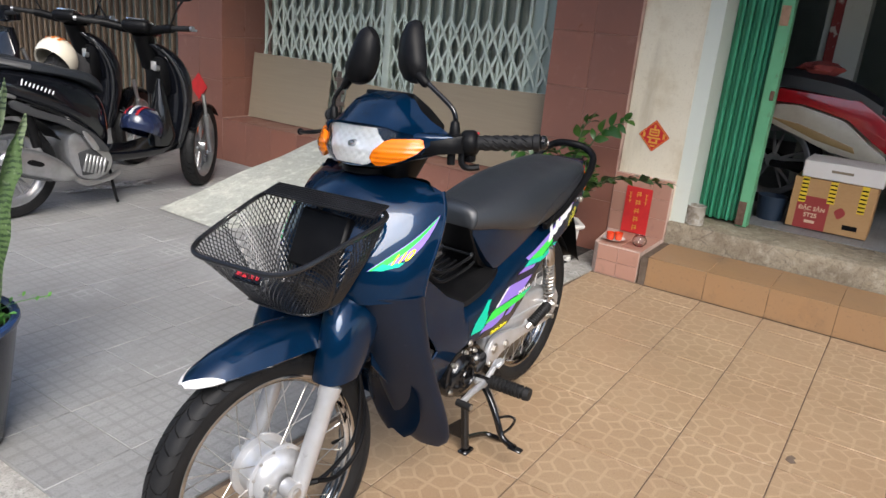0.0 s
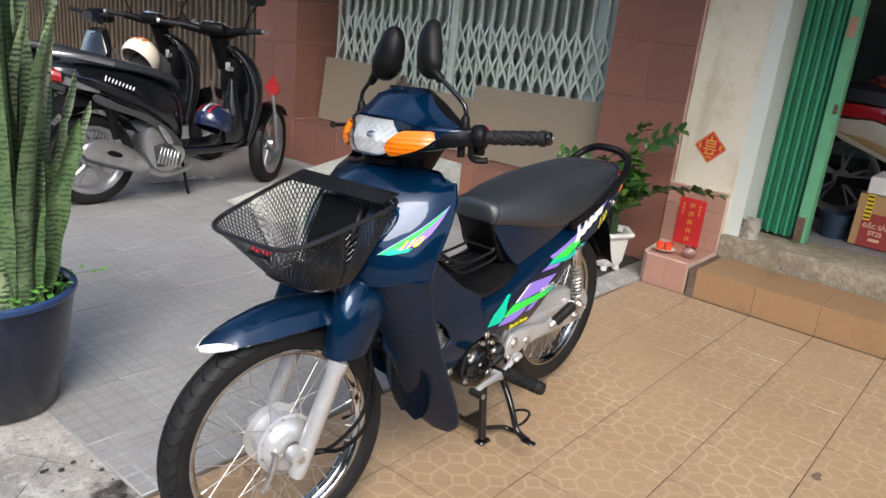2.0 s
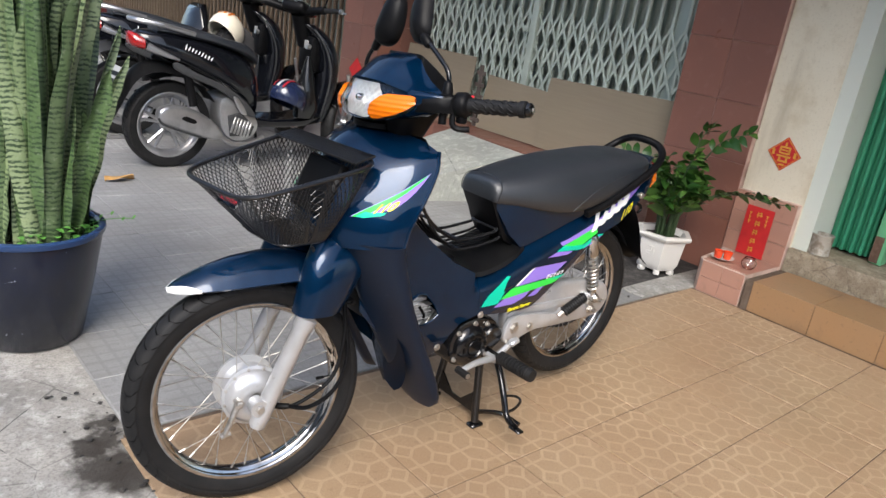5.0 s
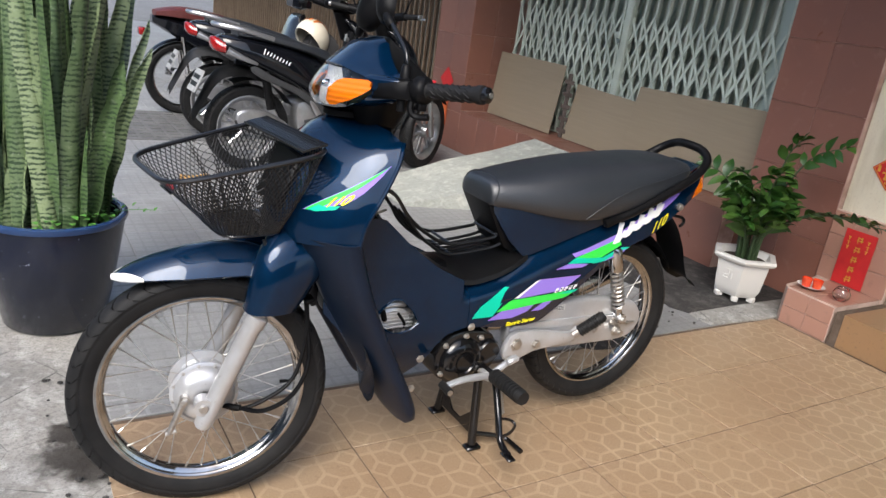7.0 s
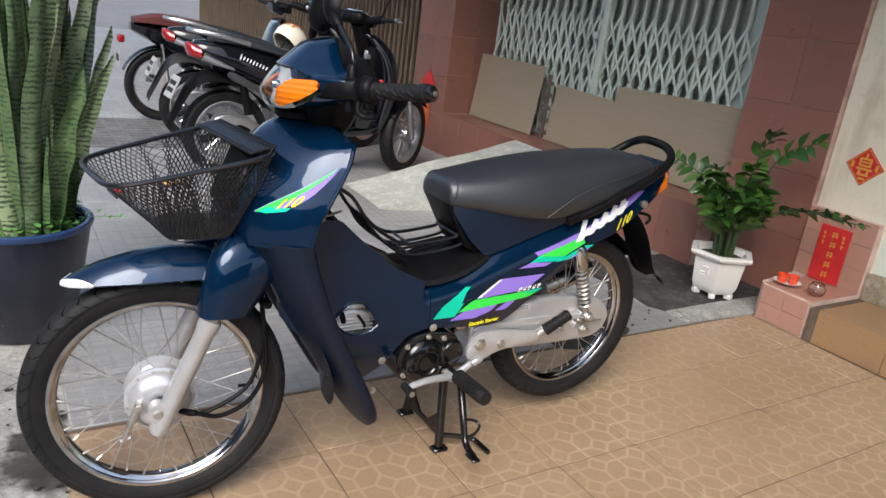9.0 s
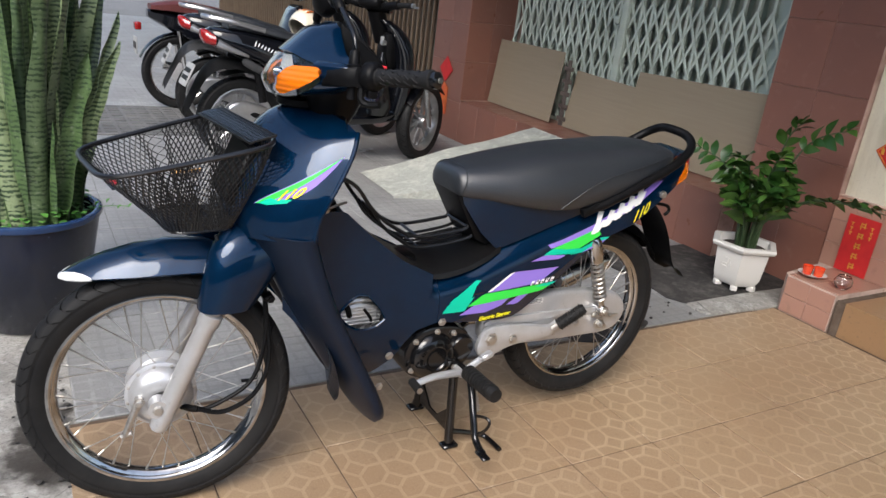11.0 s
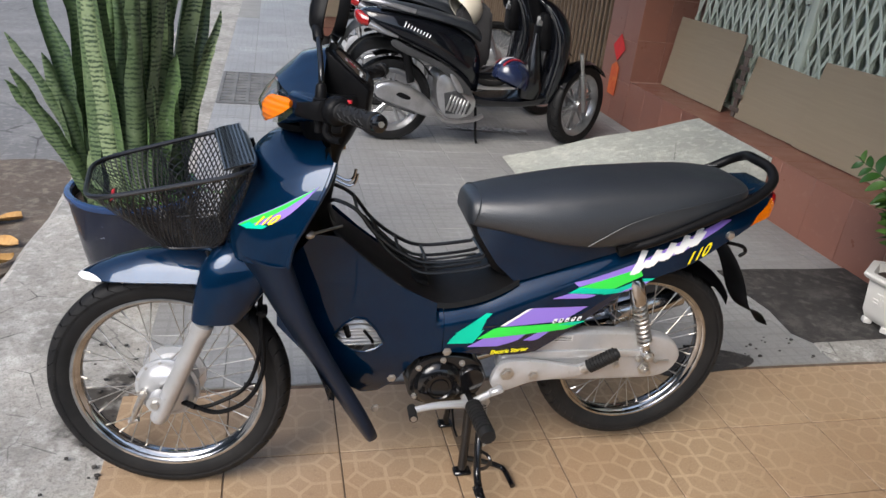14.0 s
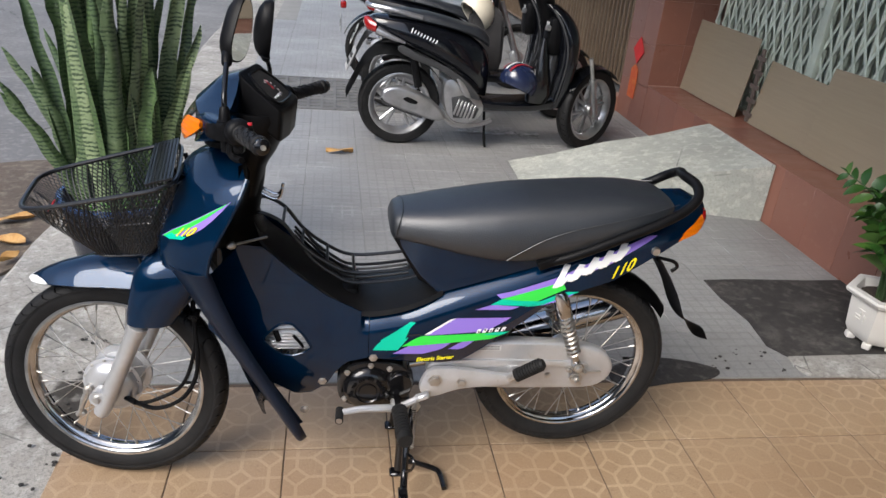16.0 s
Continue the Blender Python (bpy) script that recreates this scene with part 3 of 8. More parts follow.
M_ALU.mottle(12, (0.40, 0.39, 0.37), 0.6, detail=7, kind="Object").mottle(90, (0.24, 0.22, 0.20), 0.4, 0.64, 0.76, kind="Object")
M_ALU.bump(M_ALU.noise(160, 3, kind="Object"), 0.1, 0.0006)
M_ORANGE = Mat("amber_lens", (0.66, 0.150, 0.002), 0.12, 0.0, 0.3, 0.3)
wv = M_ORANGE.t.nodes.new("ShaderNodeTexWave")
wv.wave_type, wv.bands_direction = "BANDS", "Z"
wv.inputs["Scale"].default_value = 30
M_ORANGE.t.links.new(M_ORANGE.where("Object"), wv.inputs[0])
M_ORANGE.bump(Ex(M_ORANGE.t, wv.outputs["Fac"]), 0.5, 0.002)
M_LENS = Mat("clear_lens", (0.96, 0.97, 0.97), 0.03)
M_LENS.b.inputs["Transmission Weight"].default_value = 1.0
M_LENS.b.inputs["IOR"].default_value = 1.3
M_REFLECT = Mat("lamp_reflector", (0.90, 0.90, 0.87), 0.25, 0.35)
M_REFLECT.mottle(60, (0.80, 0.79, 0.74), 0.8, 0.40, 0.65, kind="Object", stretch=(1, 1.6, 0.5))
M_REFLECT.bump(M_REFLECT.noise(55, 1, kind="Object", stretch=(1, 1.6, 0.5)), 0.3, 0.002)
M_MIRROR = Mat("mirror_glass", (0.85, 0.86, 0.86), 0.02, 1.0)
M_WHITE = Mat("white_paint", (0.80, 0.80, 0.79), 0.25, 0.0, 0.6)
M_WHITE.mottle(40, (0.6, 0.59, 0.57), 0.3, kind="Object")
M_TEAL = Mat("teal_decal", (0.0, 0.50, 0.32), 0.34, 0.0, 0.12, 0.25)
M_LIME = Mat("green_decal", (0.04, 0.66, 0.07), 0.34, 0.0, 0.12, 0.25)
M_VIOLET = Mat("violet_decal", (0.26, 0.17, 0.60), 0.34, 0.0, 0.12, 0.25)
M_YELLOW = Mat("yellow_decal", (0.82, 0.74, 0.02), 0.34, 0.0, 0.12, 0.25)
M_DECALWHITE = Mat("white_decal", (0.82, 0.82, 0.82), 0.34, 0.0, 0.12, 0.25)
M_NAVY = Mat("navy_decal", (0.004, 0.008, 0.022), 0.25, 0.0, 0.6)
M_WORN_RED = Mat("red_badge", (0.5, 0.02, 0.03), 0.35)
for dm in (M_TEAL, M_LIME, M_VIOLET, M_YELLOW, M_DECALWHITE):
    dm.mottle(90, (0.02, 0.05, 0.08), 0.25, 0.68, 0.75, detail=6, kind="Object")

CY = -0.012        # the bike's middle plane
FW = Vector((-0.418, CY, 0.2795))
RW = Vector((0.783, CY, 0.316))


def skin(poly, fun, thick=0.003, nu=16, nv=6, bm=None, inward=-1):
    """A sheet over a convex outline in (u, v), laid on the surface fun(u, v), with thickness."""
    us = [p[0] for p in poly]
    u0, u1 = min(us), max(us)
    eps = (u1 - u0) * 1e-4
    rings = []
    for i in range(nu + 1):
        u = min(max(u0 + (u1 - u0) * i / nu, u0 + eps), u1 - eps)
        cuts = []
        for (a, b), (c, d) in zip(poly, poly[1:] + poly[:1]):
            if (a - u) * (c - u) <= 0 and a != c:
                cuts.append(b + (d - b) * (u - a) / (c - a))
        lo, hi = min(cuts), max(cuts)
        rings.append([fun(u, lo + (hi - lo) * j / nv) for j in range(nv + 1)])
    n_u, n_v = len(rings), nv + 1
    back = []
    for i in range(n_u):
        row = []
        for j in range(n_v):
            du = rings[min(i + 1, n_u - 1)][j] - rings[max(i - 1, 0)][j]
            dv = rings[n_u // 2][min(j + 1, n_v - 1)] - rings[n_u // 2][max(j - 1, 0)]
            nrm = du.cross(dv)
            nrm = nrm.normalized() if nrm.length > 1e-12 else Vector((0, 1, 0))
            row.append(rings[i][j] + nrm * thick * inward)
        back.append(row)
    b = loft([r + q[::-1] for r, q in zip(rings, back)])
    return join(bm, b)


def mirrored(b):
    """The same mesh on the other side of the bike."""
    c = b.copy()
    for v in c.verts:
        v.co.y = 2 * CY - v.co.y
    bmesh.ops.reverse_faces(c, faces=c.faces)
    return c


def both(name, b, mat, parent, label="", smooth=40):
    c = mirrored(b)
    part(name, b, mat, parent, label, smooth)
    part(name, c, mat, parent, label, smooth)


def lerp(x, xs, ys):
    return float(np.interp(x, xs, ys))


bike = thing("motorbike", "dark blue step-through motorbike with wire basket on its centre stand", "motorbike")


# wheels
def tyre_mesh(R, half, bead, blocks, front):
    prof = [(bead, -half * 0.62), (bead + 0.012, -half * 0.80), (R - 0.030, -half), (R - 0.016, -half * 0.93), (R - 0.006, -half * 0.62), (R, -half * 0.25),
            (R, half * 0.25), (R - 0.006, half * 0.62), (R - 0.016, half * 0.93), (R - 0.030, half), (bead + 0.012, half * 0.80), (bead, half * 0.62)]
    b = lathe(prof, 72, axis="Y")
    me_b = bmesh.new()
    for k in range(blocks):
        a = 2 * math.pi * k / blocks
        for s in (-1, 1):
            # a tread block: a curved plate over the shoulder
            w = 2 * math.pi / blocks * 0.445
            sh = 0.5 * 2 * math.pi / blocks * (s > 0)
            rows = []
            for q, rr, yy in ((0, R + 0.0035, 0.06), (1, R + 0.0030, 0.36), (2, R - 0.0015, 0.70), (3, R - 0.0090, 0.97), (4, R - 0.0190, 1.045)):
                lean = w * (0.0, 0.55, 0.95, 0.75, -0.1)[q]
                rows.append([(rr * math.cos(a + sh + lean + d), s * half * yy, rr * math.sin(a + sh + lean + d)) for d in (-w, -w * 0.3, w * 0.3, w)])
            inner = [[tuple(Vector((p[0], 0, p[2])).normalized()[i] * (Vector((p[0], 0, p[2])).length - 0.005) if i != 1 else p[1] * 0.97 for i in range(3)) for p in r] for r in rows]
            bb = loft(rows, caps=False, close=False, bm=me_b)
            loft([[r[0] for r in rows], [r[0] for r in inner]], caps=False, close=False, bm=me_b)
            loft([[r[-1] for r in rows], [r[-1] for r in inner]], caps=False, close=False, bm=me_b)
            loft([rows[0], inner[0]], caps=False, close=False, bm=me_b)
            loft([rows[-1], inner[-1]], caps=False, close=False, bm=me_b)
    return join(b, me_b)


def wheel(name, c, R, half, parent, hub_r, front):
    w = new(name)
    w.parent = parent
    w.location = c
    bead = R - 0.058
    part("tyre", tyre_mesh(R, half, bead, 46 if front else 50, front), M_RUBBER, w, "worn black road tyre with blocky tread")
    # a rolled lip on each side, a groove behind it and a rounded well that holds the spokes
    half_rim = [(bead + 0.006, 0.0245), (bead + 0.002, 0.0255), (bead - 0.003, 0.0245), (bead - 0.0055, 0.0215), (bead - 0.0045, 0.0185), (bead - 0.001, 0.0165),
                (bead - 0.001, 0.0145), (bead - 0.005, 0.0125), (bead - 0.0105, 0.0100), (bead - 0.0135, 0.0065), (bead - 0.0145, 0.0030)]
    shell = [(r + 0.0025, y * 0.9) for r, y in half_rim[4:]]
    line = half_rim + [(r, -y) for r, y in half_rim[::-1]]
    line += [(r, -y) for r, y in shell] + [(r, y) for r, y in shell[::-1]]
    part("rim", lathe(line, 96, axis="Y", closed=True), M_RIM, w, "chrome wire-spoke rim with light tarnish")
    hw = 0.040
    prof = [(0, -hw - 0.012), (0.018, -hw - 0.012), (0.020, -hw), (hub_r * 0.86, -hw), (hub_r, -hw + 0.004), (hub_r, -hw + 0.012), (hub_r * 0.8, -hw + 0.016), (hub_r * 0.76, 0.0),
            (hub_r * 0.8, hw - 0.016), (hub_r, hw - 0.012), (hub_r, hw - 0.004), (hub_r * 0.86, hw), (0.02, hw), (0.018, hw + 0.012), (0, hw + 0.012)]
    part("hub", lathe(prof, 40, axis="Y"), M_ALU, w, "cast aluminium drum hub")
    spoke = None
    for k in range(36):
        a = 2 * math.pi * k / 36
        s = 1 if k % 2 else -1
        lean = (0.42 if (k // 2) % 2 else -0.42)
        p = Vector((hub_r * 0.94 * math.cos(a + lean), s * (hw - 0.007), hub_r * 0.94 * math.sin(a + lean)))
        q = Vector(((bead - 0.0135) * math.cos(a), s * 0.005, (bead - 0.0135) * math.sin(a)))
        b = tube([p, q], 0.0013, 5)
        d = (p - q).normalized()
        tube([q - d * 0.004, q + d * 0.014], 0.0026, 6, bm=b)
        part("spoke", b, M_STEEL, w)
    b = tube([(0.70 * bead * 1.38, -0.004, -0.0), (0.86 * bead, -0.006, -0.0)], 0.003, 6)
    tube([(0.86 * bead, -0.006, 0.0), (0.78 * bead, -0.006, 0.0)], 0.0042, 8, bm=b)
    part("valve", b, M_BLACK, w)
    return w


fwheel = wheel("front_wheel", FW, 0.277, 0.033, bike, 0.074, True)
rwheel = wheel("rear_wheel", RW, 0.270, 0.038, bike, 0.060, False)

# front hub brake plate, on the left
b = lathe([(0.0, -0.052), (0.016, -0.052), (0.018, -0.062), (0.034, -0.064), (0.050, -0.060), (0.064, -0.047), (0.067, -0.038)], 36, (FW.x, CY, FW.z), "Y")
brake = part("brake_plate", b, M_ALU, bike, "dull silver front drum brake plate")
for k in range(12):
    a = 2 * math.pi * k / 12 + 0.2
    part("rivet", bolt((FW.x + 0.068 * math.cos(a), CY - 0.040, FW.z + 0.068 * math.sin(a)), 0.003, 0.003), M_STEEL, brake)
b = tube([(-0.462, -0.062, 0.283), (-0.462, -0.088, 0.283)], 0.010, 10)
tube([(-0.462, -0.080, 0.283), (-0.478, -0.084, 0.245), (-0.492, -0.080, 0.205)], [0.009, 0.006], 8, bm=b)
bolt((-0.462, -0.086, 0.283), 0.008, 0.010, bm=b)
tube([(-0.500, -0.078, 0.203), (-0.478, -0.078, 0.210)], 0.007, 8, bm=b)
part("brake_arm", b, M_STEEL, brake)
b = tube([(-0.425, -0.08, 0.279), (-0.425, -0.127, 0.279)], 0.008, 10)
bolt((-0.425, -0.112, 0.279), 0.011, 0.012, bm=b)
part("axle_nut", b, M_STEEL, bike)

# fork
rake = Vector((0.115, 0, 0.265)).normalized()
for s in (-1, 1):
    y = CY + s * 0.090
    lo, up = Vector((-0.428, y, 0.225)), Vector((-0.300, y, 0.515))
    b = lathe([(0, 0), (0.014, 0.0), (0.019, 0.006), (0.0205, 0.03), (0.0205, 0.25), (0.024, 0.256), (0.024, 0.278), (0.0165, 0.282), (0.0165, 0.42), (0, 0.42)], 20)
    bmesh.ops.transform(b, matrix=Matrix.Translation(lo) @ rake.to_track_quat("Z", "X").to_matrix().to_4x4(), verts=b.verts)
    tube([(-0.425, y - s * 0.016, 0.279), (-0.425, y + s * 0.018, 0.279)], 0.020, 14, bm=b)
    part("fork_leg", b, M_ALU, bike, "silver painted fork leg")


# front mudguard
def guard(t0, t1, off=0.0, n=28, thick=0.004, inner=None, outer=1.0):
    """The mudguard's sheet from its tip (0) to behind the fork (1)."""
    ts = (0, 0.06, 0.14, 0.26, 0.42, 0.58, 0.74, 0.88, 1.0)
    xs = (-0.606, -0.590, -0.566, -0.526, -0.468, -0.402, -0.330, -0.265, -0.205)
    zs = (0.548, 0.560, 0.574, 0.592, 0.611, 0.622, 0.622, 0.606, 0.575)
    ws = (0.010, 0.030, 0.044, 0.056, 0.064, 0.068, 0.071, 0.072, 0.072)
    es = (0.546, 0.547, 0.549, 0.553, 0.557, 0.562, 0.566, 0.560, 0.535)
    rings = []
    for i in range(n + 1):
        t = t0 + (t1 - t0) * i / n
        x, z, w, e = (lerp(t, ts, q) for q in (xs, zs, ws, es))
        rings.append([Vector((x - off * 0.4, CY + (w + off) * f, e + (z - e + off) * (1 - abs(f) ** 2.4))) for f in (np.linspace(-1, 1, 15) if inner is None else np.linspace(inner(t), outer, 8))])
    back = [[p + Vector((0.001, -0.05 * (p.y - CY), -thick)) for p in r] for r in rings]
    return loft([r + q[::-1] for r, q in zip(rings, back)])


fender = part("front_mudguard", guard(0.0, 1.0), M_BLUE, bike)
for s in (-1, 1):
    part("mudguard_tip", guard(0.0, 0.21, 0.0012, 14, inner=lambda t: s * lerp(t, (0, 0.03, 0.07, 0.21), (0.0, 0.35, 0.60, 0.97)), outer=s * 1.0), M_WHITE, fender, "white painted tip of the mudguard")
rows = []
for k in range(15):
    t = k / 14
    a = radians(30 - 39 * t)
    R = 0.338 + 0.040 * t
    w = lerp(t, (0, 0.4, 0.7, 0.85, 0.95, 1.0), (0.085, 0.104, 0.092, 0.074, 0.052, 0.030))
    rows.append([(FW.x + (R + 0.012 * abs(f) ** 2) * math.cos(a), CY + w * f, FW.z + (R + 0.012 * abs(f) ** 2) * math.sin(a) + 0.02 * (1 - abs(f)) * t) for f in (-1, -0.9, -0.6, -0.2, 0.2, 0.6, 0.9, 1)])
b = loft(rows, caps=False, close=False)
bmesh.ops.solidify(b, geom=b.faces[:], thickness=0.004)
part("mudguard_tail", b, M_BLUE, fender)
# the mudguard's cheeks round the fork

def cheek(sign):
    rr = []
    for z, xc, hx, w0, w in ((0.672, -0.225, 0.050, 0.030, 0.092), (0.655, -0.232, 0.072, 0.040, 0.118), (0.62, -0.246, 0.082, 0.048, 0.133), (0.575, -0.264, 0.076, 0.050, 0.141), (0.53, -0.283, 0.066, 0.052, 0.142), (0.497, -0.297, 0.056, 0.054, 0.139)):
        row = []
        cy, hy = CY + sign * (w0 + w) / 2, (w - w0) / 2
        for a in np.linspace(0, 2 * math.pi, 24, endpoint=False):
            c, s = math.cos(a), math.sin(a)
            row.append((xc + hx * math.copysign(abs(c) ** 0.8, c), cy + hy * math.copysign(abs(s) ** 0.8, s), z))
        rr.append(row)
    b = loft(rr, caps=False)
    bmesh.ops.contextual_create(b, geom=[v for v in b.verts if abs(v.co.z - 0.672) < 1e-5])
    return b


for s in (-1, 1):
    part("fork_cover", cheek(s), M_BLUE, bike)


# leg shield: upper cover. Stations from its rear edge to the nose; each runs from the middle ridge
# out to the crease and down the cheek to the seam.
SHIELD = (
    ((-0.092, 0.000, 0.918), (-0.082, 0.090, 0.904), (-0.062, 0.178, 0.884), (-0.077, 0.197, 0.846), (-0.100, 0.206, 0.800), (-0.124, 0.209, 0.755), (-0.143, 0.208, 0.715), (-0.152, 0.207, 0.668)),
    ((-0.145, 0.000, 0.908), (-0.130, 0.082, 0.895), (-0.120, 0.166, 0.860), (-0.135, 0.181, 0.822), (-0.152, 0.188, 0.782), (-0.172, 0.190, 0.744), (-0.187, 0.190, 0.706), (-0.194, 0.188, 0.664)),
    ((-0.192, 0.000, 0.886), (-0.180, 0.074, 0.872), (-0.172, 0.143, 0.830), (-0.185, 0.155, 0.796), (-0.198, 0.160, 0.765), (-0.213, 0.162, 0.732), (-0.225, 0.161, 0.698), (-0.231, 0.158, 0.660)),
    ((-0.228, 0.000, 0.846), (-0.220, 0.064, 0.832), (-0.218, 0.118, 0.794), (-0.228, 0.127, 0.772), (-0.238, 0.130, 0.747), (-0.247, 0.132, 0.718), (-0.253, 0.131, 0.688), (-0.254, 0.128, 0.656)),
    ((-0.256, 0.000, 0.796), (-0.250, 0.056, 0.785), (-0.250, 0.086, 0.768), (-0.256, 0.096, 0.750), (-0.262, 0.101, 0.730), (-0.266, 0.103, 0.706), (-0.268, 0.102, 0.680), (-0.264, 0.099, 0.652)),
    ((-0.272, 0.000, 0.756), (-0.271, 0.030, 0.750), (-0.271, 0.046, 0.740), (-0.274, 0.054, 0.728), (-0.277, 0.058, 0.712), (-0.278, 0.060, 0.694), (-0.277, 0.060, 0.672), (-0.270, 0.058, 0.648)),
    ((-0.276, 0.000, 0.750), (-0.277, 0.000, 0.744), (-0.278, 0.000, 0.736), (-0.279, 0.000, 0.726), (-0.280, 0.000, 0.710), (-0.281, 0.000, 0.692), (-0.280, 0.000, 0.670), (-0.273, 0.000, 0.646)),
)


def through_rows(rows, k):
    """A point on the smooth line through the rows' points, at the row number k."""
    i = min(int(k), len(rows) - 2)
    t = k - i
    a, b, c, d = (Vector(rows[min(max(i + q, 0), len(rows) - 1)]) for q in (-1, 0, 1, 2))
    return 0.5 * ((2 * b) + (c - a) * t + (2 * a - 5 * b + 4 * c - d) * t * t + (3 * b - a - 3 * c + d) * t ** 3)


def shield_station(k):
    """Middle ridge to crease in straight facets, then the cheek as a smooth line."""
    cols = [through_rows([r[j] for r in SHIELD], k) for j in range(8)]
    top = [cols[0], cols[0].lerp(cols[1], 0.5) + Vector((0, 0, 0.003)), cols[1], cols[1].lerp(cols[2], 0.5) + Vector((0, 0.004, 0.005))]
    return top + smooth_path(cols[2:], 3)


rows = []
for k in np.linspace(0, 6, 37):
    half_ = shield_station(float(k))
    rows.append([(p.x, CY - p.y, p.z) for p in half_[::-1]] + [(p.x, CY + p.y, p.z) for p in half_[1:]])
b = loft(rows, caps=False, close=False)
bmesh.ops.remove_doubles(b, verts=b.verts, dist=1e-6)
bmesh.ops.recalc_face_normals(b, faces=b.faces)
bmesh.ops.solidify(b, geom=b.faces[:], thickness=0.004)
shield = part("leg_shield", b, M_BLUE, bike, "glossy blue leg shield with a sharp crease", smooth=28)
# rounded flange along the cheek's rear edge
both("shield_flange", tube([(p.x + 0.003, CY - p.y + 0.003, p.z) for p in smooth_path(SHIELD[0][2:], 4)], 0.0055, 8), M_BLUE, shield)
# neck collar round the steering column
b = lathe([(0.046, 0.0), (0.052, 0.004), (0.052, 0.016), (0.046, 0.020), (0.036, 0.020)], 24, (-0.118, CY, 0.906))
part("neck_collar", b, M_BLACK, shield)


def shield_leg(z0, z1, off=0.0, n=24):
    """The long lower skirt, from the seam to its rounded foot."""
    zs = [0.672, 0.60, 0.52, 0.44, 0.36, 0.28, 0.225, 0.195, 0.180]
    lead = [-0.252, -0.218, -0.178, -0.134, -0.086, -0.038, -0.004, 0.018, 0.034]
    trail = [-0.152, -0.130, -0.100, -0.062, -0.020, 0.022, 0.047, 0.056, 0.054]
    wi = [0.126, 0.106, 0.096, 0.090, 0.087, 0.087, 0.090, 0.098, 0.112]
    wo = [0.207, 0.204, 0.202, 0.200, 0.198, 0.196, 0.192, 0.182, 0.162]
    rows = []
    for i in range(n + 1):
        z = z0 + (z1 - z0) * i / n
        zz = zs[::-1]
        xl, xt, a, c = (lerp(z, zz, q[::-1]) for q in (lead, trail, wi, wo))
        p = smooth_path([(xl + 0.022, -a + 0.020, 0), (xl + 0.003, -a + 0.004, 0), (xl * 0.72 + xt * 0.28, -(a * 0.62 + c * 0.38) - 0.004, 0), (xl * 0.30 + xt * 0.70, -(a * 0.12 + c * 0.88) - 0.002, 0), (xt, -c + 0.002, 0), (xt + 0.010, -c + 0.014, 0)], 4)
        rows.append([(q.x - off, CY + q.y - off, z) for q in p])
    b = loft(rows, caps=False, close=False)
    bmesh.ops.recalc_face_normals(b, faces=b.faces)
    bmesh.ops.solidify(b, geom=b.faces[:], thickness=0.0035)
    return b


both("shield_skirt", shield_leg(0.672, 0.180, 0.001), M_SKIRT, shield, "scuffed satin blue lower skirt")

# black inner cover behind the shield and along the step-through
rows = []
for z, xt, wt, xc in ((0.905, -0.085, 0.150, -0.050), (0.87, -0.082, 0.176, -0.040), (0.82, -0.104, 0.186, -0.045), (0.78, -0.124, 0.188, -0.052), (0.74, -0.138, 0.186, -0.058), (0.71, -0.144, 0.150, -0.050), (0.685, -0.13, 0.09, -0.040)):
    pts = [(xt + 0.006, -wt), (xt + 0.02, -wt * 0.8), (xc - 0.028, -0.085), (xc, -0.045), (xc + 0.006, 0)]
    pts += [(x, -y) for x, y in pts[-2::-1]]
    rows.append([(p.x, CY + p.y, z) for p in smooth_path([(x, y, 0) for x, y in pts], 3)])
b = loft(rows, caps=False, close=False)
bmesh.ops.solidify(b, geom=b.faces[:], thickness=0.003)
part("inner_cover", b, M_BLACK, bike)
rows = []
for x, z, w in ((-0.060, 0.735, 0.052), (-0.040, 0.690, 0.070), (0.030, 0.628, 0.085), (0.112, 0.567, 0.098), (0.196, 0.525, 0.106), (0.280, 0.533, 0.108), (0.345, 0.556, 0.106), (0.395, 0.578, 0.095)):
    rows.append([(x, CY + w * f, z + 0.006 * (1 - abs(f) ** 3) - (0.012 if abs(f) > 0.99 else 0)) for f in (-1, -0.96, -0.8, -0.5, -0.2, 0.2, 0.5, 0.8, 0.96, 1)])
rows = [[Vector(p) for p in r] for r in rows]
fine = []
for j in range(10):
    fine.append(smooth_path([r[j] for r in rows], 4))
b = loft(fine, caps=False, close=False)
bmesh.ops.solidify(b, geom=b.faces[:], thickness=0.004)
M_TUNNEL = Mat("worn_satin_black_plastic", (0.010, 0.010, 0.011), 0.36, 0.0, 0.0, 0.55)
M_TUNNEL.mottle(14, (0.022, 0.021, 0.020), 0.6, detail=6, kind="Object")
M_TUNNEL.gloss(M_TUNNEL.noise(18, 5, kind="Object"), 0.28, 0.50)
part("step_tunnel", b, M_TUNNEL, bike, "satin black step-through cover")


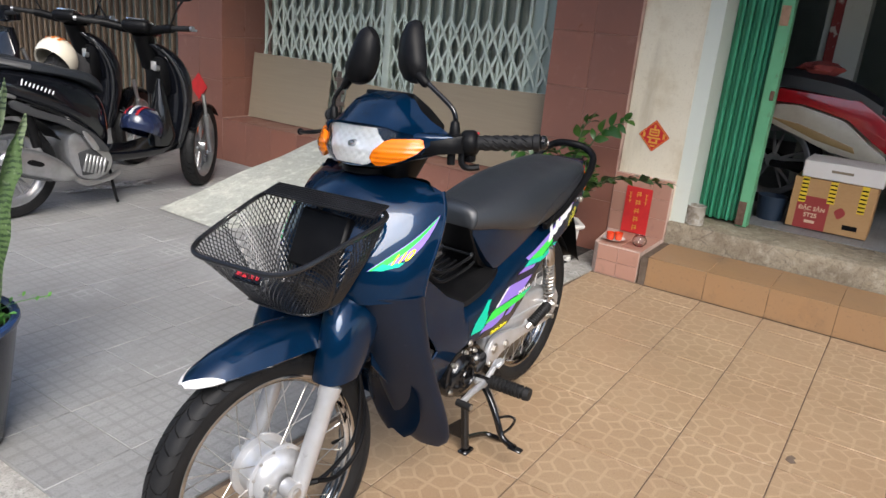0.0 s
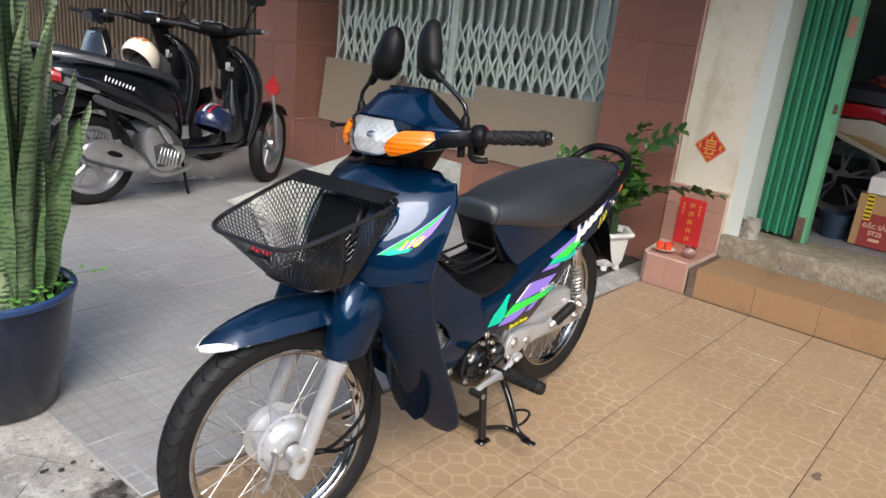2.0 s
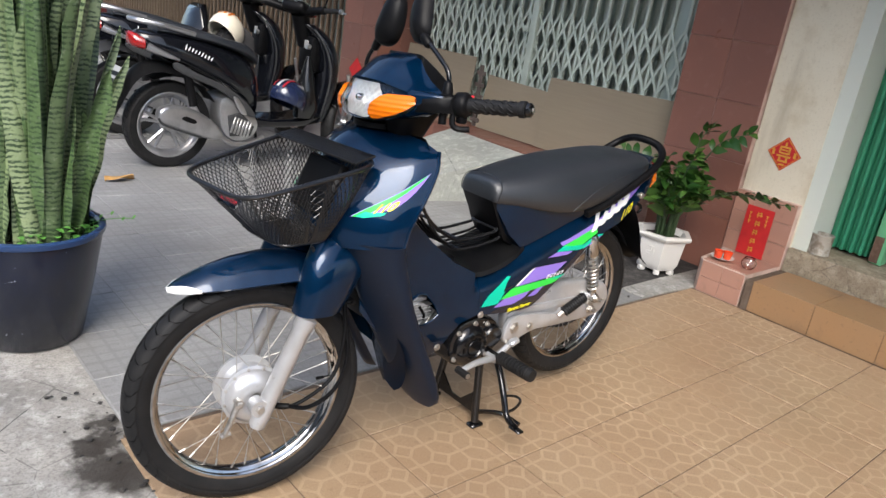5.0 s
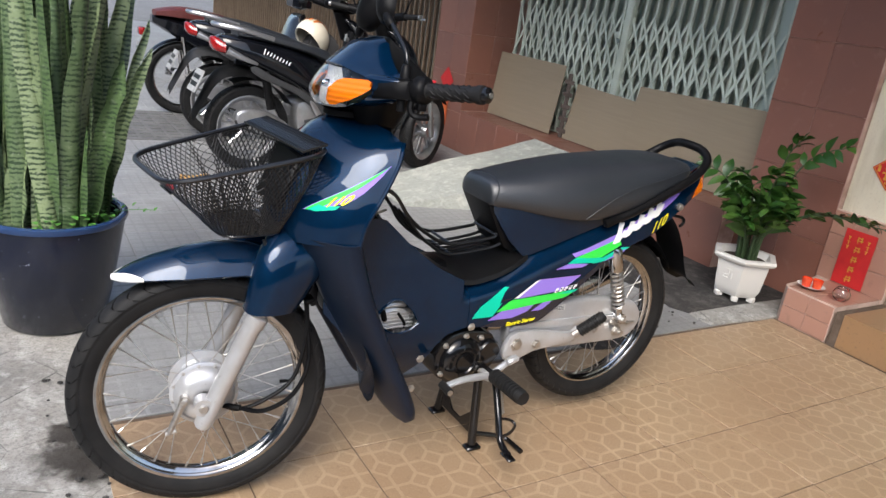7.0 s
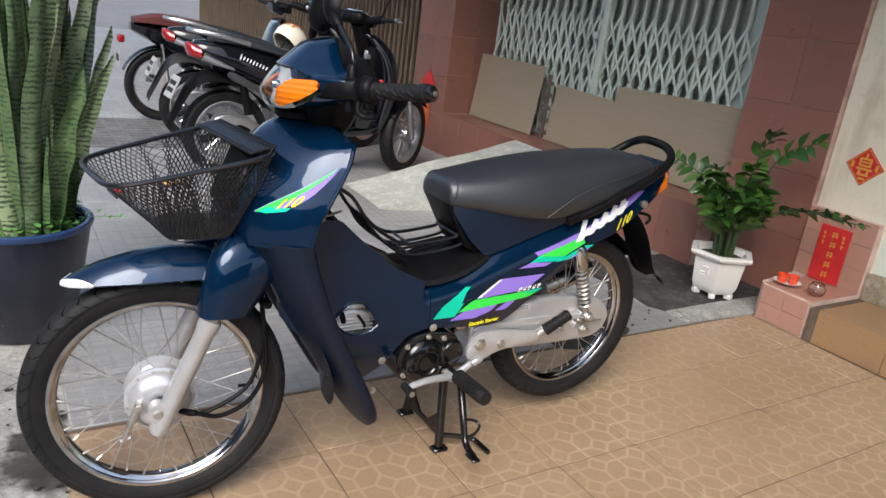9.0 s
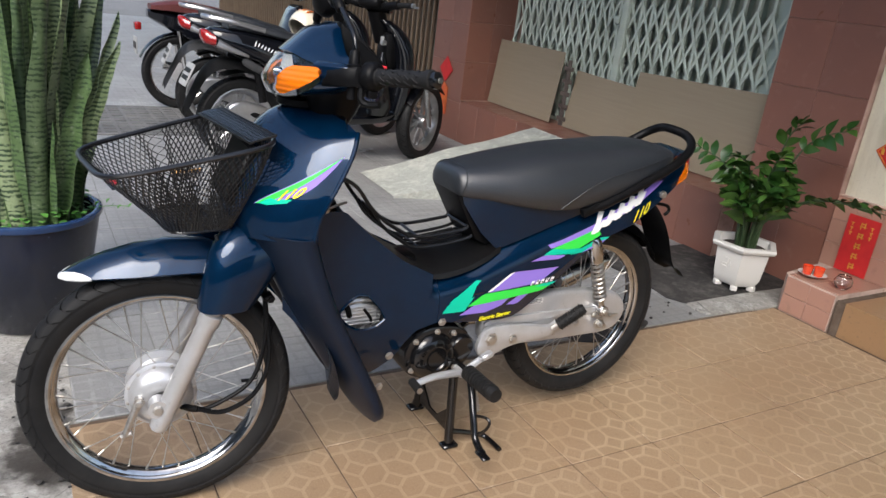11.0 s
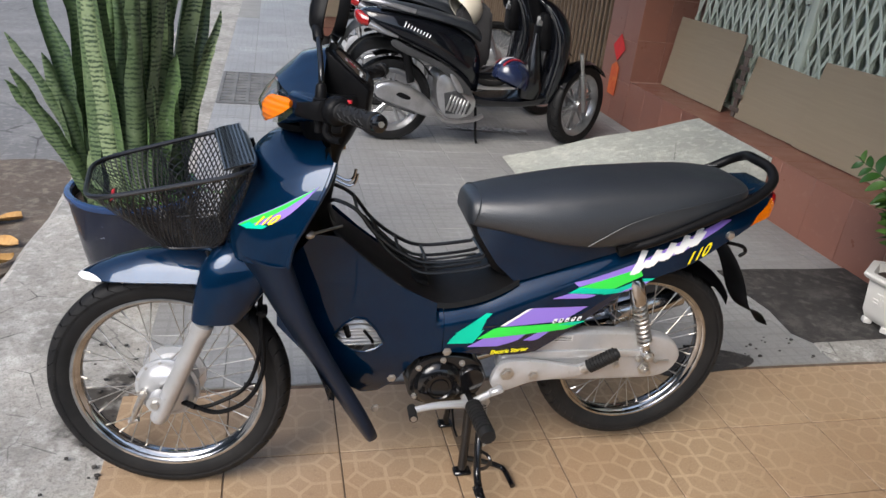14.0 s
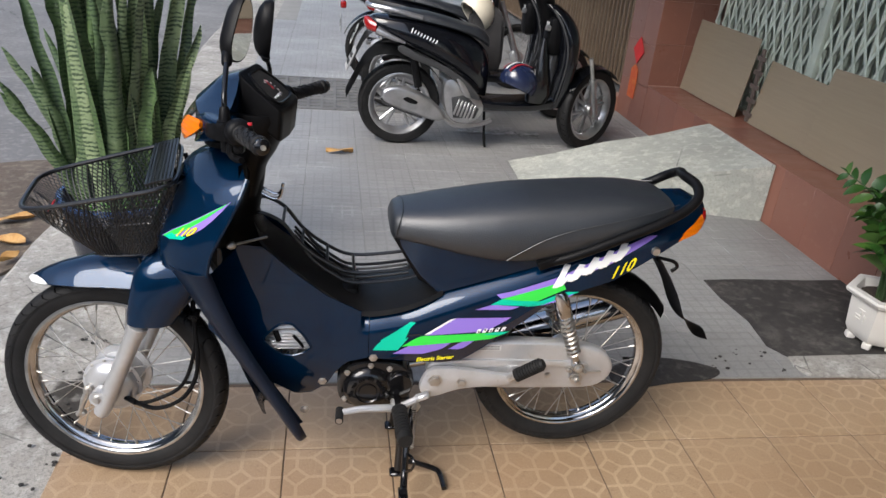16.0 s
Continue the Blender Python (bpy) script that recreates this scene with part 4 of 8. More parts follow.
# main body side
def y_body(x, z):
    w = lerp(x, (-0.16, -0.02, 0.10, 0.22, 0.35, 0.60, 0.80, 0.96, 1.04, 1.075), (0.088, 0.098, 0.106, 0.112, 0.114, 0.112, 0.104, 0.085, 0.060, 0.035))
    top = lerp(x, (0.20, 0.30, 0.42, 0.64, 0.90, 1.06), (0.515, 0.536, 0.585, 0.668, 0.765, 0.805))
    d = max(0.0, (z - (top - 0.055)) / 0.055)
    roll = 0.042 * d * d if x > 0.2 else 0.0
    e = max(0.0, (0.44 - z) / 0.1)
    bulge = 0.011 * max(0.0, 1 - ((z - top + 0.125) / 0.125) ** 2)
    return CY - w + roll + 0.010 * e * e - bulge


def on_body(off=0.0):
    return lambda u, v: Vector((u, y_body(u, v) - off, v))


def strips(polys, off, thick, nu=10, nv=4):
    b = None
    for p in polys:
        b = skin(p, on_body(off), thick, nu, nv, b)
    return b


# under cover, with a window that shows the engine
UX = (-0.17, -0.09, -0.036, 0.030, 0.112, 0.216)
UT = (0.60, 0.695, 0.690, 0.630, 0.567, 0.517)
LX = (-0.17, -0.10, -0.03, 0.035, 0.075, 0.100, 0.118, 0.134, 0.160, 0.216)
LZ = (0.47, 0.39, 0.31, 0.255, 0.262, 0.290, 0.310, 0.350, 0.385, 0.402)
HX = (-0.042, -0.020, 0.005, 0.030, 0.055, 0.074)
HT = (0.448, 0.474, 0.492, 0.488, 0.462, 0.430)
HB = (0.444, 0.420, 0.404, 0.402, 0.410, 0.426)


def cover_strip(x0, x1, low, high, off=0.0, n=10):
    b = bmesh.new()
    rings = [[on_body(off)(x, low(x) + (high(x) - low(x)) * j / 8) for j in range(9)] for x in np.linspace(x0, x1, n + 1)]
    back = [[p + Vector((0, 0.003, 0)) for p in r] for r in rings]
    return loft([r + q[::-1] for r, q in zip(rings, back)])


top_z, low_z = lambda x: lerp(x, UX, UT), lambda x: lerp(x, LX, LZ)
b = cover_strip(-0.17, -0.042, low_z, top_z)
under = part("under_cover", b.copy(), M_BLUE, bike, "glossy blue engine cover")
part("cover_panel", mirrored(b), M_BLUE, under)
both("cover_panel", cover_strip(-0.042, 0.074, lambda x: lerp(x, HX, HT), top_z, 0.0, 14), M_BLUE, under)
both("cover_panel", cover_strip(-0.042, 0.074, low_z, lambda x: lerp(x, HX, HB), 0.0, 14), M_BLUE, under)
both("cover_panel", cover_strip(0.074, 0.2145, low_z, top_z, 0.0, 14), M_BLUE, under)
for q in (HT, HB):
    both("window_edge", tube([on_body(0.001)(x, lerp(x, HX, q)) for x in np.linspace(-0.042, 0.074, 14)], 0.0028, 6), M_BLUE, under)
b = box(-0.13, 0.21, CY - 0.06, CY + 0.06, 0.42, 0.50, 0.02, 2)
box(-0.05, 0.19, CY - 0.035, CY + 0.035, 0.50, 0.55, 0.012, 2, b)
part("frame", b, M_BLACK, bike)
fins = box(-0.030, 0.070, CY - 0.082, CY + 0.082, 0.402, 0.448, 0.010, 2)
for k in range(5):
    box(-0.038, 0.076, CY - 0.086, CY + 0.086, 0.404 + 0.0095 * k, 0.4075 + 0.0095 * k, 0.001, 1, fins)
tube([(-0.03, CY - 0.080, 0.462), (0.01, CY - 0.086, 0.470), (0.05, CY - 0.080, 0.466)], 0.008, 8, 3, fins)
part("cylinder_barrel", fins, M_ALU, bike, "bare finned aluminium cylinder seen through the cover")

# side cover, from the step to the tail
side = bmesh.new()
rings = []
for x in np.linspace(0.216, 1.072, 48):
    lo = lerp(x, (0.216, 0.300, 0.403, 0.45, 0.475, 0.57, 0.677, 0.75, 0.823, 0.90, 0.964, 1.03, 1.072), (0.402, 0.392, 0.383, 0.388, 0.405, 0.481, 0.570, 0.598, 0.622, 0.668, 0.708, 0.740, 0.772))
    hi = lerp(x, (0.216, 0.30, 0.385, 0.42, 0.64, 0.90, 0.98, 1.06, 1.072), (0.517, 0.538, 0.576, 0.586, 0.668, 0.768, 0.800, 0.806, 0.800))
    rings.append([on_body(0)(x, lo + (hi - lo) * j / 14) for j in range(15)])
b = loft(rings, caps=False, close=False)
bmesh.ops.recalc_face_normals(b, faces=b.faces)
bmesh.ops.solidify(b, geom=b.faces[:], thickness=0.004)
both("side_cover", b, M_BLUE, bike)
# panel under the seat
rows = []
for x, z0, z1, w0, w1 in ((0.272, 0.710, 0.728, 0.055, 0.062), (0.300, 0.665, 0.725, 0.070, 0.080), (0.335, 0.615, 0.718, 0.082, 0.092), (0.385, 0.570, 0.708, 0.090, 0.100), (0.50, 0.610, 0.692, 0.096, 0.104), (0.64, 0.655, 0.712, 0.096, 0.104), (0.80, 0.715, 0.742, 0.090, 0.098), (0.95, 0.775, 0.798, 0.075, 0.082), (1.03, 0.800, 0.815, 0.040, 0.050), (1.068, 0.790, 0.802, 0.006, 0.012)):
    rows.append([(x, CY - w0, z0), (x, CY - w1, z1), (x, CY + w1, z1), (x, CY + w0, z0)])
part("tail_body", loft(rows), M_BLUE, bike)
b = prism([(0.262, 0.712), (0.300, 0.712), (0.385, 0.585), (0.372, 0.570), (0.335, 0.590)], CY - 0.062, CY + 0.062, 0.004)
part("seat_front_panel", b, M_BLACK, bike)

# seat
rows = []
for x, zb, zt, w, nose in ((0.258, 0.725, 0.742, 0.035, 1), (0.262, 0.712, 0.757, 0.060, 1), (0.278, 0.708, 0.770, 0.078, 1), (0.343, 0.702, 0.781, 0.100, 1), (0.42, 0.690, 0.794, 0.118, 0), (0.50, 0.680, 0.807, 0.128, 0), (0.58, 0.678, 0.819, 0.131, 0), (0.66, 0.690, 0.825, 0.131, 0),
                           (0.76, 0.718, 0.831, 0.128, 0), (0.85, 0.750, 0.834, 0.118, 0), (0.92, 0.780, 0.829, 0.100, 0), (0.955, 0.792, 0.823, 0.080, 0), (0.970, 0.797, 0.810, 0.055, 0)):
    row = []
    h = zt - zb
    sec = [(-0.93, 0.0), (-1.0, 0.10), (-1.01, 0.30), (-0.98, 0.52), (-0.90, 0.74), (-0.74, 0.90), (-0.45, 0.985), (0, 1.0)]
    sec += [(-a, c) for a, c in sec[-2::-1]]
    for a, c in sec:
        row.append(Vector((x, CY + a * w, zb + c * h)))
    rows.append(row)
fine = [smooth_path([r[j] for r in rows], 4) for j in range(len(rows[0]))]
b = loft([list(r) for r in zip(*fine)])
seat = part("seat", b, M_SEAT, bike, "black grained vinyl dual seat")
for s in (-1, 1):
    pts = [(0.270, s * 0.074, 0.712), (0.274, s * 0.080, 0.735), (0.281, s * 0.072, 0.758), (0.288, s * 0.045, 0.771), (0.292, 0, 0.774)]
    part("piping", tube([(x, CY + y, z) for x, y, z in pts], 0.0014, 6, 5), M_SEAT, seat)
    pts = [(0.535, 0.133, 0.684), (0.575, 0.136, 0.712), (0.625, 0.137, 0.742), (0.70, 0.134, 0.768), (0.80, 0.127, 0.789), (0.90, 0.110, 0.809), (0.965, 0.085, 0.820)]
    part("piping", tube([(x, CY + s * y, z) for x, y, z in pts], 0.0014, 6, 5), M_SEAT, seat)

# grab rail
pts = [(0.64, -0.118, 0.672), (0.70, -0.128, 0.695), (0.80, -0.128, 0.738), (0.90, -0.120, 0.778), (0.965, -0.108, 0.808), (1.006, -0.090, 0.838), (1.018, -0.052, 0.860), (1.006, 0.0, 0.868)]
pts += [(x, -y, z) for x, y, z in pts[-2::-1]]
rail = part("grab_rail", tube([(x, CY + y, z) for x, y, z in pts], 0.0125, 12, 5), M_BLACK, bike, "black tubular passenger grab rail")
for s in (-1, 1):
    b = box(0.615, 0.672, -0.010, 0.010, -0.012, 0.012, 0.005, 2)
    bmesh.ops.transform(b, matrix=Matrix.Translation((0, CY + s * 0.122, 0.674)) @ Matrix.Translation((0.64, 0, 0)) @ pose(0, 0, 0, 0, -22, 0) @ Matrix.Translation((-0.64, 0, 0)), verts=b.verts)
    part("rail_end", b, M_BLACK, rail)
    b = lathe([(0, -0.016), (0.009, -0.016), (0.011, -0.012), (0.011, -0.002), (0.016, 0.0)], 16, (0.923, CY - 0.092, 0.700), "Y")
    part("rail_bolt", b if s < 0 else mirrored(b), M_STEEL, rail)

# tail lamp, rear mudguard
b = skin([(0.985, 0.722), (1.040, 0.738), (1.070, 0.772), (1.055, 0.780), (1.0, 0.745)], on_body(0.003), 0.004, 12, 4)
both("rear_indicator", b, M_ORANGE, bike, "amber rear turn indicator")
b = skin([(-0.055, 0.745), (0.055, 0.745), (0.045, 0.79), (-0.045, 0.79)], lambda u, v: Vector((1.078 - 4 * u * u - 0.35 * abs(v - 0.77), CY + u, v)), 0.006, 10, 6)
M_TAIL = Mat("red_lens", (0.25, 0.006, 0.006), 0.15, 0.0, 0.6)
part("tail_lamp", b, M_TAIL, bike, "red tail lamp lens")
rows = []
for x, z, w in ((0.93, 0.690, 0.055), (0.985, 0.640, 0.058), (1.035, 0.570, 0.058), (1.075, 0.490, 0.056), (1.115, 0.440, 0.052), (1.168, 0.415, 0.040)):
    rows.append([Vector((x, CY + w * f, z - 0.016 * abs(f) ** 2)) for f in (-1, -0.6, -0.2, 0.2, 0.6, 1)])
b = loft([smooth_path([r[j] for r in rows], 4) for j in range(6)], caps=False, close=False)
bmesh.ops.solidify(b, geom=b.faces[:], thickness=0.004)
part("rear_mudguard", b, M_BLACK, bike, "black plastic rear mudguard flap")
rows = []
for k in range(15):
    a = radians(150 - k * 8.2)
    rows.append([(RW.x + (0.305 - 0.03 * abs(f) ** 2) * math.cos(a), CY + 0.052 * f, RW.z + (0.305 - 0.03 * abs(f) ** 2) * math.sin(a)) for f in (-1, -0.6, -0.2, 0.2, 0.6, 1)])
b = loft(rows, caps=False, close=False)
bmesh.ops.solidify(b, geom=b.faces[:], thickness=0.003)
part("inner_mudguard", b, M_BLACK, bike)
b = tube([(0.965, CY - 0.045, 0.655), (1.005, CY - 0.052, 0.648), (1.018, CY - 0.052, 0.632), (1.004, CY - 0.052, 0.620)], 0.005, 8, 3)
part("hook", b, M_BLACK, bike)

# decals on the flank and on the shield
def decal(name, polys, mat, off, parent, label=""):
    b = None
    for p in polys:
        b = skin(p, on_body(off), 0.0006, max(3, int((max(q[0] for q in p) - min(q[0] for q in p)) / 0.012)), 3, b)
    both(name, b, mat, parent, label)


decal("decal_dark_field", [[(0.262, 0.398), (0.300, 0.410), (0.560, 0.500), (0.650, 0.566), (0.670, 0.566), (0.570, 0.4835), (0.472, 0.406), (0.448, 0.3895), (0.403, 0.385), (0.300, 0.3935)]], M_NAVY, 0.0007, bike)
decal("decal_violet", [[(0.357, 0.468), (0.424, 0.517), (0.568, 0.520), (0.509, 0.480)]], M_VIOLET, 0.0012, bike)
decal("decal_violet", [[(0.276, 0.414), (0.325, 0.443), (0.426, 0.451), (0.399, 0.428), (0.352, 0.414)]], M_VIOLET, 0.0012, bike)
decal("decal_violet", [[(0.416, 0.428), (0.452, 0.451), (0.480, 0.451), (0.449, 0.426)]], M_VIOLET, 0.0012, bike)
decal("decal_pale_edge", [[(0.352, 0.470), (0.420, 0.517), (0.428, 0.517), (0.362, 0.470)]], M_DECALWHITE, 0.0016, bike)
decal("decal_green", [[(0.297, 0.436), (0.340, 0.466), (0.475, 0.473), (0.568, 0.479), (0.524, 0.457), (0.462, 0.451)]], M_LIME, 0.0020, bike)
decal("decal_navy", [[(0.306, 0.469), (0.345, 0.474), (0.330, 0.4665), (0.318, 0.466)]], M_NAVY, 0.0024, bike)
decal("decal_teal", [[(0.225, 0.425), (0.245, 0.454), (0.297, 0.454), (0.313, 0.462), (0.287, 0.425)]], M_TEAL, 0.0027, bike)
decal("decal_teal", [[(0.243, 0.452), (0.323, 0.508), (0.329, 0.503), (0.299, 0.471), (0.316, 0.464), (0.297, 0.452)]], M_TEAL, 0.0027, bike)
decal("decal_teal", [[(0.500, 0.470), (0.535, 0.478), (0.568, 0.479), (0.548, 0.469)]], M_TEAL, 0.0027, bike)
for k in range(5):
    x0, z0 = 0.482 + 0.0158 * k, 0.4755 + 0.0014 * k
    decal("decal_white", [[(x0, z0), (x0 + 0.0005, z0 + 0.0115), (x0 + 0.0135, z0 + 0.0125), (x0 + 0.013, z0 + 0.001)]], M_DECALWHITE, 0.0034, bike, "plain pale block of the maker's mark")
    decal("decal_navy", [[(x0 + 0.0045, z0 + (0.0065 if k % 2 else 0.0025)), (x0 + 0.0045, z0 + (0.0115 if k % 2 else 0.0065)), (x0 + 0.0085, z0 + (0.0115 if k % 2 else 0.0065)), (x0 + 0.0085, z0 + (0.0065 if k % 2 else 0.0025))]], M_NAVY, 0.0042, bike)
decal("decal_upper_violet", [[(0.525, 0.582), (0.560, 0.591), (0.676, 0.631), (0.775, 0.680), (0.905, 0.738), (0.925, 0.738), (0.800, 0.664), (0.656, 0.607), (0.534, 0.571)]], M_VIOLET, 0.0012, bike)
decal("decal_upper_green", [[(0.538, 0.571), (0.656, 0.609), (0.690, 0.622), (0.700, 0.600), (0.615, 0.560), (0.575, 0.562)]], M_LIME, 0.0020, bike)
decal("decal_upper_teal", [[(0.512, 0.556), (0.540, 0.572), (0.580, 0.568), (0.640, 0.567), (0.611, 0.554)]], M_TEAL, 0.0026, bike)
decal("decal_upper_violet", [[(0.475, 0.542), (0.516, 0.556), (0.585, 0.552), (0.566, 0.543)]], M_VIOLET, 0.0026, bike)
decal("decal_upper_teal", [[(0.600, 0.551), (0.700, 0.592), (0.735, 0.592), (0.700, 0.573), (0.650, 0.556)]], M_TEAL, 0.0016, bike)
decal("decal_upper_violet", [[(0.640, 0.555), (0.700, 0.580), (0.722, 0.588), (0.705, 0.572)]], M_VIOLET, 0.0030, bike)
# script on the tail: slanted pale strokes and yellow figures
for k in range(5):
    x0 = 0.662 + 0.036 * k
    z0 = 0.604 + 0.0175 * k
    hgt = 0.058 if k == 0 else 0.044
    decal("decal_script", [[(x0, z0), (x0 + 0.016, z0), (x0 + 0.044, z0 + hgt), (x0 + 0.027, z0 + hgt)]], M_DECALWHITE, 0.0032, bike, "plain pale slanted stroke")
    decal("decal_script", [[(x0 + 0.012, z0 + 0.002), (x0 + 0.024, z0 + 0.004), (x0 + 0.050, z0 + 0.038), (x0 + 0.042, z0 + 0.044)]], M_DECALWHITE, 0.0036, bike, "plain pale slanted stroke")


# words below the flank stripes
def words(text, size, mat, m, parent, name, depth=0.0004, shear=0.0, label=""):
    cu = bpy.data.curves.new("text", "FONT")
    cu.body, cu.size, cu.extrude, cu.shear, cu.align_x, cu.align_y = text, size, depth, shear, "CENTER", "CENTER"
    cu.offset = 0.025 * size
    tmp = bpy.data.objects.new("text", cu)
    scene.collection.objects.link(tmp)
    bpy.context.view_layer.update()
    me = bpy.data.meshes.new_from_object(tmp)
    bpy.data.objects.remove(tmp)
    bpy.data.curves.remove(cu)
    me.materials.clear()
    me.materials.append(mat.m)
    me.name = name
    ob = new(name, me)
    ob.parent = parent
    ob.matrix_local = m
    if label:
        tagged(ob, label)
    return ob


tail_figures = words("110", 0.040, M_YELLOW, Matrix.Identity(4), bike, "lettering", 0.0, 0.35, "yellow slanted figures")
for v in tail_figures.data.vertices:
    x, z = 0.838 + v.co.x, 0.652 + v.co.y + 0.50 * v.co.x
    v.co = on_body(0.004)(x, z)
words("Electric Starter", 0.0155, M_YELLOW, pose(0.383, y_body(0.383, 0.402) - 0.0035, 0.400, 92, -5, 0), bike, "lettering", shear=0.25, label="yellow slanted lettering")


def on_shield(k, w, off=0.003):
    """The left cheek of the shield: k stations from the rear edge, w from the crease (0) to the seam (1)."""
    def at(kk, ww):
        line = shield_station(min(max(kk, 0.0), 5.9))[4:]
        f = min(max(ww, 0.0), 1.0) * (len(line) - 1)
        i = min(int(f), len(line) - 2)
        p = line[i].lerp(line[i + 1], f - i)
        return Vector((p.x, CY - p.y, p.z))
    nrm = (at(k + 0.05, w) - at(k - 0.05, w)).cross(at(k, w + 0.03) - at(k, w - 0.03)).normalized()
    return at(k, w) + (nrm if nrm.y < 0 else -nrm) * off


def cheek_decal(name, polys, mat, off):
    b = None
    for p in polys:
        b = skin(p, lambda u, v: on_shield(u, v, off), 0.0005, 16, 3, b)
    both(name, b, mat, shield)


cheek_decal("decal_violet", [[(3.25, 0.495), (2.3, 0.390), (1.3, 0.290), (0.30, 0.200), (0.42, 0.255), (0.80, 0.405), (1.2, 0.495), (2.2, 0.535)]], M_VIOLET, 0.0012)
cheek_decal("decal_green", [[(3.15, 0.500), (2.3, 0.405), (1.3, 0.305), (0.34, 0.205), (1.0, 0.325), (1.7, 0.430), (2.3, 0.505), (2.8, 0.525)]], M_LIME, 0.0020)
cheek_decal("decal_teal", [[(2.95, 0.510), (2.5, 0.465), (2.25, 0.505), (1.5, 0.535), (1.65, 0.575), (2.5, 0.560)]], M_TEAL, 0.0027)


def drape(text, size, shear, place, mat, parent, name, label):
    """Flat lettering laid on a curved panel, once on each side; place(x, y) gives the point."""
    ob = words(text, size, mat, Matrix.Identity(4), parent, name, 0.0, shear, label)
    for v in ob.data.vertices:
        v.co = place(v.co.x, v.co.y)


drape("110", 0.029, 0.45, lambda x, y: on_shield(1.75 - x / 0.046, 0.475 - y / 0.19, 0.0036), M_YELLOW, shield, "lettering", "yellow slanted figures")


# ---- the motorbike: steering head ----
def x_face(y, z):
    """The front face of the lamp housing."""
    d = y - CY
    return -0.190 + 2.6 * d * d + 0.50 * max(0.0, z - 0.965) + 6.0 * max(0.0, 0.965 - z) ** 2


def face(off):
    return lambda u, v: Vector((x_face(CY + u, v) - off, CY + u, v))


# cowl: half sections from the brow over the lamp to the edge of the dash, then round below the wings
WY = (0.0, 0.030, 0.056, 0.076, 0.096, 0.124, 0.150, 0.166)
BROW = (1.021, 1.021, 1.020, 1.018, 1.014, 1.008, 1.003, 0.998)
CREST = (1.070, 1.069, 1.066, 1.056, 1.036, 1.021, 1.011, 1.002)
REAR = (1.084, 1.084, 1.082, 1.072, 1.048, 1.028, 1.016, 1.006)
BELOW = ((0.170, 0.990), (0.166, 0.970), (0.148, 0.953), (0.112, 0.938), (0.066, 0.931), (0.0, 0.929))
cowl_rows = []
for s in np.linspace(0, 1, 9):
    s = float(s)
    pts = []
    for j, y in enumerate(WY):
        z = lerp(s, (0, 0.5, 1), (BROW[j], CREST[j], REAR[j]))
        yy = y * (0.955 + 0.045 * s + 0.11 * s * s * (y / 0.166) ** 2)
        pts.append((x_face(CY + yy, min(z, 1.018)) * (1 - s) + (-0.066) * s - 0.010 * (1 - s), yy, z))
    for y, z in BELOW:
        yy = y * (0.955 + 0.045 * s + 0.11 * s * s * (y / 0.166) ** 2)
        pts.append(((x_face(CY + yy, z) + 0.002) * (1 - s) + (-0.066) * s, yy, z + 0.010 * s))
    ring = [Vector((x, CY - y, z)) for x, y, z in pts] + [Vector((x, CY + y, z)) for x, y, z in pts[-2:0:-1]]
    cowl_rows.append(ring)
cowl = part("handlebar_cowl", loft(cowl_rows), M_BLUE, bike, "glossy blue handlebar cowl", smooth=32)
# headlamp: a reflector bowl behind a clear lens
LENS = [(-0.107, 1.003), (-0.102, 1.009), (-0.080, 1.013), (0.080, 1.013), (0.102, 1.009), (0.107, 1.003), (0.090, 0.982), (0.070, 0.947), (0.046, 0.935), (-0.046, 0.935), (-0.070, 0.947), (-0.090, 0.982)]


def bowl(u, v):
    r2 = (u / 0.104) ** 2 + ((v - 0.976) / 0.042) ** 2
    ribs = 0.0016 * math.cos(u * 260) * math.cos(v * 330)
    return Vector((x_face(CY + u, v) + 0.001 + 0.016 * max(0.0, 1 - r2 * 0.8) + ribs * max(0.0, 1 - 0.6 * r2), CY + u, v))


lamp = part("headlamp", skin(LENS, bowl, 0.002, 44, 24), M_REFLECT, cowl, "faceted silver headlamp reflector", smooth=15)
part("lens", skin(LENS, lambda u, v: face(0.007 + 0.009 * max(0.0, 1 - (u / 0.104) ** 2 - ((v - 0.972) / 0.042) ** 2))(u, v), 0.0025, 24, 12), M_LENS, lamp, "clear rounded headlamp lens")
bulb = lathe([(0, -0.020), (0.006, -0.018), (0.008, -0.012), (0.008, 0.0), (0.012, 0.002)], 14, (x_face(CY, 0.976) + 0.020, CY, 0.976), "X")
part("bulb", bulb, M_CHROME, lamp)
AMBER = [(-0.074, 0.948), (-0.083, 0.964), (-0.094, 0.983), (-0.106, 0.990), (-0.150, 0.993), (-0.158, 0.990), (-0.158, 0.982), (-0.150, 0.968), (-0.136, 0.957), (-0.100, 0.943), (-0.082, 0.941)]


def amber(u, v):
    return face(0.004 + 0.007 * max(0.0, 1 - ((u + 0.105) / 0.058) ** 2 - ((v - 0.968) / 0.036) ** 2))(u, v)


for s in (-1, 1):
    b = skin(AMBER, amber, 0.010, 24, 8)
    part("front_indicator", b if s < 0 else mirrored(b), M_ORANGE, cowl, "amber front turn indicator")
# black dash shell, tapering down to the column
rows = []
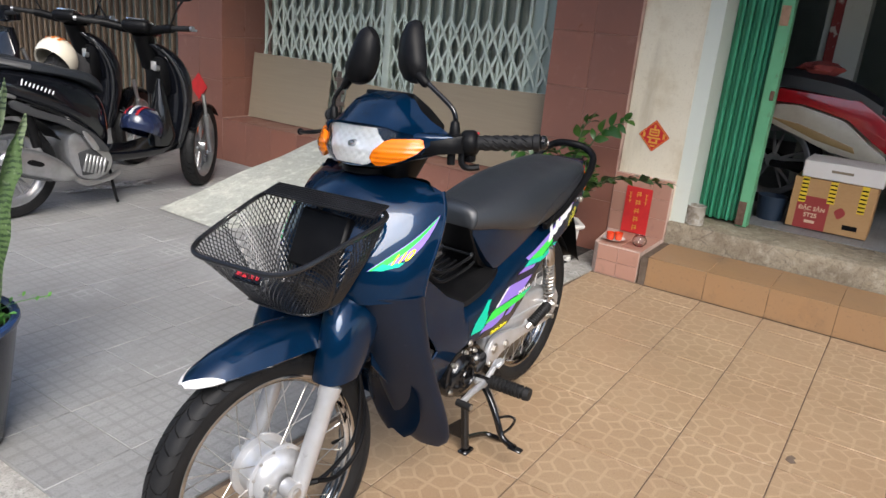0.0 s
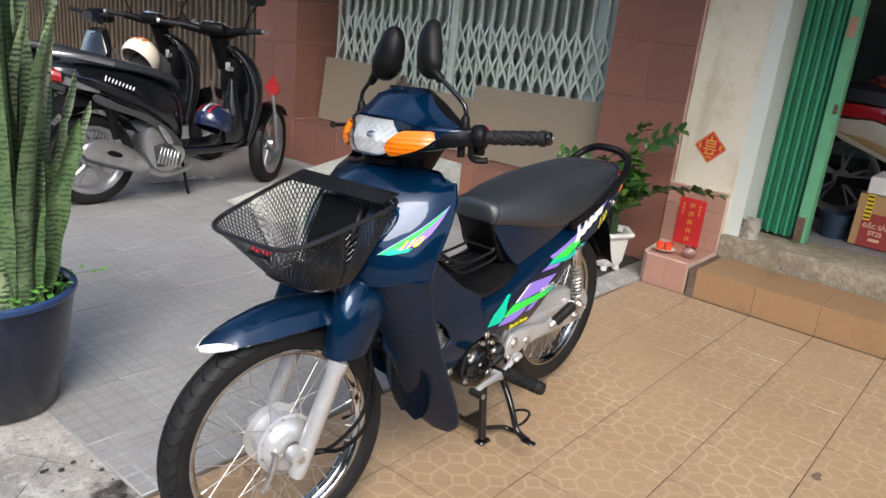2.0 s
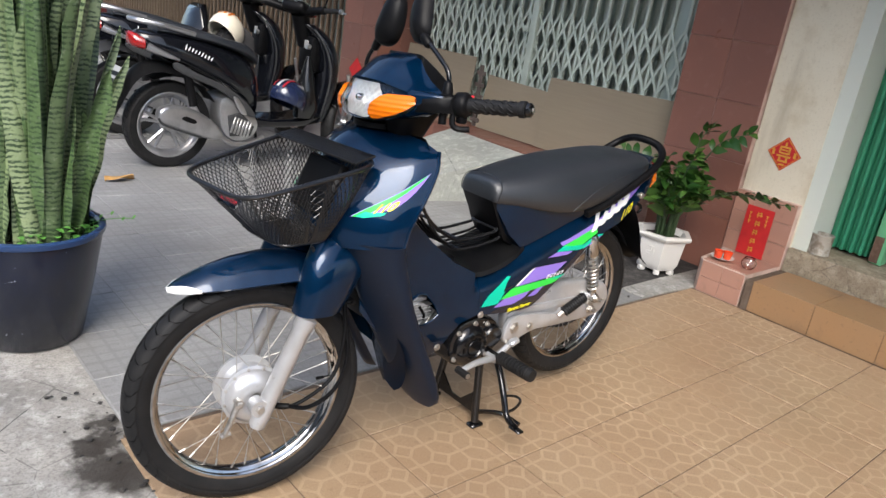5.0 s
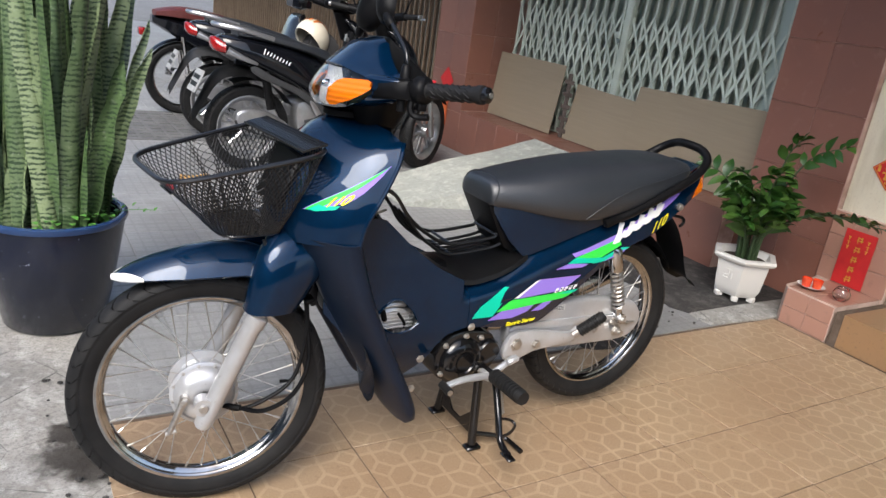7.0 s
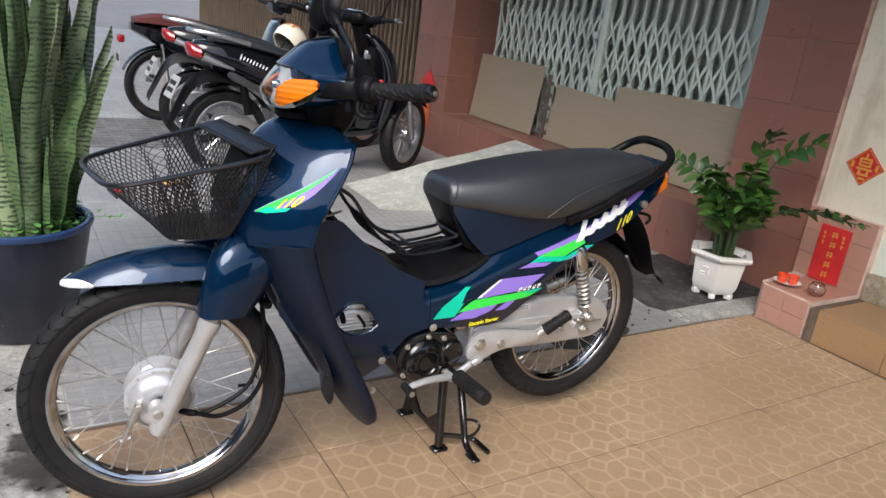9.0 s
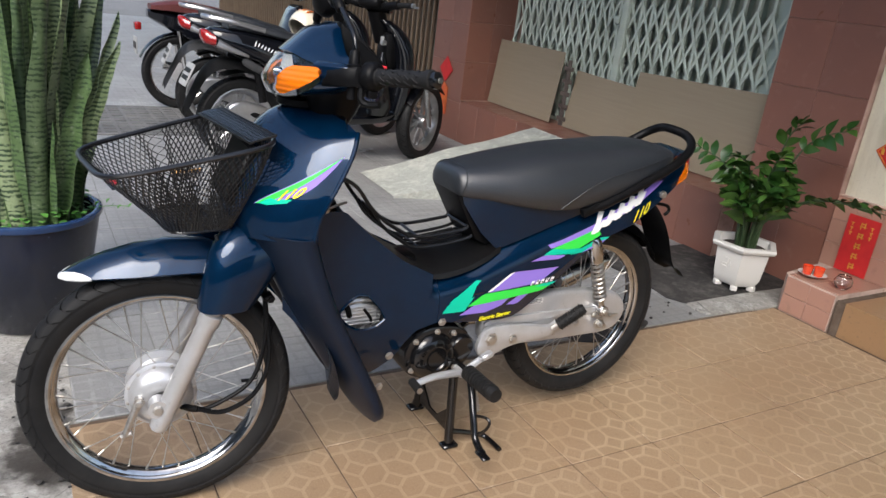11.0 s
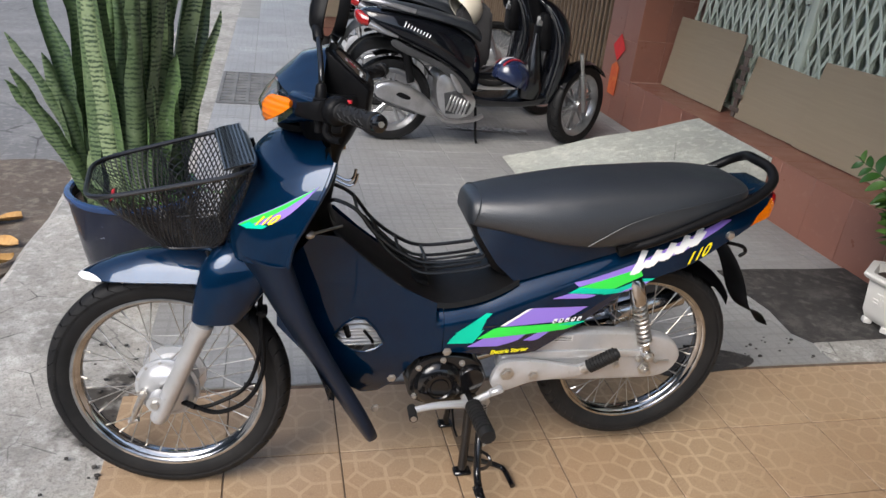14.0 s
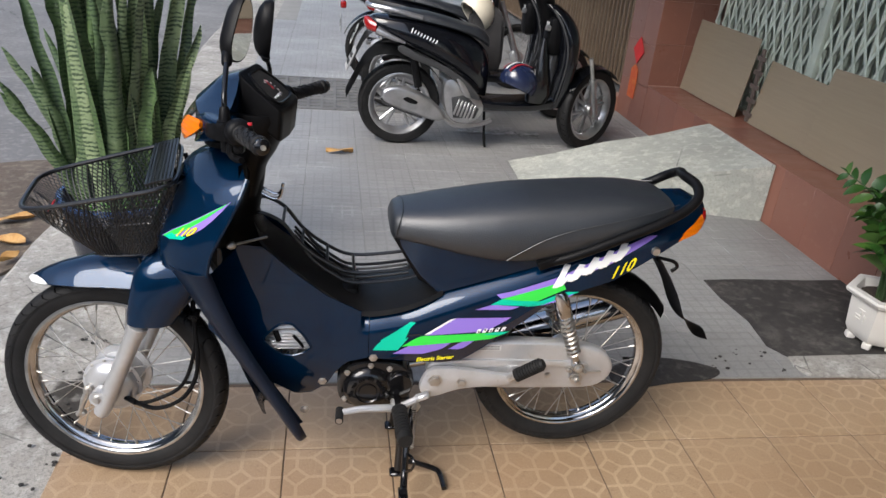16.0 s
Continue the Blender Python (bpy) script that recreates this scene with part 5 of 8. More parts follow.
for z, xa, xb, w in ((0.800, -0.100, -0.048, 0.040), (0.860, -0.105, -0.034, 0.046), (0.875, -0.108, -0.028, 0.054), (0.900, -0.115, -0.012, 0.066), (0.930, -0.125, 0.002, 0.080), (0.955, -0.120, 0.013, 0.094), (0.985, -0.100, 0.022, 0.100), (1.000, -0.085, 0.020, 0.098)):
    cx, hx = (xa + xb) / 2, (xb - xa) / 2
    rows.append([(cx + hx * math.copysign(abs(math.cos(a)) ** 0.6, math.cos(a)), CY + w * math.copysign(abs(math.sin(a)) ** 0.75, math.sin(a)), z) for a in np.linspace(0, 2 * math.pi, 24, endpoint=False)])
part("lower_cover", loft(rows), M_BLACK, cowl, "black handlebar lower cover")
POD = [(-0.070, 0.070), (-0.066, 0.082), (-0.030, 0.094), (0.022, 0.092), (0.027, 0.076), (0.030, 0.0)]
half_ = [(u, CY - w) for u, w in POD] + [(u, CY + w) for u, w in POD[-2::-1]]


def pod_z(x):
    return 1.084 + (x + 0.070) * (-0.80)


b = bmesh.new()
for x, y in half_:
    b.verts.new((x, y, pod_z(x) + 0.003))
for x, y in half_:
    b.verts.new((x * 0.9 - 0.004, CY + (y - CY) * 0.94, min(pod_z(x) - 0.055, 1.0) - 0.01))
b.verts.ensure_lookup_table()
n = len(half_)
b.faces.new([b.verts[i] for i in range(n)])
b.faces.new([b.verts[n + i] for i in range(n)][::-1])
for i in range(n):
    b.faces.new((b.verts[i], b.verts[(i + 1) % n], b.verts[n + (i + 1) % n], b.verts[n + i]))
bmesh.ops.recalc_face_normals(b, faces=b.faces)
bmesh.ops.bevel(b, geom=b.edges[:], offset=0.006, segments=2, affect="EDGES", profile=0.5)
dash = part("dash", b, M_BLACK, cowl, "black instrument pod")
m = pose(-0.020, CY, pod_z(-0.020) + 0.0040, 0, math.degrees(math.atan(0.80)), 0)
M_DIAL = Mat("dial_face", (0.012, 0.012, 0.014), 0.08, 0.0, 0.6)
M_DIAL.mottle(40, (0.03, 0.03, 0.03), 0.5, kind="Object")
dial_line = curve2([(-0.040, -0.050), (-0.044, 0.0), (-0.040, 0.050), (0.002, 0.074), (0.038, 0.066), (0.044, 0.0), (0.038, -0.066), (0.002, -0.074)], 5)
part("dial", prism(dial_line, -0.002, 0.0012, plane="XY", m=m), M_DIAL, dash, "dark instrument window")
part("dial_rim", tube([m @ Vector((u, v, 0.001)) for u, v in dial_line], 0.0032, 6, closed=True), M_BLACK, dash)
b = bmesh.new()
for k in range(9):
    a = radians(-120 + k * 30)
    box(-0.0010, 0.0010, 0.018, 0.025, 0.0013, 0.0019, bm=b, m=m @ Matrix.Translation((0.006, 0.0, 0)) @ pose(0, 0, 0, 0, 0, math.degrees(a)))
for k in range(4):
    box(0.024, 0.029, -0.050 + 0.010 * k, -0.045 + 0.010 * k, 0.0013, 0.0019, bm=b, m=m)
part("dial_marks", b, M_DECALWHITE, dash)
b = box(-0.0012, 0.0012, -0.004, 0.024, 0.0014, 0.0024, m=m @ Matrix.Translation((0.006, 0.0, 0)) @ pose(0, 0, 0, 0, 0, 80))
part("needle", b, M_WORN_RED, dash)

# handlebar ends: housings, grips, levers, mirrors
for s in (-1, 1):
    def P(x, y, z):
        return Vector((x, CY + s * y, z))

    def sect(x, y, z, hx, hz):
        return [P(x + hx * c, y, z + hz * q) for c, q in ((-0.85, -1), (0.85, -1), (1, -0.7), (1, 0.6), (0.75, 1), (-0.75, 1), (-1, 0.6), (-1, -0.7))]
    b = loft([sect(-0.084, 0.150, 0.980, 0.036, 0.018), sect(-0.076, 0.172, 0.983, 0.034, 0.018), sect(-0.060, 0.198, 0.986, 0.030, 0.018), sect(-0.044, 0.216, 0.988, 0.024, 0.018)])
    part("bar_housing", b, M_BLACK, cowl, smooth=50)
    b = loft([sect(-0.092, 0.140, 0.990, 0.041, 0.020), sect(-0.082, 0.162, 0.992, 0.036, 0.0165), sect(-0.070, 0.184, 0.995, 0.029, 0.012), sect(-0.060, 0.203, 0.998, 0.021, 0.0075)])
    bmesh.ops.bevel(b, geom=[e for e in b.edges if e.calc_length() > 0.012], offset=0.003, segments=2, affect="EDGES", profile=0.5)
    part("cowl_wing", b, M_BLUE, cowl, smooth=50)
    ga, gb = P(-0.026, 0.222, 0.990), P(0.042, 0.340, 0.999)
    d = (gb - ga).normalized()
    switch = tube([ga - d * 0.030, ga - d * 0.022, ga - d * 0.004, ga + d * 0.002, ga + d * 0.006], [0.022, 0.028, 0.028, 0.024, 0.018], 20)
    sw = part("switch_housing", switch, M_BLACK, cowl)
    b = box(-0.010, 0.010, -0.012, 0.010, -0.040, -0.016, 0.005, 2, m=Matrix.Translation(ga - d * 0.012))
    part("switch_foot", b, M_BLACK, cowl)
    b = tube([ga, ga + d * 0.004, ga + d * 0.008, gb - d * 0.016, gb - d * 0.014, gb - d * 0.002, gb], [0.020, 0.020, 0.0152, 0.0148, 0.0180, 0.0180, 0.0155], 18)
    grip = part("grip", b, M_RUBBER, cowl, "black rubber handlebar grip with slanted grooves")
    rib = bmesh.new()
    side = d.orthogonal().normalized()
    up = d.cross(side)
    for k in range(5):
        for h in range(8):
            a0 = h * math.pi / 4 + 0.4 * k
            q = []
            for t in np.linspace(0, 0.55, 4):
                a = a0 + t
                q.append(ga + d * (0.018 + 0.020 * k + 0.022 * t) + (side * math.cos(a) + up * math.sin(a)) * 0.0150)
            tube(q, 0.0019, 5, bm=rib)
    part("grip_ribs", rib, M_RUBBER, grip)
    b = tube([gb - d * 0.001, gb + d * 0.003, gb + d * 0.010, gb + d * 0.014], [0.012, 0.0155, 0.0150, 0.010], 16)
    part("bar_end", b, M_GLOSS, grip)
    b = tube([gb + d * 0.0135, gb + d * 0.0165], 0.0052, 10)
    part("bar_end_screw", b, M_STEEL, grip)
    if s > 0:
        lever = tube([P(-0.062, 0.205, 0.980), P(-0.092, 0.232, 0.972), P(-0.090, 0.28, 0.966), P(-0.062, 0.335, 0.960)], 0.0050, 8, 4)
        bmesh.ops.create_icosphere(lever, subdivisions=2, radius=0.009, matrix=Matrix.Translation(P(-0.060, 0.338, 0.960)))
        part("brake_lever", lever, M_BLACK, cowl)
    else:
        b = tube([P(-0.050, 0.205, 0.975), P(-0.052, 0.208, 0.948), P(-0.040, 0.215, 0.938), P(-0.022, 0.232, 0.940)], 0.007, 8, 3)
        tube([P(-0.066, 0.190, 0.970), P(-0.066, 0.190, 0.944)], 0.009, 10, bm=b)
        part("choke_lever", b, M_BLACK, cowl)
        b = box(-0.005, 0.005, -0.005, 0.005, -0.003, 0.003, 0.0015, m=Matrix.Translation(ga - d * 0.012 + Vector((0.021, 0, 0.019))))
        part("switch_button", b, M_WORN_RED, sw)
    # mirror
    base, piv = (P(-0.064, 0.196, 1.004), P(-0.082, 0.104, 1.124)) if s < 0 else (P(-0.066, 0.196, 1.004), P(-0.066, 0.138, 1.104))
    b = tube([base - Vector((0, 0, 0.008)), base + Vector((0, 0, 0.004)), base + Vector((0, 0, 0.006)), base + Vector((0, 0, 0.028)), base + Vector((0, 0, 0.032))], [0.0150, 0.0150, 0.0120, 0.0095, 0.006], 14)
    stem = part("mirror_stem", b, M_BLACK, bike)
    bend = base + Vector((0, 0, 0.040))
    tube_b = tube([base + Vector((0, 0, 0.024)), bend, bend + (piv - bend) * 0.12 + Vector((0, 0, 0.010)), bend.lerp(piv, 0.6) + Vector((0, 0, 0.006)), piv], 0.0055, 10, 5)
    part("mirror_arm", tube_b, M_GLOSS, stem)
    along = (piv - bend).normalized()
    part("mirror_joint", tube([piv - along * 0.030, piv - along * 0.026, piv + along * 0.004, piv + along * 0.010], [0.008, 0.0105, 0.0115, 0.007], 12), M_BLACK, stem)
    # head: a teardrop shell, glass towards the rider, hung by its lower outer corner
    c = piv + Vector((0.010, -s * 0.030, 0.040 if s < 0 else 0.046))
    outl = curve2([(0.040, -0.040), (0.030, -0.056), (-0.006, -0.058), (-0.034, -0.040), (-0.046, 0.004), (-0.036, 0.052), (-0.012, 0.074), (0.012, 0.066), (0.030, 0.026), (0.042, -0.018)], 3)
    turn = Matrix.Translation(c) @ pose(0, 0, 0, 0, 6, s * 14) @ pose(0, 0, 0, s * 6, 0, 0)
    shell = []
    for k, (sc, dx) in enumerate(((0.985, 0.014), (1.0, 0.010), (1.0, 0.004), (0.93, -0.008), (0.72, -0.018), (0.40, -0.024), (0.10, -0.026))):
        shell.append([turn @ Vector((dx, s * u * sc * 0.92, v * sc)) for u, v in outl])
    head = part("mirror_head", loft(shell), M_BLACK, stem, "black mirror shell", smooth=30)
    g = bmesh.new()
    g.faces.new([g.verts.new(turn @ Vector((0.0150, s * u * 0.84, v * 0.93))) for u, v in outl])
    part("mirror_glass", g, M_MIRROR, head)

# the whole head stands turned to the right about the raked steering axis
HEAD_AT = Vector((-0.066, CY, 1.0))
turned = Matrix.Translation(HEAD_AT + Vector((0, -0.020, 0))) @ Matrix.Rotation(radians(-9.5), 4, rake) @ Matrix.Translation(-HEAD_AT)
for ob in bike.children:
    if ob.name.split(".")[0] in ("handlebar_cowl", "mirror_stem"):
        ob.matrix_local = turned @ ob.matrix_local


# ---- basket ----
M_WIRE = Mat("black_coated_wire", (0.006, 0.006, 0.007), 0.30, 0.0, 0.15)
M_WIRE.mottle(40, (0.015, 0.015, 0.015), 0.5, kind="Object")


def basket_point(a, b, z):
    """Basket coordinates: a towards the rider, b to the right; the basket stands a little askew."""
    return Vector((-0.384 + 0.992 * a - 0.13 * b, -0.038 + 0.13 * a + 0.992 * b, z))


def basket_at(f, h):
    """f: once round from the rear middle; h: 0 at the floor to 1 at the rim."""
    c, s = math.cos(2 * math.pi * f), math.sin(2 * math.pi * f)
    e = 0.36 + 0.12 * (1 - h)
    a = 0.034 * (1 - h) + (0.066 + 0.094 * h) * math.copysign(abs(c) ** e, c)
    half = (0.082 + 0.060 * h) + (0.008 + 0.006 * h) * a / 0.1
    b = half * math.copysign(abs(s) ** e, s)
    bulge = 0.010 * math.sin(math.pi * h)
    zb, zt = 0.668 + 0.03 * a, 0.826 + 0.21 * a
    return basket_point(a + bulge * c * 0.5, b + bulge * s * 0.6, zb + (zt - zb) * h)


N = 400
arc = [basket_at(i / N, 0.6) for i in range(N + 1)]
run = [0.0]
for p, q in zip(arc, arc[1:]):
    run.append(run[-1] + (q - p).length)


def basket(u, h):
    """The same by even length round the basket."""
    return basket_at(float(np.interp((u % 1.0) * run[-1], run, np.linspace(0, 1, N + 1))), h)


bas = new("basket")
bas.parent = bike
tagged(bas, "black wire mesh basket")
part("basket_rim", tube([basket(i / 80, 1.0) for i in range(80)], 0.0052, 8, closed=True), M_WIRE, bas)
part("basket_foot", tube([basket(i / 60, 0.0) for i in range(60)], 0.0035, 6, closed=True), M_WIRE, bas)
strands = bmesh.new()
K, ROWS = 92, 9
for s in (-1, 1):
    for k in range(K):
        vs = []
        for i in range(2 * ROWS + 1):
            h = i / (2 * ROWS)
            u = (k + s * 0.5 * i) / K
            p = basket(u, h)
            d = (basket(u + 0.002, h) - p).normalized() * 0.00155
            nrm = Vector((p.x + 0.387, p.y, 0)).normalized() * (0.0012 * s)
            vs.append((strands.verts.new(p - d + nrm), strands.verts.new(p + nrm * 2.2), strands.verts.new(p + d + nrm)))
        for a, c in zip(vs, vs[1:]):
            strands.faces.new((a[0], a[1], c[1], c[0]))
            strands.faces.new((a[1], a[2], c[2], c[1]))
            strands.faces.new((a[2], a[0], c[0], c[2]))
tagged(part("basket_mesh", strands, M_WIRE, bas, smooth=0), "black diamond wire mesh", "", "", "stuff")
floor_b = bmesh.new()
for k in range(24):
    a = -0.028 + 0.0053 * k
    tube([basket_point(a, -0.074, 0.668 + 0.03 * a), basket_point(a, 0.074, 0.668 + 0.03 * a)], 0.0014, 4, bm=floor_b)
for k in range(24):
    b_ = -0.070 + 0.0061 * k
    tube([basket_point(-0.028, b_, 0.667), basket_point(0.096, b_, 0.671)], 0.0014, 4, bm=floor_b)
tagged(part("basket_floor", floor_b, M_WIRE, bas), "fine crossed floor wires of the basket", "", "", "stuff")
# dense flap along the rear rim
flap = bmesh.new()
for k in range(38):
    b_ = -0.139 + 0.0075 * k
    tube([basket_point(0.150, b_, 0.870), basket_point(0.112, b_, 0.862), basket_point(0.098, b_, 0.856)], 0.0028, 4, bm=flap)
for k in range(8):
    a = 0.150 - 0.0075 * k
    tube([basket_point(a, -0.142, 0.871 + (a - 0.150) * 0.25), basket_point(a, 0.142, 0.871 + (a - 0.150) * 0.25)], 0.0024, 4, bm=flap)
part("basket_flap", flap, M_WIRE, bas, "fine black mesh lip at the rear of the basket")
bz = pose(*basket_point(-0.116, -0.004, 0.757), 0, 46, 7.5)
badge = part("basket_badge", box(-0.003, 0.001, -0.034, 0.034, -0.011, 0.011, 0.002, 1, m=bz), M_GLOSS, bas, "small black badge with red bars")
for k in range(4):
    part("badge_bar", box(-0.0045, -0.002, -0.0055, 0.0055, -0.0042, 0.0042, m=bz @ Matrix.Translation((0, 0.022 - 0.0145 * k, 0.002))), M_WORN_RED, badge)
b = tube([(-0.225, CY - 0.055, 0.86), (-0.215, CY - 0.055, 0.80), (-0.245, CY - 0.055, 0.70)], 0.006, 6, 3)
tube([(-0.225, CY + 0.055, 0.86), (-0.215, CY + 0.055, 0.80), (-0.245, CY + 0.055, 0.70)], 0.006, 6, 3, bm=b)
box(-0.275, -0.235, CY - 0.07, CY + 0.07, 0.70, 0.83, 0.006, 1, b, Matrix.Translation((-0.25, 0, 0.765)) @ pose(0, 0, 0, 0, 22, 0) @ Matrix.Translation((0.255, 0, -0.765)) @ Matrix.Identity(4))
part("basket_bracket", b, M_BLACK, bas)
b = tube([(-0.315, CY - 0.085, 0.652), (-0.300, CY - 0.10, 0.60), (-0.300, CY - 0.115, 0.52)], 0.004, 6, 3)
part("basket_stay", b, M_WIRE, bas)


# ---- the motorbike: engine, drive, stand ----
EC = Vector((0.218, -0.10, 0.304))
b = lathe([(0, -0.046), (0.022, -0.046), (0.024, -0.042), (0.030, -0.042), (0.033, -0.046), (0.050, -0.043), (0.060, -0.034), (0.066, -0.018), (0.068, 0.0), (0.068, 0.06), (0, 0.06)], 44, EC, "Y")
engine = new("engine")
engine.parent = bike
part("engine_cover", b, M_GLOSS, engine, "glossy black round engine cover")
b = bmesh.new()
for k in range(26):
    a = radians(200 - k * 8.5)
    box(-0.0018, 0.0018, -0.0008, 0.0008, -0.004, 0.004, 0, m=Matrix.Translation((EC.x + 0.041 * math.cos(a), EC.y - 0.0465, EC.z + 0.041 * math.sin(a))) @ pose(0, 0, 0, 0, 90 - math.degrees(a), 0), bm=b) if k % 4 else None
part("cover_marks", b, M_BLACK, engine, "raised unreadable cast marks")
outl = curve2([(0.165, 0.365), (0.215, 0.383), (0.285, 0.376), (0.322, 0.350), (0.335, 0.30), (0.318, 0.262), (0.275, 0.245), (0.20, 0.240), (0.150, 0.265), (0.142, 0.318)], 5)
part("crankcase", prism(outl, CY - 0.112, CY + 0.112, 0.008), M_GLOSS, engine)
b = lathe([(0, -0.026), (0.030, -0.026), (0.036, -0.018), (0.038, 0.02)], 28, (0.300, -0.112, 0.318), "Y")
part("sprocket_cover", b, M_GLOSS, engine)
for x, z in ((0.165, 0.352), (0.272, 0.362), (0.286, 0.262), (0.160, 0.272), (0.224, 0.372)):
    part("engine_bolt", bolt((x, CY - 0.114, z), 0.0055, 0.008), M_STEEL, engine)

# cylinder, finned, lying forward
b = bmesh.new()
for k in range(7):
    x = 0.115 - k * 0.017
    z = 0.345 + k * 0.012
    box(-0.0025, 0.0025, -0.062, 0.062, -0.052, 0.052, 0.004, 1, b, Matrix.Translation((x, CY, z)) @ pose(0, 0, 0, 0, 35, 0))
box(-0.06, 0.06, -0.045, 0.045, -0.038, 0.038, 0.01, 1, b, Matrix.Translation((0.07, CY, 0.375)) @ pose(0, 0, 0, 0, 35, 0))
part("cylinder", b, M_ALU, engine, "finned aluminium cylinder")
b = box(-0.034, 0.034, -0.075, 0.075, -0.034, 0.034, 0.010, 2, m=Matrix.Translation((0.016, CY, 0.432)) @ pose(0, 0, 0, 0, 20, 0))
for k in range(4):
    box(-0.045, 0.045, -0.080, 0.080, -0.002, 0.002, 0.001, 1, b, Matrix.Translation((0.020, CY, 0.405 + 0.013 * k)) @ pose(0, 0, 0, 0, 8, 0))
part("cylinder_head", b, M_ALU, engine)
b = tube([(-0.01, -0.085, 0.445), (0.02, -0.088, 0.452), (0.05, -0.086, 0.440)], 0.011, 8, 3)
part("intake_pipe", b, M_ALU, engine)
b = tube([(-0.005, -0.098, 0.430), (-0.012, -0.098, 0.452), (-0.02, -0.08, 0.47)], 0.007, 8, 3)
part("engine_hose", b, M_BLACK, engine)
part("engine_hose", tube([(0.03, -0.098, 0.445), (0.05, -0.098, 0.418), (0.055, -0.09, 0.40)], 0.004, 6, 3), M_BLACK, engine)

# chain case and swing arm
outl = curve2([(0.400, 0.418), (0.55, 0.428), (0.70, 0.424), (0.825, 0.404), (0.876, 0.362), (0.878, 0.318), (0.832, 0.280), (0.70, 0.276), (0.55, 0.280), (0.42, 0.292), (0.375, 0.322), (0.375, 0.392)], 5)
case = part("chain_case", prism(outl, -0.104, -0.070, 0.010, 3), M_ALU, bike, "full silver painted chain case")
outl = curve2([(0.40, 0.374), (0.60, 0.374), (0.78, 0.366), (0.79, 0.350), (0.60, 0.352), (0.40, 0.350)], 4)
part("case_rib", prism(outl, -0.110, -0.102, 0.003), M_ALU, case)
b = box(0.498, 0.562, -0.1062, -0.1035, 0.402, 0.418, m=None)
part("case_sticker", b, M_WHITE, case, "small pale warning sticker")
b = bmesh.new()
for k in range(3):
    box(0.502, 0.558, -0.1068, -0.1060, 0.4045 + 0.0045 * k, 0.4060 + 0.0045 * k, bm=b)
part("sticker_bars", b, M_BLACK, case)
for p, r, h in (((0.700, -0.104, 0.322), 0.007, 0.006), ((0.62, -0.104, 0.300), 0.004, 0.004), ((0.755, -0.110, 0.345), 0.007, 0.010), ((0.790, -0.112, 0.352), 0.0045, 0.03)):
    part("case_bolt", bolt(p, r, h), M_STEEL, case)
# foot-rest hanger
outl = curve2([(0.352, 0.300), (0.372, 0.352), (0.420, 0.362), (0.50, 0.352), (0.585, 0.338), (0.612, 0.352), (0.622, 0.336), (0.600, 0.312), (0.555, 0.304), (0.46, 0.296), (0.385, 0.272)], 4)
hanger = part("footrest_hanger", prism(outl, -0.128, -0.112, 0.004), M_ALU, bike, "bare aluminium footrest hanger")
for x, z, r in ((0.392, 0.326, 0.013), (0.462, 0.318, 0.010), (0.372, 0.284, 0.008)):
    part("hanger_bolt", bolt((x, -0.128, z), r, 0.007), M_STEEL, hanger)
a, c = Vector((0.600, -0.140, 0.345)), Vector((0.662, -0.165, 0.402))
d = (c - a).normalized()
b = tube([a - d * 0.02, a], 0.010, 8)
part("footrest_hinge", b, M_STEEL, hanger)
pts, rad = [a], [0.012]
for k in range(10):
    q = a.lerp(c, (k + 0.6) / 10.8)
    pts += [q - d * 0.0026, q - d * 0.0016, q + d * 0.0016, q + d * 0.0026]
    rad += [0.0150, 0.0180, 0.0180, 0.0150]
b = tube(pts + [c], rad + [0.012], 14)
part("rear_footrest", b, M_RUBBER, hanger, "folded ribbed rubber passenger footrest")

# rear shocks
for s in (-1, 1):
    lo, hi = Vector((0.772, CY + s * 0.106, 0.362)), Vector((0.686, CY + s * 0.112, 0.590))
    d = (hi - lo).normalized()
    L = (hi - lo).length
    b = tube([lo - d * 0.016, lo + d * 0.018], 0.011, 12)
    tube([lo + Vector((0, -0.014, 0)), lo + Vector((0, 0.014, 0))], 0.015, 14, bm=b)
    tube([lo, lo + d * 0.05], 0.0105, 10, bm=b)
    shock = part("shock_absorber", b, M_CHROME, bike, "chrome rear shock absorber with open spring")
    part("shock_rod", tube([lo + d * 0.05, hi], 0.0075, 10), M_CHROME, shock)
    part("shock_shroud", tube([lo + d * (L * 0.68), lo + d * (L * 0.70), hi - d * 0.012, hi], [0.017, 0.0205, 0.0205, 0.014], 18), M_CHROME, shock)
    side = d.orthogonal().normalized()
    up = d.cross(side)
    pts = []
    for k in range(120):
        t = k / 119
        ang = t * 2 * math.pi * 9.5
        pts.append(lo + d * (0.035 + (L * 0.70 - 0.035) * t) + (side * math.cos(ang) + up * math.sin(ang)) * 0.0165)
    part("spring", tube(pts, 0.0036, 6), M_STEEL, shock)
    b = bolt((lo.x, lo.y + s * 0.014, lo.z), 0.009, 0.010, "Y", s)
    part("shock_nut", b, M_STEEL, shock)
# axle adjuster
b = tube([(0.778, CY - 0.125, 0.316), (0.778, CY + 0.125, 0.316)], 0.008, 10)
bolt((0.778, CY - 0.100, 0.316), 0.013, 0.012, bm=b)
tube([(0.785, -0.112, 0.336), (0.845, -0.112, 0.336)], 0.004, 6, bm=b)
part("rear_axle", b, M_STEEL, bike)
# right-hand swing arm and silencer
b = tube([(0.40, CY + 0.09, 0.33), (0.80, CY + 0.09, 0.318)], 0.016, 10)
part("swing_arm", b, M_GLOSS, bike)
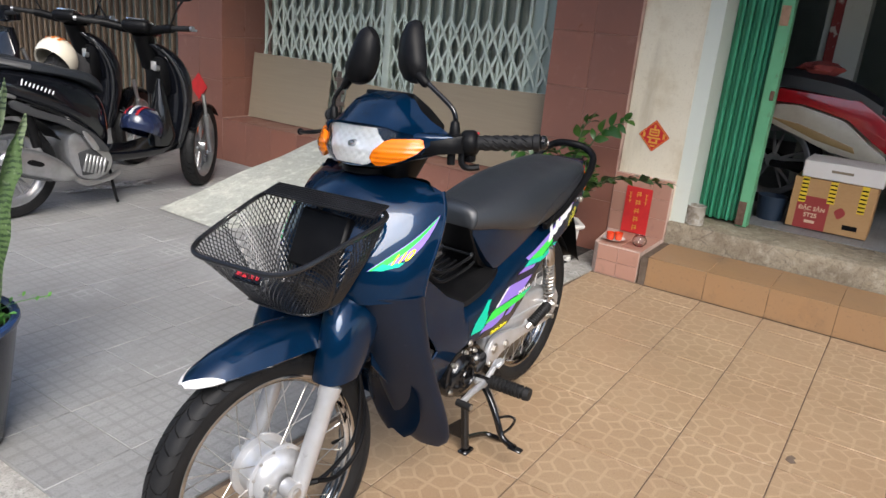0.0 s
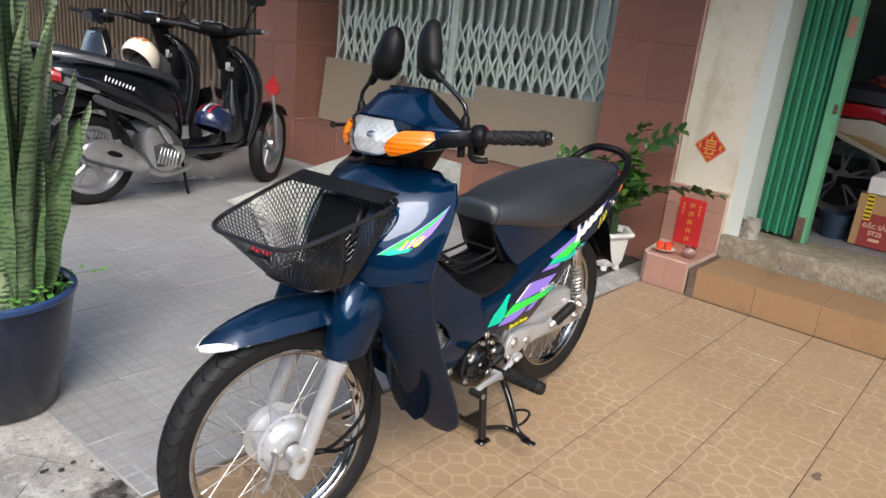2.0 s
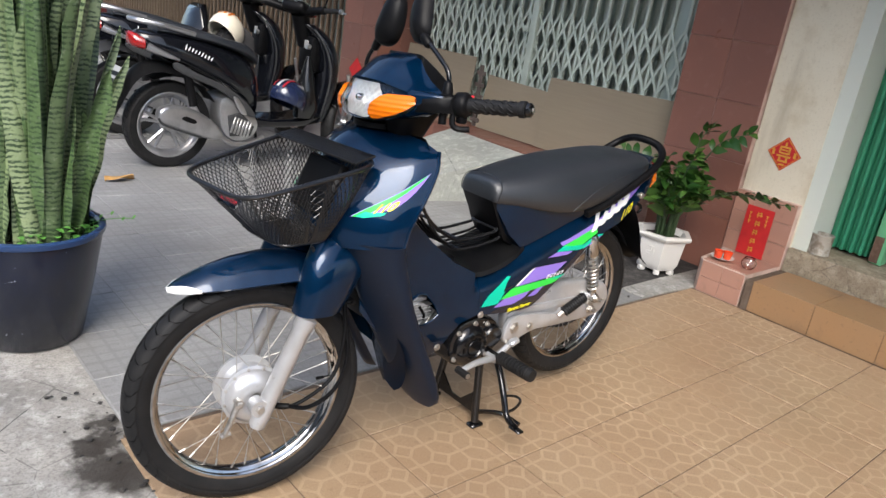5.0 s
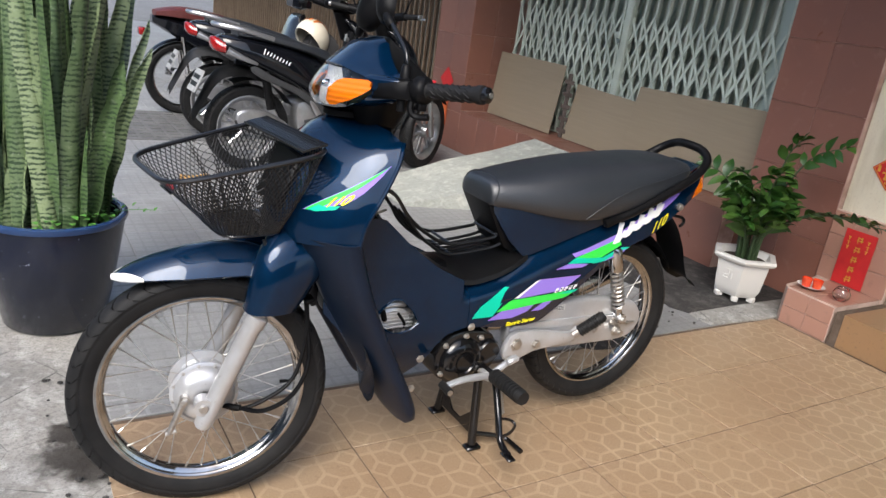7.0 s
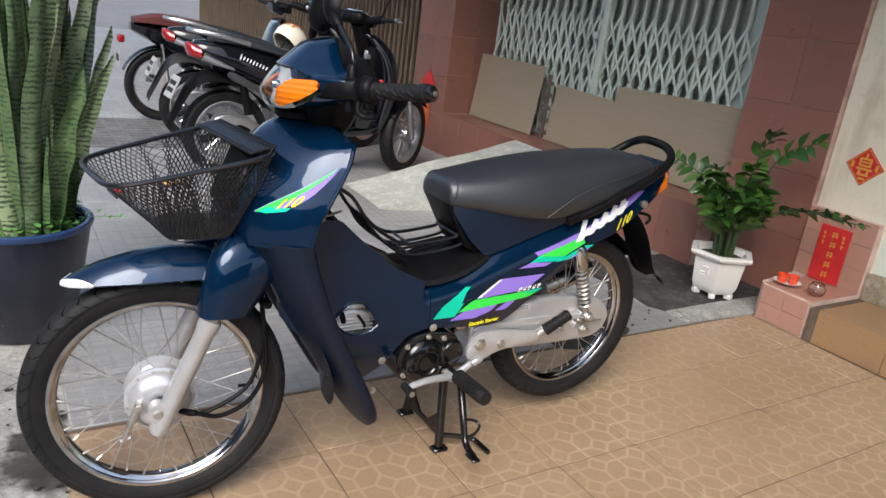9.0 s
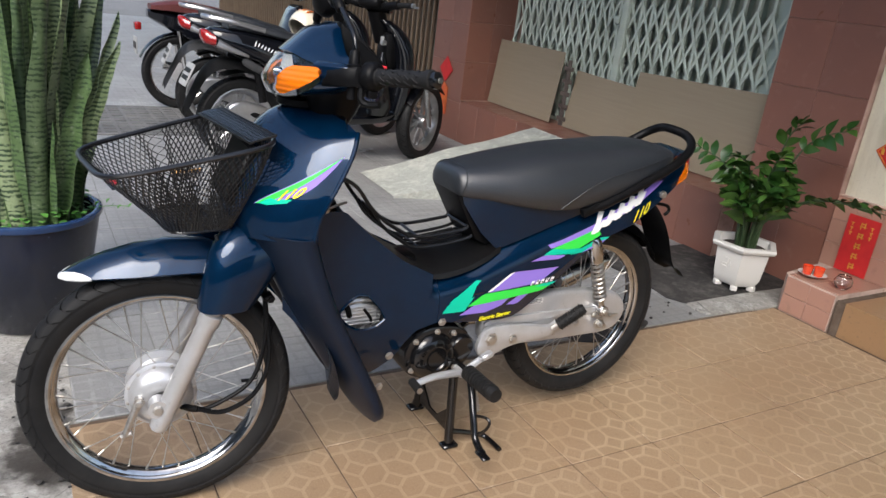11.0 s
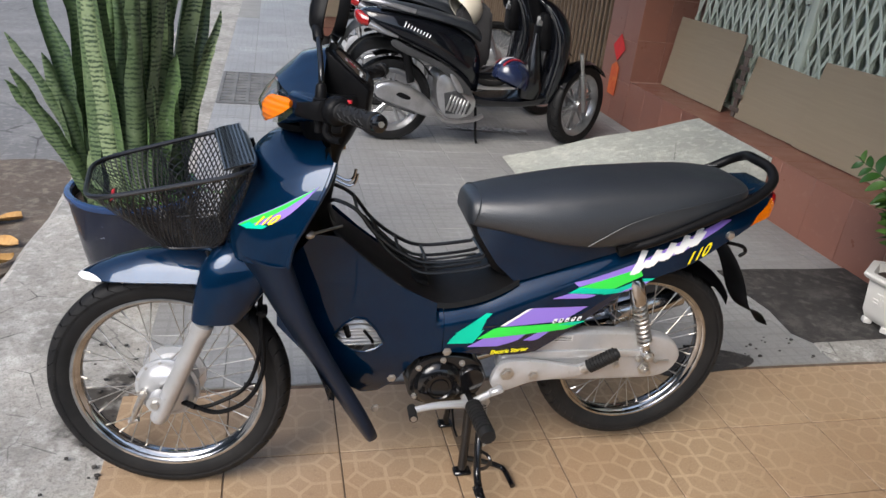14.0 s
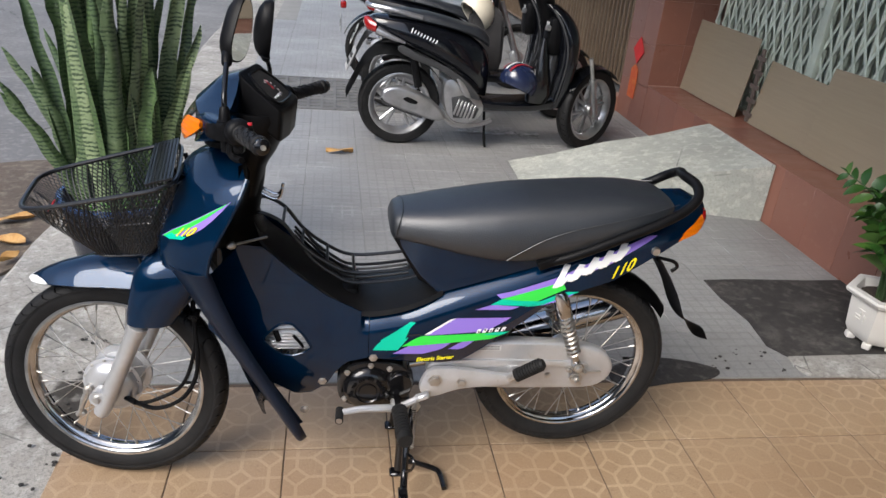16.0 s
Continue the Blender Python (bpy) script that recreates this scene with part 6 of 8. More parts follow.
b = tube([(0.10, CY + 0.06, 0.25), (0.20, CY + 0.10, 0.215), (0.40, CY + 0.13, 0.22), (0.50, CY + 0.15, 0.25)], 0.014, 10, 4)
tube([(0.48, CY + 0.15, 0.245), (0.54, CY + 0.155, 0.262), (1.00, CY + 0.165, 0.40), (1.01, CY + 0.165, 0.403)], [0.016, 0.038, 0.044, 0.03], 18, bm=b)
part("silencer", b, M_CHROME, bike, "chrome exhaust silencer")

# foot rests, pedal, centre stand and side stand
b = tube([(0.300, CY - 0.12, 0.262), (0.300, CY + 0.14, 0.262)], 0.010, 10)
part("footrest_bar", b, M_GLOSS, bike)
a, c = Vector((0.297, -0.175, 0.272)), Vector((0.303, -0.300, 0.272))
d = (c - a).normalized()
for s in (-1, 1):
    q0, q1 = (a, c) if s < 0 else (Vector((a.x, 2 * CY - a.y, a.z)), Vector((c.x, 2 * CY - c.y, c.z)))
    dd = (q1 - q0).normalized()
    pts, rad = [q0], [0.014]
    for k in range(9):
        q = q0.lerp(q1, (k + 0.5) / 11)
        pts += [q - dd * 0.0035, q - dd * 0.0025, q + dd * 0.0025, q + dd * 0.0035]
        rad += [0.0172, 0.0205, 0.0205, 0.0172]
    b = tube(pts + [q1 - dd * 0.02, q1 - dd * 0.016, q1], rad + [0.0165, 0.021, 0.018], 14)
    part("front_footrest", b, M_RUBBER, bike, "ribbed black rubber rider footrest")
    part("footrest_stem", tube([q0 - dd * 0.09, q0 + dd * 0.01], 0.009, 10), M_GLOSS, bike)
b = tube([(0.292, -0.158, 0.262), (0.25, -0.165, 0.268), (0.20, -0.170, 0.270), (0.152, -0.172, 0.262)], [0.011, 0.008], 8, 4)
tube([(0.292, -0.135, 0.262), (0.292, -0.165, 0.262)], 0.014, 10, bm=b)
tube([(0.292, -0.160, 0.262), (0.335, -0.158, 0.285), (0.372, -0.152, 0.302)], [0.010, 0.008], 8, 3, bm=b)
box(-0.018, 0.018, -0.010, 0.010, -0.008, 0.008, 0.004, 1, b, Matrix.Translation((0.355, -0.168, 0.305)) @ pose(0, 0, 0, 0, -20, 0))
pedal = part("gear_pedal", b, M_ALU, bike, "bare aluminium gear pedal")
part("pedal_rubber", tube([(0.148, -0.160, 0.262), (0.146, -0.205, 0.262)], 0.0105, 12), M_RUBBER, pedal)
part("pedal_tip", tube([(0.146, -0.2045, 0.262), (0.146, -0.207, 0.262)], 0.0075, 10), M_STEEL, pedal)

b = tube([(0.325, CY - 0.075, 0.225), (0.325, CY + 0.075, 0.225)], 0.012, 10)
stand = part("centre_stand", b, M_GLOSS, bike, "black steel centre stand")
for s in (-1, 1):
    b = tube([(0.322, CY + s * 0.066, 0.235), (0.316, CY + s * 0.092, 0.040), (0.314, CY + s * 0.098, 0.014)], 0.0125, 10)
    box(-0.022, 0.026, -0.016, 0.016, 0.0, 0.012, 0.004, 1, b, Matrix.Translation((0.312, CY + s * 0.100, 0.001)))
    part("stand_leg", b, M_GLOSS, stand)
b = prism([(CY - 0.10, 0.03), (CY - 0.088, 0.12), (CY - 0.02, 0.055), (CY + 0.02, 0.055), (CY + 0.088, 0.12), (CY + 0.10, 0.03), (CY + 0.09, 0.04), (CY - 0.09, 0.04)], 0.312, 0.318, plane="YZ")
part("stand_web", b, M_GLOSS, stand)
b = tube([(0.318, -0.105, 0.045), (0.36, -0.108, 0.035), (0.41, -0.115, 0.020), (0.428, -0.130, 0.014), (0.434, -0.186, 0.011)], 0.0075, 8, 4)
part("stand_tang", b, M_GLOSS, stand)
b = tube([(0.345, -0.115, 0.240), (0.330, -0.160, 0.205), (0.319, -0.200, 0.150), (0.316, -0.225, 0.102), (0.313, -0.255, 0.088), (0.311, -0.272, 0.087)], [0.0105, 0.0105, 0.010, 0.0095, 0.010, 0.011], 10, 3)
box(-0.012, 0.012, -0.022, 0.022, -0.004, 0.004, 0.003, 1, b, Matrix.Translation((0.310, -0.275, 0.084)))
sstand = part("side_stand", b, M_GLOSS, bike, "black side stand hanging clear of the floor")
part("stand_lug", tube([(0.319, -0.198, 0.150), (0.330, -0.232, 0.165), (0.336, -0.250, 0.158), (0.330, -0.240, 0.128), (0.316, -0.222, 0.108)], 0.0042, 6, 3), M_GLOSS, sstand)
lo, hi = Vector((0.334, -0.196, 0.160)), Vector((0.345, -0.128, 0.250))
d = (hi - lo).normalized()
side = d.orthogonal().normalized()
up = d.cross(side)
pts = [lo + d * ((hi - lo).length * k / 139) + (side * math.cos(k * 0.9) + up * math.sin(k * 0.9)) * 0.0052 for k in range(140)]
part("stand_spring", tube(pts, 0.0016, 5), M_STEEL, sstand)
part("stand_pivot", bolt((0.345, -0.120, 0.238), 0.011, 0.012), M_STEEL, sstand)

# bolts of the flank, helmet hook, cables
for p in ((0.103, y_body(0.103, 0.316) - 0.002, 0.316), (0.228, y_body(0.228, 0.402) - 0.002, 0.402), (0.060, -0.155, 0.262)):
    part("cover_bolt", bolt(p, 0.0075, 0.006), M_STEEL, bike)
for k, (p, r) in enumerate((([(-0.300, -0.115, 0.255), (-0.352, -0.118, 0.262), (-0.300, -0.126, 0.250), (-0.235, -0.130, 0.285), (-0.200, -0.118, 0.36), (-0.205, -0.092, 0.48), (-0.205, -0.07, 0.60), (-0.17, -0.06, 0.75)], 0.0055),
                            ([(-0.395, -0.080, 0.262), (-0.355, -0.105, 0.252), (-0.300, -0.118, 0.272), (-0.235, -0.120, 0.320), (-0.205, -0.105, 0.42), (-0.205, -0.085, 0.52), (-0.200, -0.06, 0.65)], 0.0050))):
    part("brake_cable" if k else "speed_cable", tube(p[1:] if k == 0 else p, r, 8, 5), M_BLACK, bike)
b = tube([(-0.40, -0.078, 0.258), (-0.352, -0.118, 0.262)], 0.007, 8)
part("cable_end", b, M_BLACK, bike)
b = box(-0.215, -0.190, -0.115, -0.075, 0.497, 0.509, 0.004)
bolt((-0.200, -0.115, 0.503), 0.006, 0.006, bm=b)
part("cable_clamp", b, M_BLACK, bike)
b = tube([(-0.112, -0.152, 0.711), (-0.106, -0.148, 0.711), (-0.098, -0.142, 0.711), (-0.094, -0.139, 0.711)], [0.004, 0.009, 0.009, 0.004], 12)
tube([(-0.098, -0.140, 0.711), (-0.030, -0.085, 0.706)], 0.0032, 8, bm=b)
part("rack_arm", b, M_STEEL, bike)
b = tube([(-0.060, CY - 0.02, 0.806), (-0.020, CY - 0.028, 0.786), (-0.002, CY - 0.028, 0.790), (0.004, CY - 0.028, 0.812)], 0.0035, 8, 3)
tube([(-0.060, CY + 0.012, 0.806), (-0.020, CY + 0.004, 0.786), (-0.002, CY + 0.004, 0.790), (0.004, CY + 0.004, 0.812)], 0.0035, 8, 3, bm=b)
part("bag_hook", b, M_CHROME, bike)

# wire rack over the tunnel
rack = new("luggage_rack")
rack.parent = bike
tagged(rack, "black wire carrier over the step-through")
for s in (-1, 1):
    w = 0.050
    b = tube([(-0.060, CY + s * 0.045, 0.752), (-0.042, CY + s * w, 0.758), (0.004, CY + s * w, 0.734), (0.050, CY + s * w, 0.676), (0.110, CY + s * w, 0.630), (0.176, CY + s * w, 0.604), (0.290, CY + s * w, 0.614), (0.312, CY + s * w, 0.622), (0.320, CY + s * w, 0.650), (0.330, CY + s * w, 0.652), (0.352, CY + s * w, 0.606)], 0.0046, 8, 4)
    part("rack_rail", b, M_WIRE, rack)
    b = tube([(0.052, CY + s * (w - 0.002), 0.672), (0.074, CY + s * w, 0.640), (0.118, CY + s * w, 0.604), (0.178, CY + s * w, 0.576), (0.300, CY + s * w, 0.588), (0.346, CY + s * w, 0.606)], 0.0042, 8, 4)
    part("rack_rail", b, M_WIRE, rack)
for y in (-0.024, 0.0, 0.024):
    part("rack_bar", tube([(0.030, CY + y, 0.692), (0.066, CY + y, 0.650), (0.120, CY + y, 0.604), (0.182, CY + y, 0.576), (0.315, CY + y, 0.592)], 0.0034, 6, 4), M_WIRE, rack)
for x, z in ((0.006, 0.732), (0.050, 0.676), (0.110, 0.630), (0.176, 0.604), (0.312, 0.622), (0.180, 0.576)):
    part("rack_cross", tube([(x, CY - 0.051, z), (x, CY + 0.051, z)], 0.0038, 6), M_WIRE, rack)
part("rack_hoop", tube([(0.352, CY - 0.050, 0.606), (0.352, CY + 0.050, 0.606)], 0.0048, 8), M_WIRE, rack)

# the front wheel stands turned a little to the right
turned = Matrix.Translation((-0.212, CY, 0)) @ pose(0, 0, 0, 0, 0, -4) @ Matrix.Translation((0.22, -CY, 0))
for ob in bike.children:
    if ob.name.split(".")[0] in ("front_wheel", "brake_plate", "axle_nut", "fork_leg", "front_mudguard"):
        ob.matrix_local = turned @ ob.matrix_local

# the front wheel, its fork and mudguard stand turned a little to the right
turned = Matrix.Translation(FW + Vector((0.005, -0.018, 0.0))) @ Matrix.Rotation(radians(-9.5), 4, rake) @ Matrix.Translation(-FW)
for ob in bike.children:
    if ob.name.split(".")[0] in ("front_wheel", "brake_plate", "axle_nut", "fork_leg", "front_mudguard"):
        ob.matrix_local = turned @ ob.matrix_local



# ---- things by the shop front ----
def card(name, y0, y1, z0, z1, lean, x, label, sag=0.0):
    b = bmesh.new()
    rows = []
    for i in range(9):
        y = y0 + (y1 - y0) * i / 8
        rows.append([Vector((x + lean * j / 4 + 0.010 * noise.noise((y * 3, j * 0.6, 2)), y, z0 + (z1 - z0 - sag * i / 8) * j / 4)) for j in range(5)])
    back = [[p + Vector((0.005, 0, 0)) for p in r] for r in rows]
    b = loft([r + q[::-1] for r, q in zip(rows, back)])
    return tagged(part(name, b, M_CARD), label, "cardboard", "sheets leaning on the shutter")


card("cardboard_sheet", 2.735, 3.57, 0.340, 0.845, 0.06, 2.745, "flat brown cardboard sheet leaning on the shutter", 0.0)
card("cardboard_sheet", 1.945, 2.60, 0.340, 0.715, 0.06, 2.768, "low brown cardboard sheet leaning on the shutter", -0.025)
card("cardboard_sheet", 0.905, 1.975, 0.340, 0.848, 0.06, 2.748, "wide brown cardboard sheet leaning on the shutter", 0.026)
lat = thing("slatted_board", "dark slatted board between two cardboard sheets", "board")
part("panel", box(2.772, 2.782, 2.615, 2.655, 0.340, 0.80, 0.002), M_BOARD_DARK, lat)
for k in range(5):
    part("slat", box(2.764, 2.771, 2.575, 2.675, 0.375 + k * 0.088, 0.405 + k * 0.088, 0.002), M_BOARD_DARK, lat)

# red diamond charm and red banner
def paper(name, outline, x, label, cat, marks):
    top = thing(name, label, cat)
    part("sheet", prism(outline, x - 0.003, x, plane="YZ"), M_RED, top)
    for k, q in enumerate(marks):
        part("gold_mark", prism(q, x - 0.0045, x - 0.0028, plane="YZ"), M_GOLD, top)
    return top


def bar(y, z, w, h):
    return [(y - w / 2, z - h / 2), (y + w / 2, z - h / 2), (y + w / 2, z + h / 2), (y - w / 2, z + h / 2)]


cy, cz, r = 0.205, 0.725, 0.088
marks = [bar(cy, cz + 0.034, 0.056, 0.009), bar(cy, cz + 0.050, 0.010, 0.020), bar(cy - 0.024, cz + 0.016, 0.009, 0.030), bar(cy + 0.024, cz + 0.016, 0.009, 0.030), bar(cy, cz + 0.019, 0.034, 0.008), bar(cy, cz + 0.003, 0.040, 0.008),
         bar(cy, cz - 0.012, 0.074, 0.009), bar(cy - 0.018, cz - 0.026, 0.010, 0.016), bar(cy + 0.018, cz - 0.026, 0.010, 0.016), bar(cy, cz - 0.038, 0.052, 0.010), bar(cy, cz - 0.056, 0.030, 0.009), bar(cy - 0.056, cz + 0.002, 0.013, 0.028), bar(cy + 0.056, cz + 0.002, 0.013, 0.028)]
rim = [[(cy + s * (r - 0.006), cz), (cy + s * (r - 0.010), cz), (cy, cz + t * (r - 0.010)), (cy, cz + t * (r - 0.006))] for s in (-1, 1) for t in (-1, 1)]
paper("paper_charm", [(cy - r, cz), (cy, cz - r), (cy + r, cz), (cy, cz + r)], 2.654, "red diamond paper charm with gold marks on the pillar", "paper charm", marks + rim)
marks = []
for k in range(5):
    z = 0.405 - k * 0.048
    marks += [bar(0.213, z, 0.024, 0.005), bar(0.213, z - 0.012, 0.030, 0.005), bar(0.205, z - 0.006, 0.005, 0.026), bar(0.222, z - 0.010, 0.005, 0.030)]
for k in range(3):
    marks += [bar(0.262, 0.400 - k * 0.022, 0.014, 0.004), bar(0.262, 0.392 - k * 0.022, 0.005, 0.012), bar(0.170, 0.400 - k * 0.022, 0.014, 0.004), bar(0.170, 0.392 - k * 0.022, 0.005, 0.012)]
paper("paper_banner", [(0.140, 0.170), (0.288, 0.170), (0.288, 0.435), (0.140, 0.435)], 2.604, "red paper banner with rows of gold marks on pink tiles", "banner", marks)
cy, cz, r = 3.86, 0.55, 0.105
paper("paper_charm", [(cy - r, cz), (cy, cz - r), (cy + r, cz), (cy, cz + r)], 2.488, "plain red paper diamond on the brown pilaster", "paper charm", [])
M_PENNANT = Mat("orange_red_paper", (0.48, 0.07, 0.02), 0.6)
M_PENNANT.mottle(30, (0.6, 0.2, 0.04), 0.6)
b = prism([(3.80, 0.18), (3.93, 0.18), (3.93, 0.40), (3.865, 0.44), (3.80, 0.40)], 2.484, 2.489, plane="YZ")
tagged(part("paper_pennant", b, M_PENNANT), "faded orange-red paper pennant on the brown pilaster", "pennant")

# candles on a dish, glass bowl, paint tin
M_CUP = Mat("red_candle_cup", (0.62, 0.05, 0.015), 0.25, 0.0, 0.3)
M_CUP.mottle(30, (0.75, 0.12, 0.03), 0.6)
M_DISH = Mat("white_glaze", (0.75, 0.74, 0.72), 0.2)
M_DISH.mottle(12, (0.6, 0.58, 0.55), 0.4)
b = lathe([(0, 0), (0.030, 0), (0.058, 0.012), (0.060, 0.014), (0.030, 0.004), (0, 0.004)], 28, (2.36, 0.235, 0.171))
tagged(part("dish", b, M_DISH), "white dish under two red candle cups", "dish")
for k, (x, y) in enumerate(((2.345, 0.252), (2.372, 0.215))):
    cup = thing("candle_cup", "red plastic candle cup on a white dish", "candle", "candle cups on the dish", at=(x, y, 0.176))
    part("cup", lathe([(0, 0), (0.018, 0), (0.023, 0.040), (0.0215, 0.040), (0.018, 0.006), (0, 0.006)], 20), M_CUP, cup)
    part("wax", lathe([(0, 0.030), (0.021, 0.030), (0.021, 0.026), (0, 0.026)], 20), M_CUP, cup)
M_GLASS = Mat("glass", (0.93, 0.96, 0.95), 0.02)
M_GLASS.b.inputs["Transmission Weight"].default_value = 1.0
b = lathe([(0, 0), (0.022, 0), (0.036, 0.016), (0.038, 0.034), (0.028, 0.052), (0.026, 0.056), (0.0245, 0.052), (0.035, 0.034), (0.033, 0.017), (0.020, 0.004), (0, 0.004)], 24, (2.365, 0.095, 0.171))
tagged(part("glass_bowl", b, M_GLASS), "small round clear glass bowl", "bowl")
M_TIN = Mat("smeared_paint_tin", (0.46, 0.43, 0.37), 0.5, 0.3)
M_TIN.mottle(22, (0.22, 0.18, 0.13), 0.8, 0.45, 0.6, detail=6).mottle(50, (0.7, 0.68, 0.62), 0.5, 0.6, 0.7)
tin = thing("paint_tin", "dirty open paint tin on the concrete step", "paint tin", at=(2.70, -0.085, 0.276))
part("can", lathe([(0, 0), (0.052, 0), (0.054, 0.004), (0.052, 0.008), (0.052, 0.098), (0.055, 0.102), (0.055, 0.106), (0.048, 0.106), (0.048, 0.020), (0, 0.020)], 28), M_TIN, tin)
part("paint", lathe([(0, 0.085), (0.0475, 0.085), (0.0475, 0.080), (0, 0.080)], 24), M_GLOSS, tin)

# green folding gate, pushed open, and its end post
gate = thing("folding_gate", "green folding steel gate pushed open, rusty at its foot", "gate")
for k in range(10):
    y = -0.033 - 0.0228 * k
    x = 2.90 + (0.018 if k % 2 else -0.006)
    part("leaf", box(x - 0.012, x + 0.030, y - 0.0105, y + 0.0095, 0.290, 2.7, 0.004), M_GREEN, gate)
for k in range(5):
    part("fold", box(2.932, 2.965, -0.255 + 0.047 * k, -0.231 + 0.047 * k, 0.30, 2.7, 0.002), M_GREEN, gate)
post = part("end_post", box(2.862, 2.935, -0.332, -0.268, 0.278, 2.7, 0.004), M_GREEN_PALE, gate, "paler green end post with chipped paint")
part("rust_plate", box(2.858, 2.863, -0.312, -0.270, 0.285, 0.42, 0.001), M_RUST, gate, "rusted bare plate")
part("latch", box(2.852, 2.863, -0.327, -0.307, 0.98, 1.03, 0.003), M_RUST, gate)
M_BRICKY = Mat("bare_patch", (0.42, 0.26, 0.17), 0.8)
M_BRICKY.mottle(30, (0.28, 0.17, 0.11), 0.7)
part("bare_patch", box(2.857, 2.863, -0.318, -0.274, 1.36, 1.46, 0.001), M_BRICKY, gate)

# cardboard box with a white box on it, inside the door
M_BOX = Mat("printed_carton", (0.42, 0.235, 0.095), 0.65)
M_BOX.mottle(4, (0.34, 0.185, 0.075), 0.5).mottle(50, (0.5, 0.3, 0.14), 0.3, stretch=(0.2, 1, 3))
M_MAROON = Mat("maroon_print", (0.30, 0.035, 0.03), 0.6)
M_TAPE = Mat("yellow_tape", (0.72, 0.50, 0.03), 0.35)
BX = 3.15
carton = thing("carton", "brown printed carton with yellow tape inside the doorway", "box")
part("body", box(BX, BX + 0.30, -0.905, -0.485, 0.282, 0.572, 0.004), M_BOX, carton)
part("print_panel", box(BX - 0.0012, BX, -0.690, -0.525, 0.284, 0.470), M_MAROON, carton, "maroon printed panel")
for k, (y, z1) in enumerate(((-0.545, 0.43), (-0.69, 0.445), (-0.845, 0.42))):
    t = part("tape", box(BX - 0.0022, BX - 0.0010, y - 0.018, y + 0.018, z1, 0.574), M_TAPE, carton, "yellow striped tape")
    for j in range(6):
        part("tape_mark", box(BX - 0.0030, BX - 0.0020, y - 0.016, y + 0.016, z1 + 0.010 + 0.023 * j, z1 + 0.018 + 0.023 * j), M_BLACK, t)
M_PRINT = Mat("pale_print", (0.66, 0.45, 0.30), 0.6)
words("ĐẶC SẢN", 0.032, M_PRINT, pose(BX - 0.0022, -0.605, 0.400, 90, 0, -90), carton, "print", label="pale printed lettering")
words("ST25", 0.034, M_PRINT, pose(BX - 0.0022, -0.605, 0.362, 90, 0, -90), carton, "print", label="pale printed lettering")
part("print_badge", box(BX - 0.0018, BX - 0.0012, -0.635, -0.580, 0.318, 0.334), M_PRINT, carton)
part("print_seal", prism(curve2([(-0.775, 0.41), (-0.75, 0.435), (-0.72, 0.41), (-0.73, 0.385), (-0.745, 0.37), (-0.765, 0.385)], 3), BX - 0.0016, BX - 0.0008, plane="YZ"), M_MAROON, carton)
part("print_bar", box(BX - 0.0016, BX - 0.0008, -0.850, -0.775, 0.318, 0.345), M_BLACK, carton)
M_WHITEBOX = Mat("white_board", (0.70, 0.66, 0.62), 0.6)
M_WHITEBOX.mottle(5, (0.58, 0.54, 0.50), 0.4)
wb = thing("white_box", "flat white cardboard box lying on a carton", "box")
part("body", box(BX - 0.01, BX + 0.30, -0.925, -0.515, 0.576, 0.672, 0.005), M_WHITEBOX, wb)
part("handle_slot", box(BX - 0.013, BX - 0.008, -0.77, -0.66, 0.620, 0.634, 0.002), M_CARD, wb)
b = box(3.12, 3.32, -1.75, -1.15, 0.276, 0.44, 0.03, 2)
tagged(part("bin", b, M_BLACK), "black plastic tub on the shop floor", "tub")
b = lathe([(0, 0), (0.07, 0), (0.085, 0.14), (0.08, 0.14), (0.066, 0.01), (0, 0.01)], 24, (3.25, -0.38, 0.277))
M_BUCKET = Mat("dark_blue_plastic", (0.02, 0.035, 0.06), 0.4)
tagged(part("bucket", b, M_BUCKET), "small dark blue bucket behind the gate", "bucket")

# red post with chipped paint by the far shutter, grey tiled foot
post = thing("door_post", "red door post with badly chipped paint and a pale strip", "post")
part("shaft", box(2.56, 2.62, 4.13, 4.19, 0.0, 2.9, 0.004), M_POST_RED, post)
part("strip", box(2.552, 2.560, 4.14, 4.175, 0.75, 1.6, 0.001), M_WHITE, post, "pale label strip")
b = box(2.44, 2.70, 4.12, 4.30, 0.0, 0.12, 0.008)
tagged(part("kerb_block", b, M_PINK), "low pink tiled block by the far door post", "tiled block")


# ---- plants ----
M_POT = Mat("dark_blue_glaze", (0.008, 0.010, 0.018), 0.24, 0.0, 0.25)
M_POT.mottle(3, (0.006, 0.010, 0.030), 0.8, 0.48, 0.70, detail=5)
M_POT.mottle(5, (0.035, 0.028, 0.022), 0.5, 0.55, 0.72, detail=6)
M_POT.mottle(60, (0.35, 0.37, 0.40), 0.6, 0.69, 0.73, detail=5)
M_POT_RIM = Mat("blue_glaze_rim", (0.016, 0.040, 0.11), 0.25, 0.0, 0.4)
M_POT_RIM.mottle(14, (0.02, 0.05, 0.14), 0.6)
M_EARTH = Mat("potting_soil", (0.035, 0.025, 0.018), 0.95)
M_EARTH.mottle(40, (0.08, 0.06, 0.045), 0.6).bump(M_EARTH.noise(60, 5), 0.8, 0.01)
PX, PY = -0.648, 1.010
pot = thing("plant_pot", "large dark blue glazed pot with a snake plant", "plant pot", at=(PX, PY, 0))
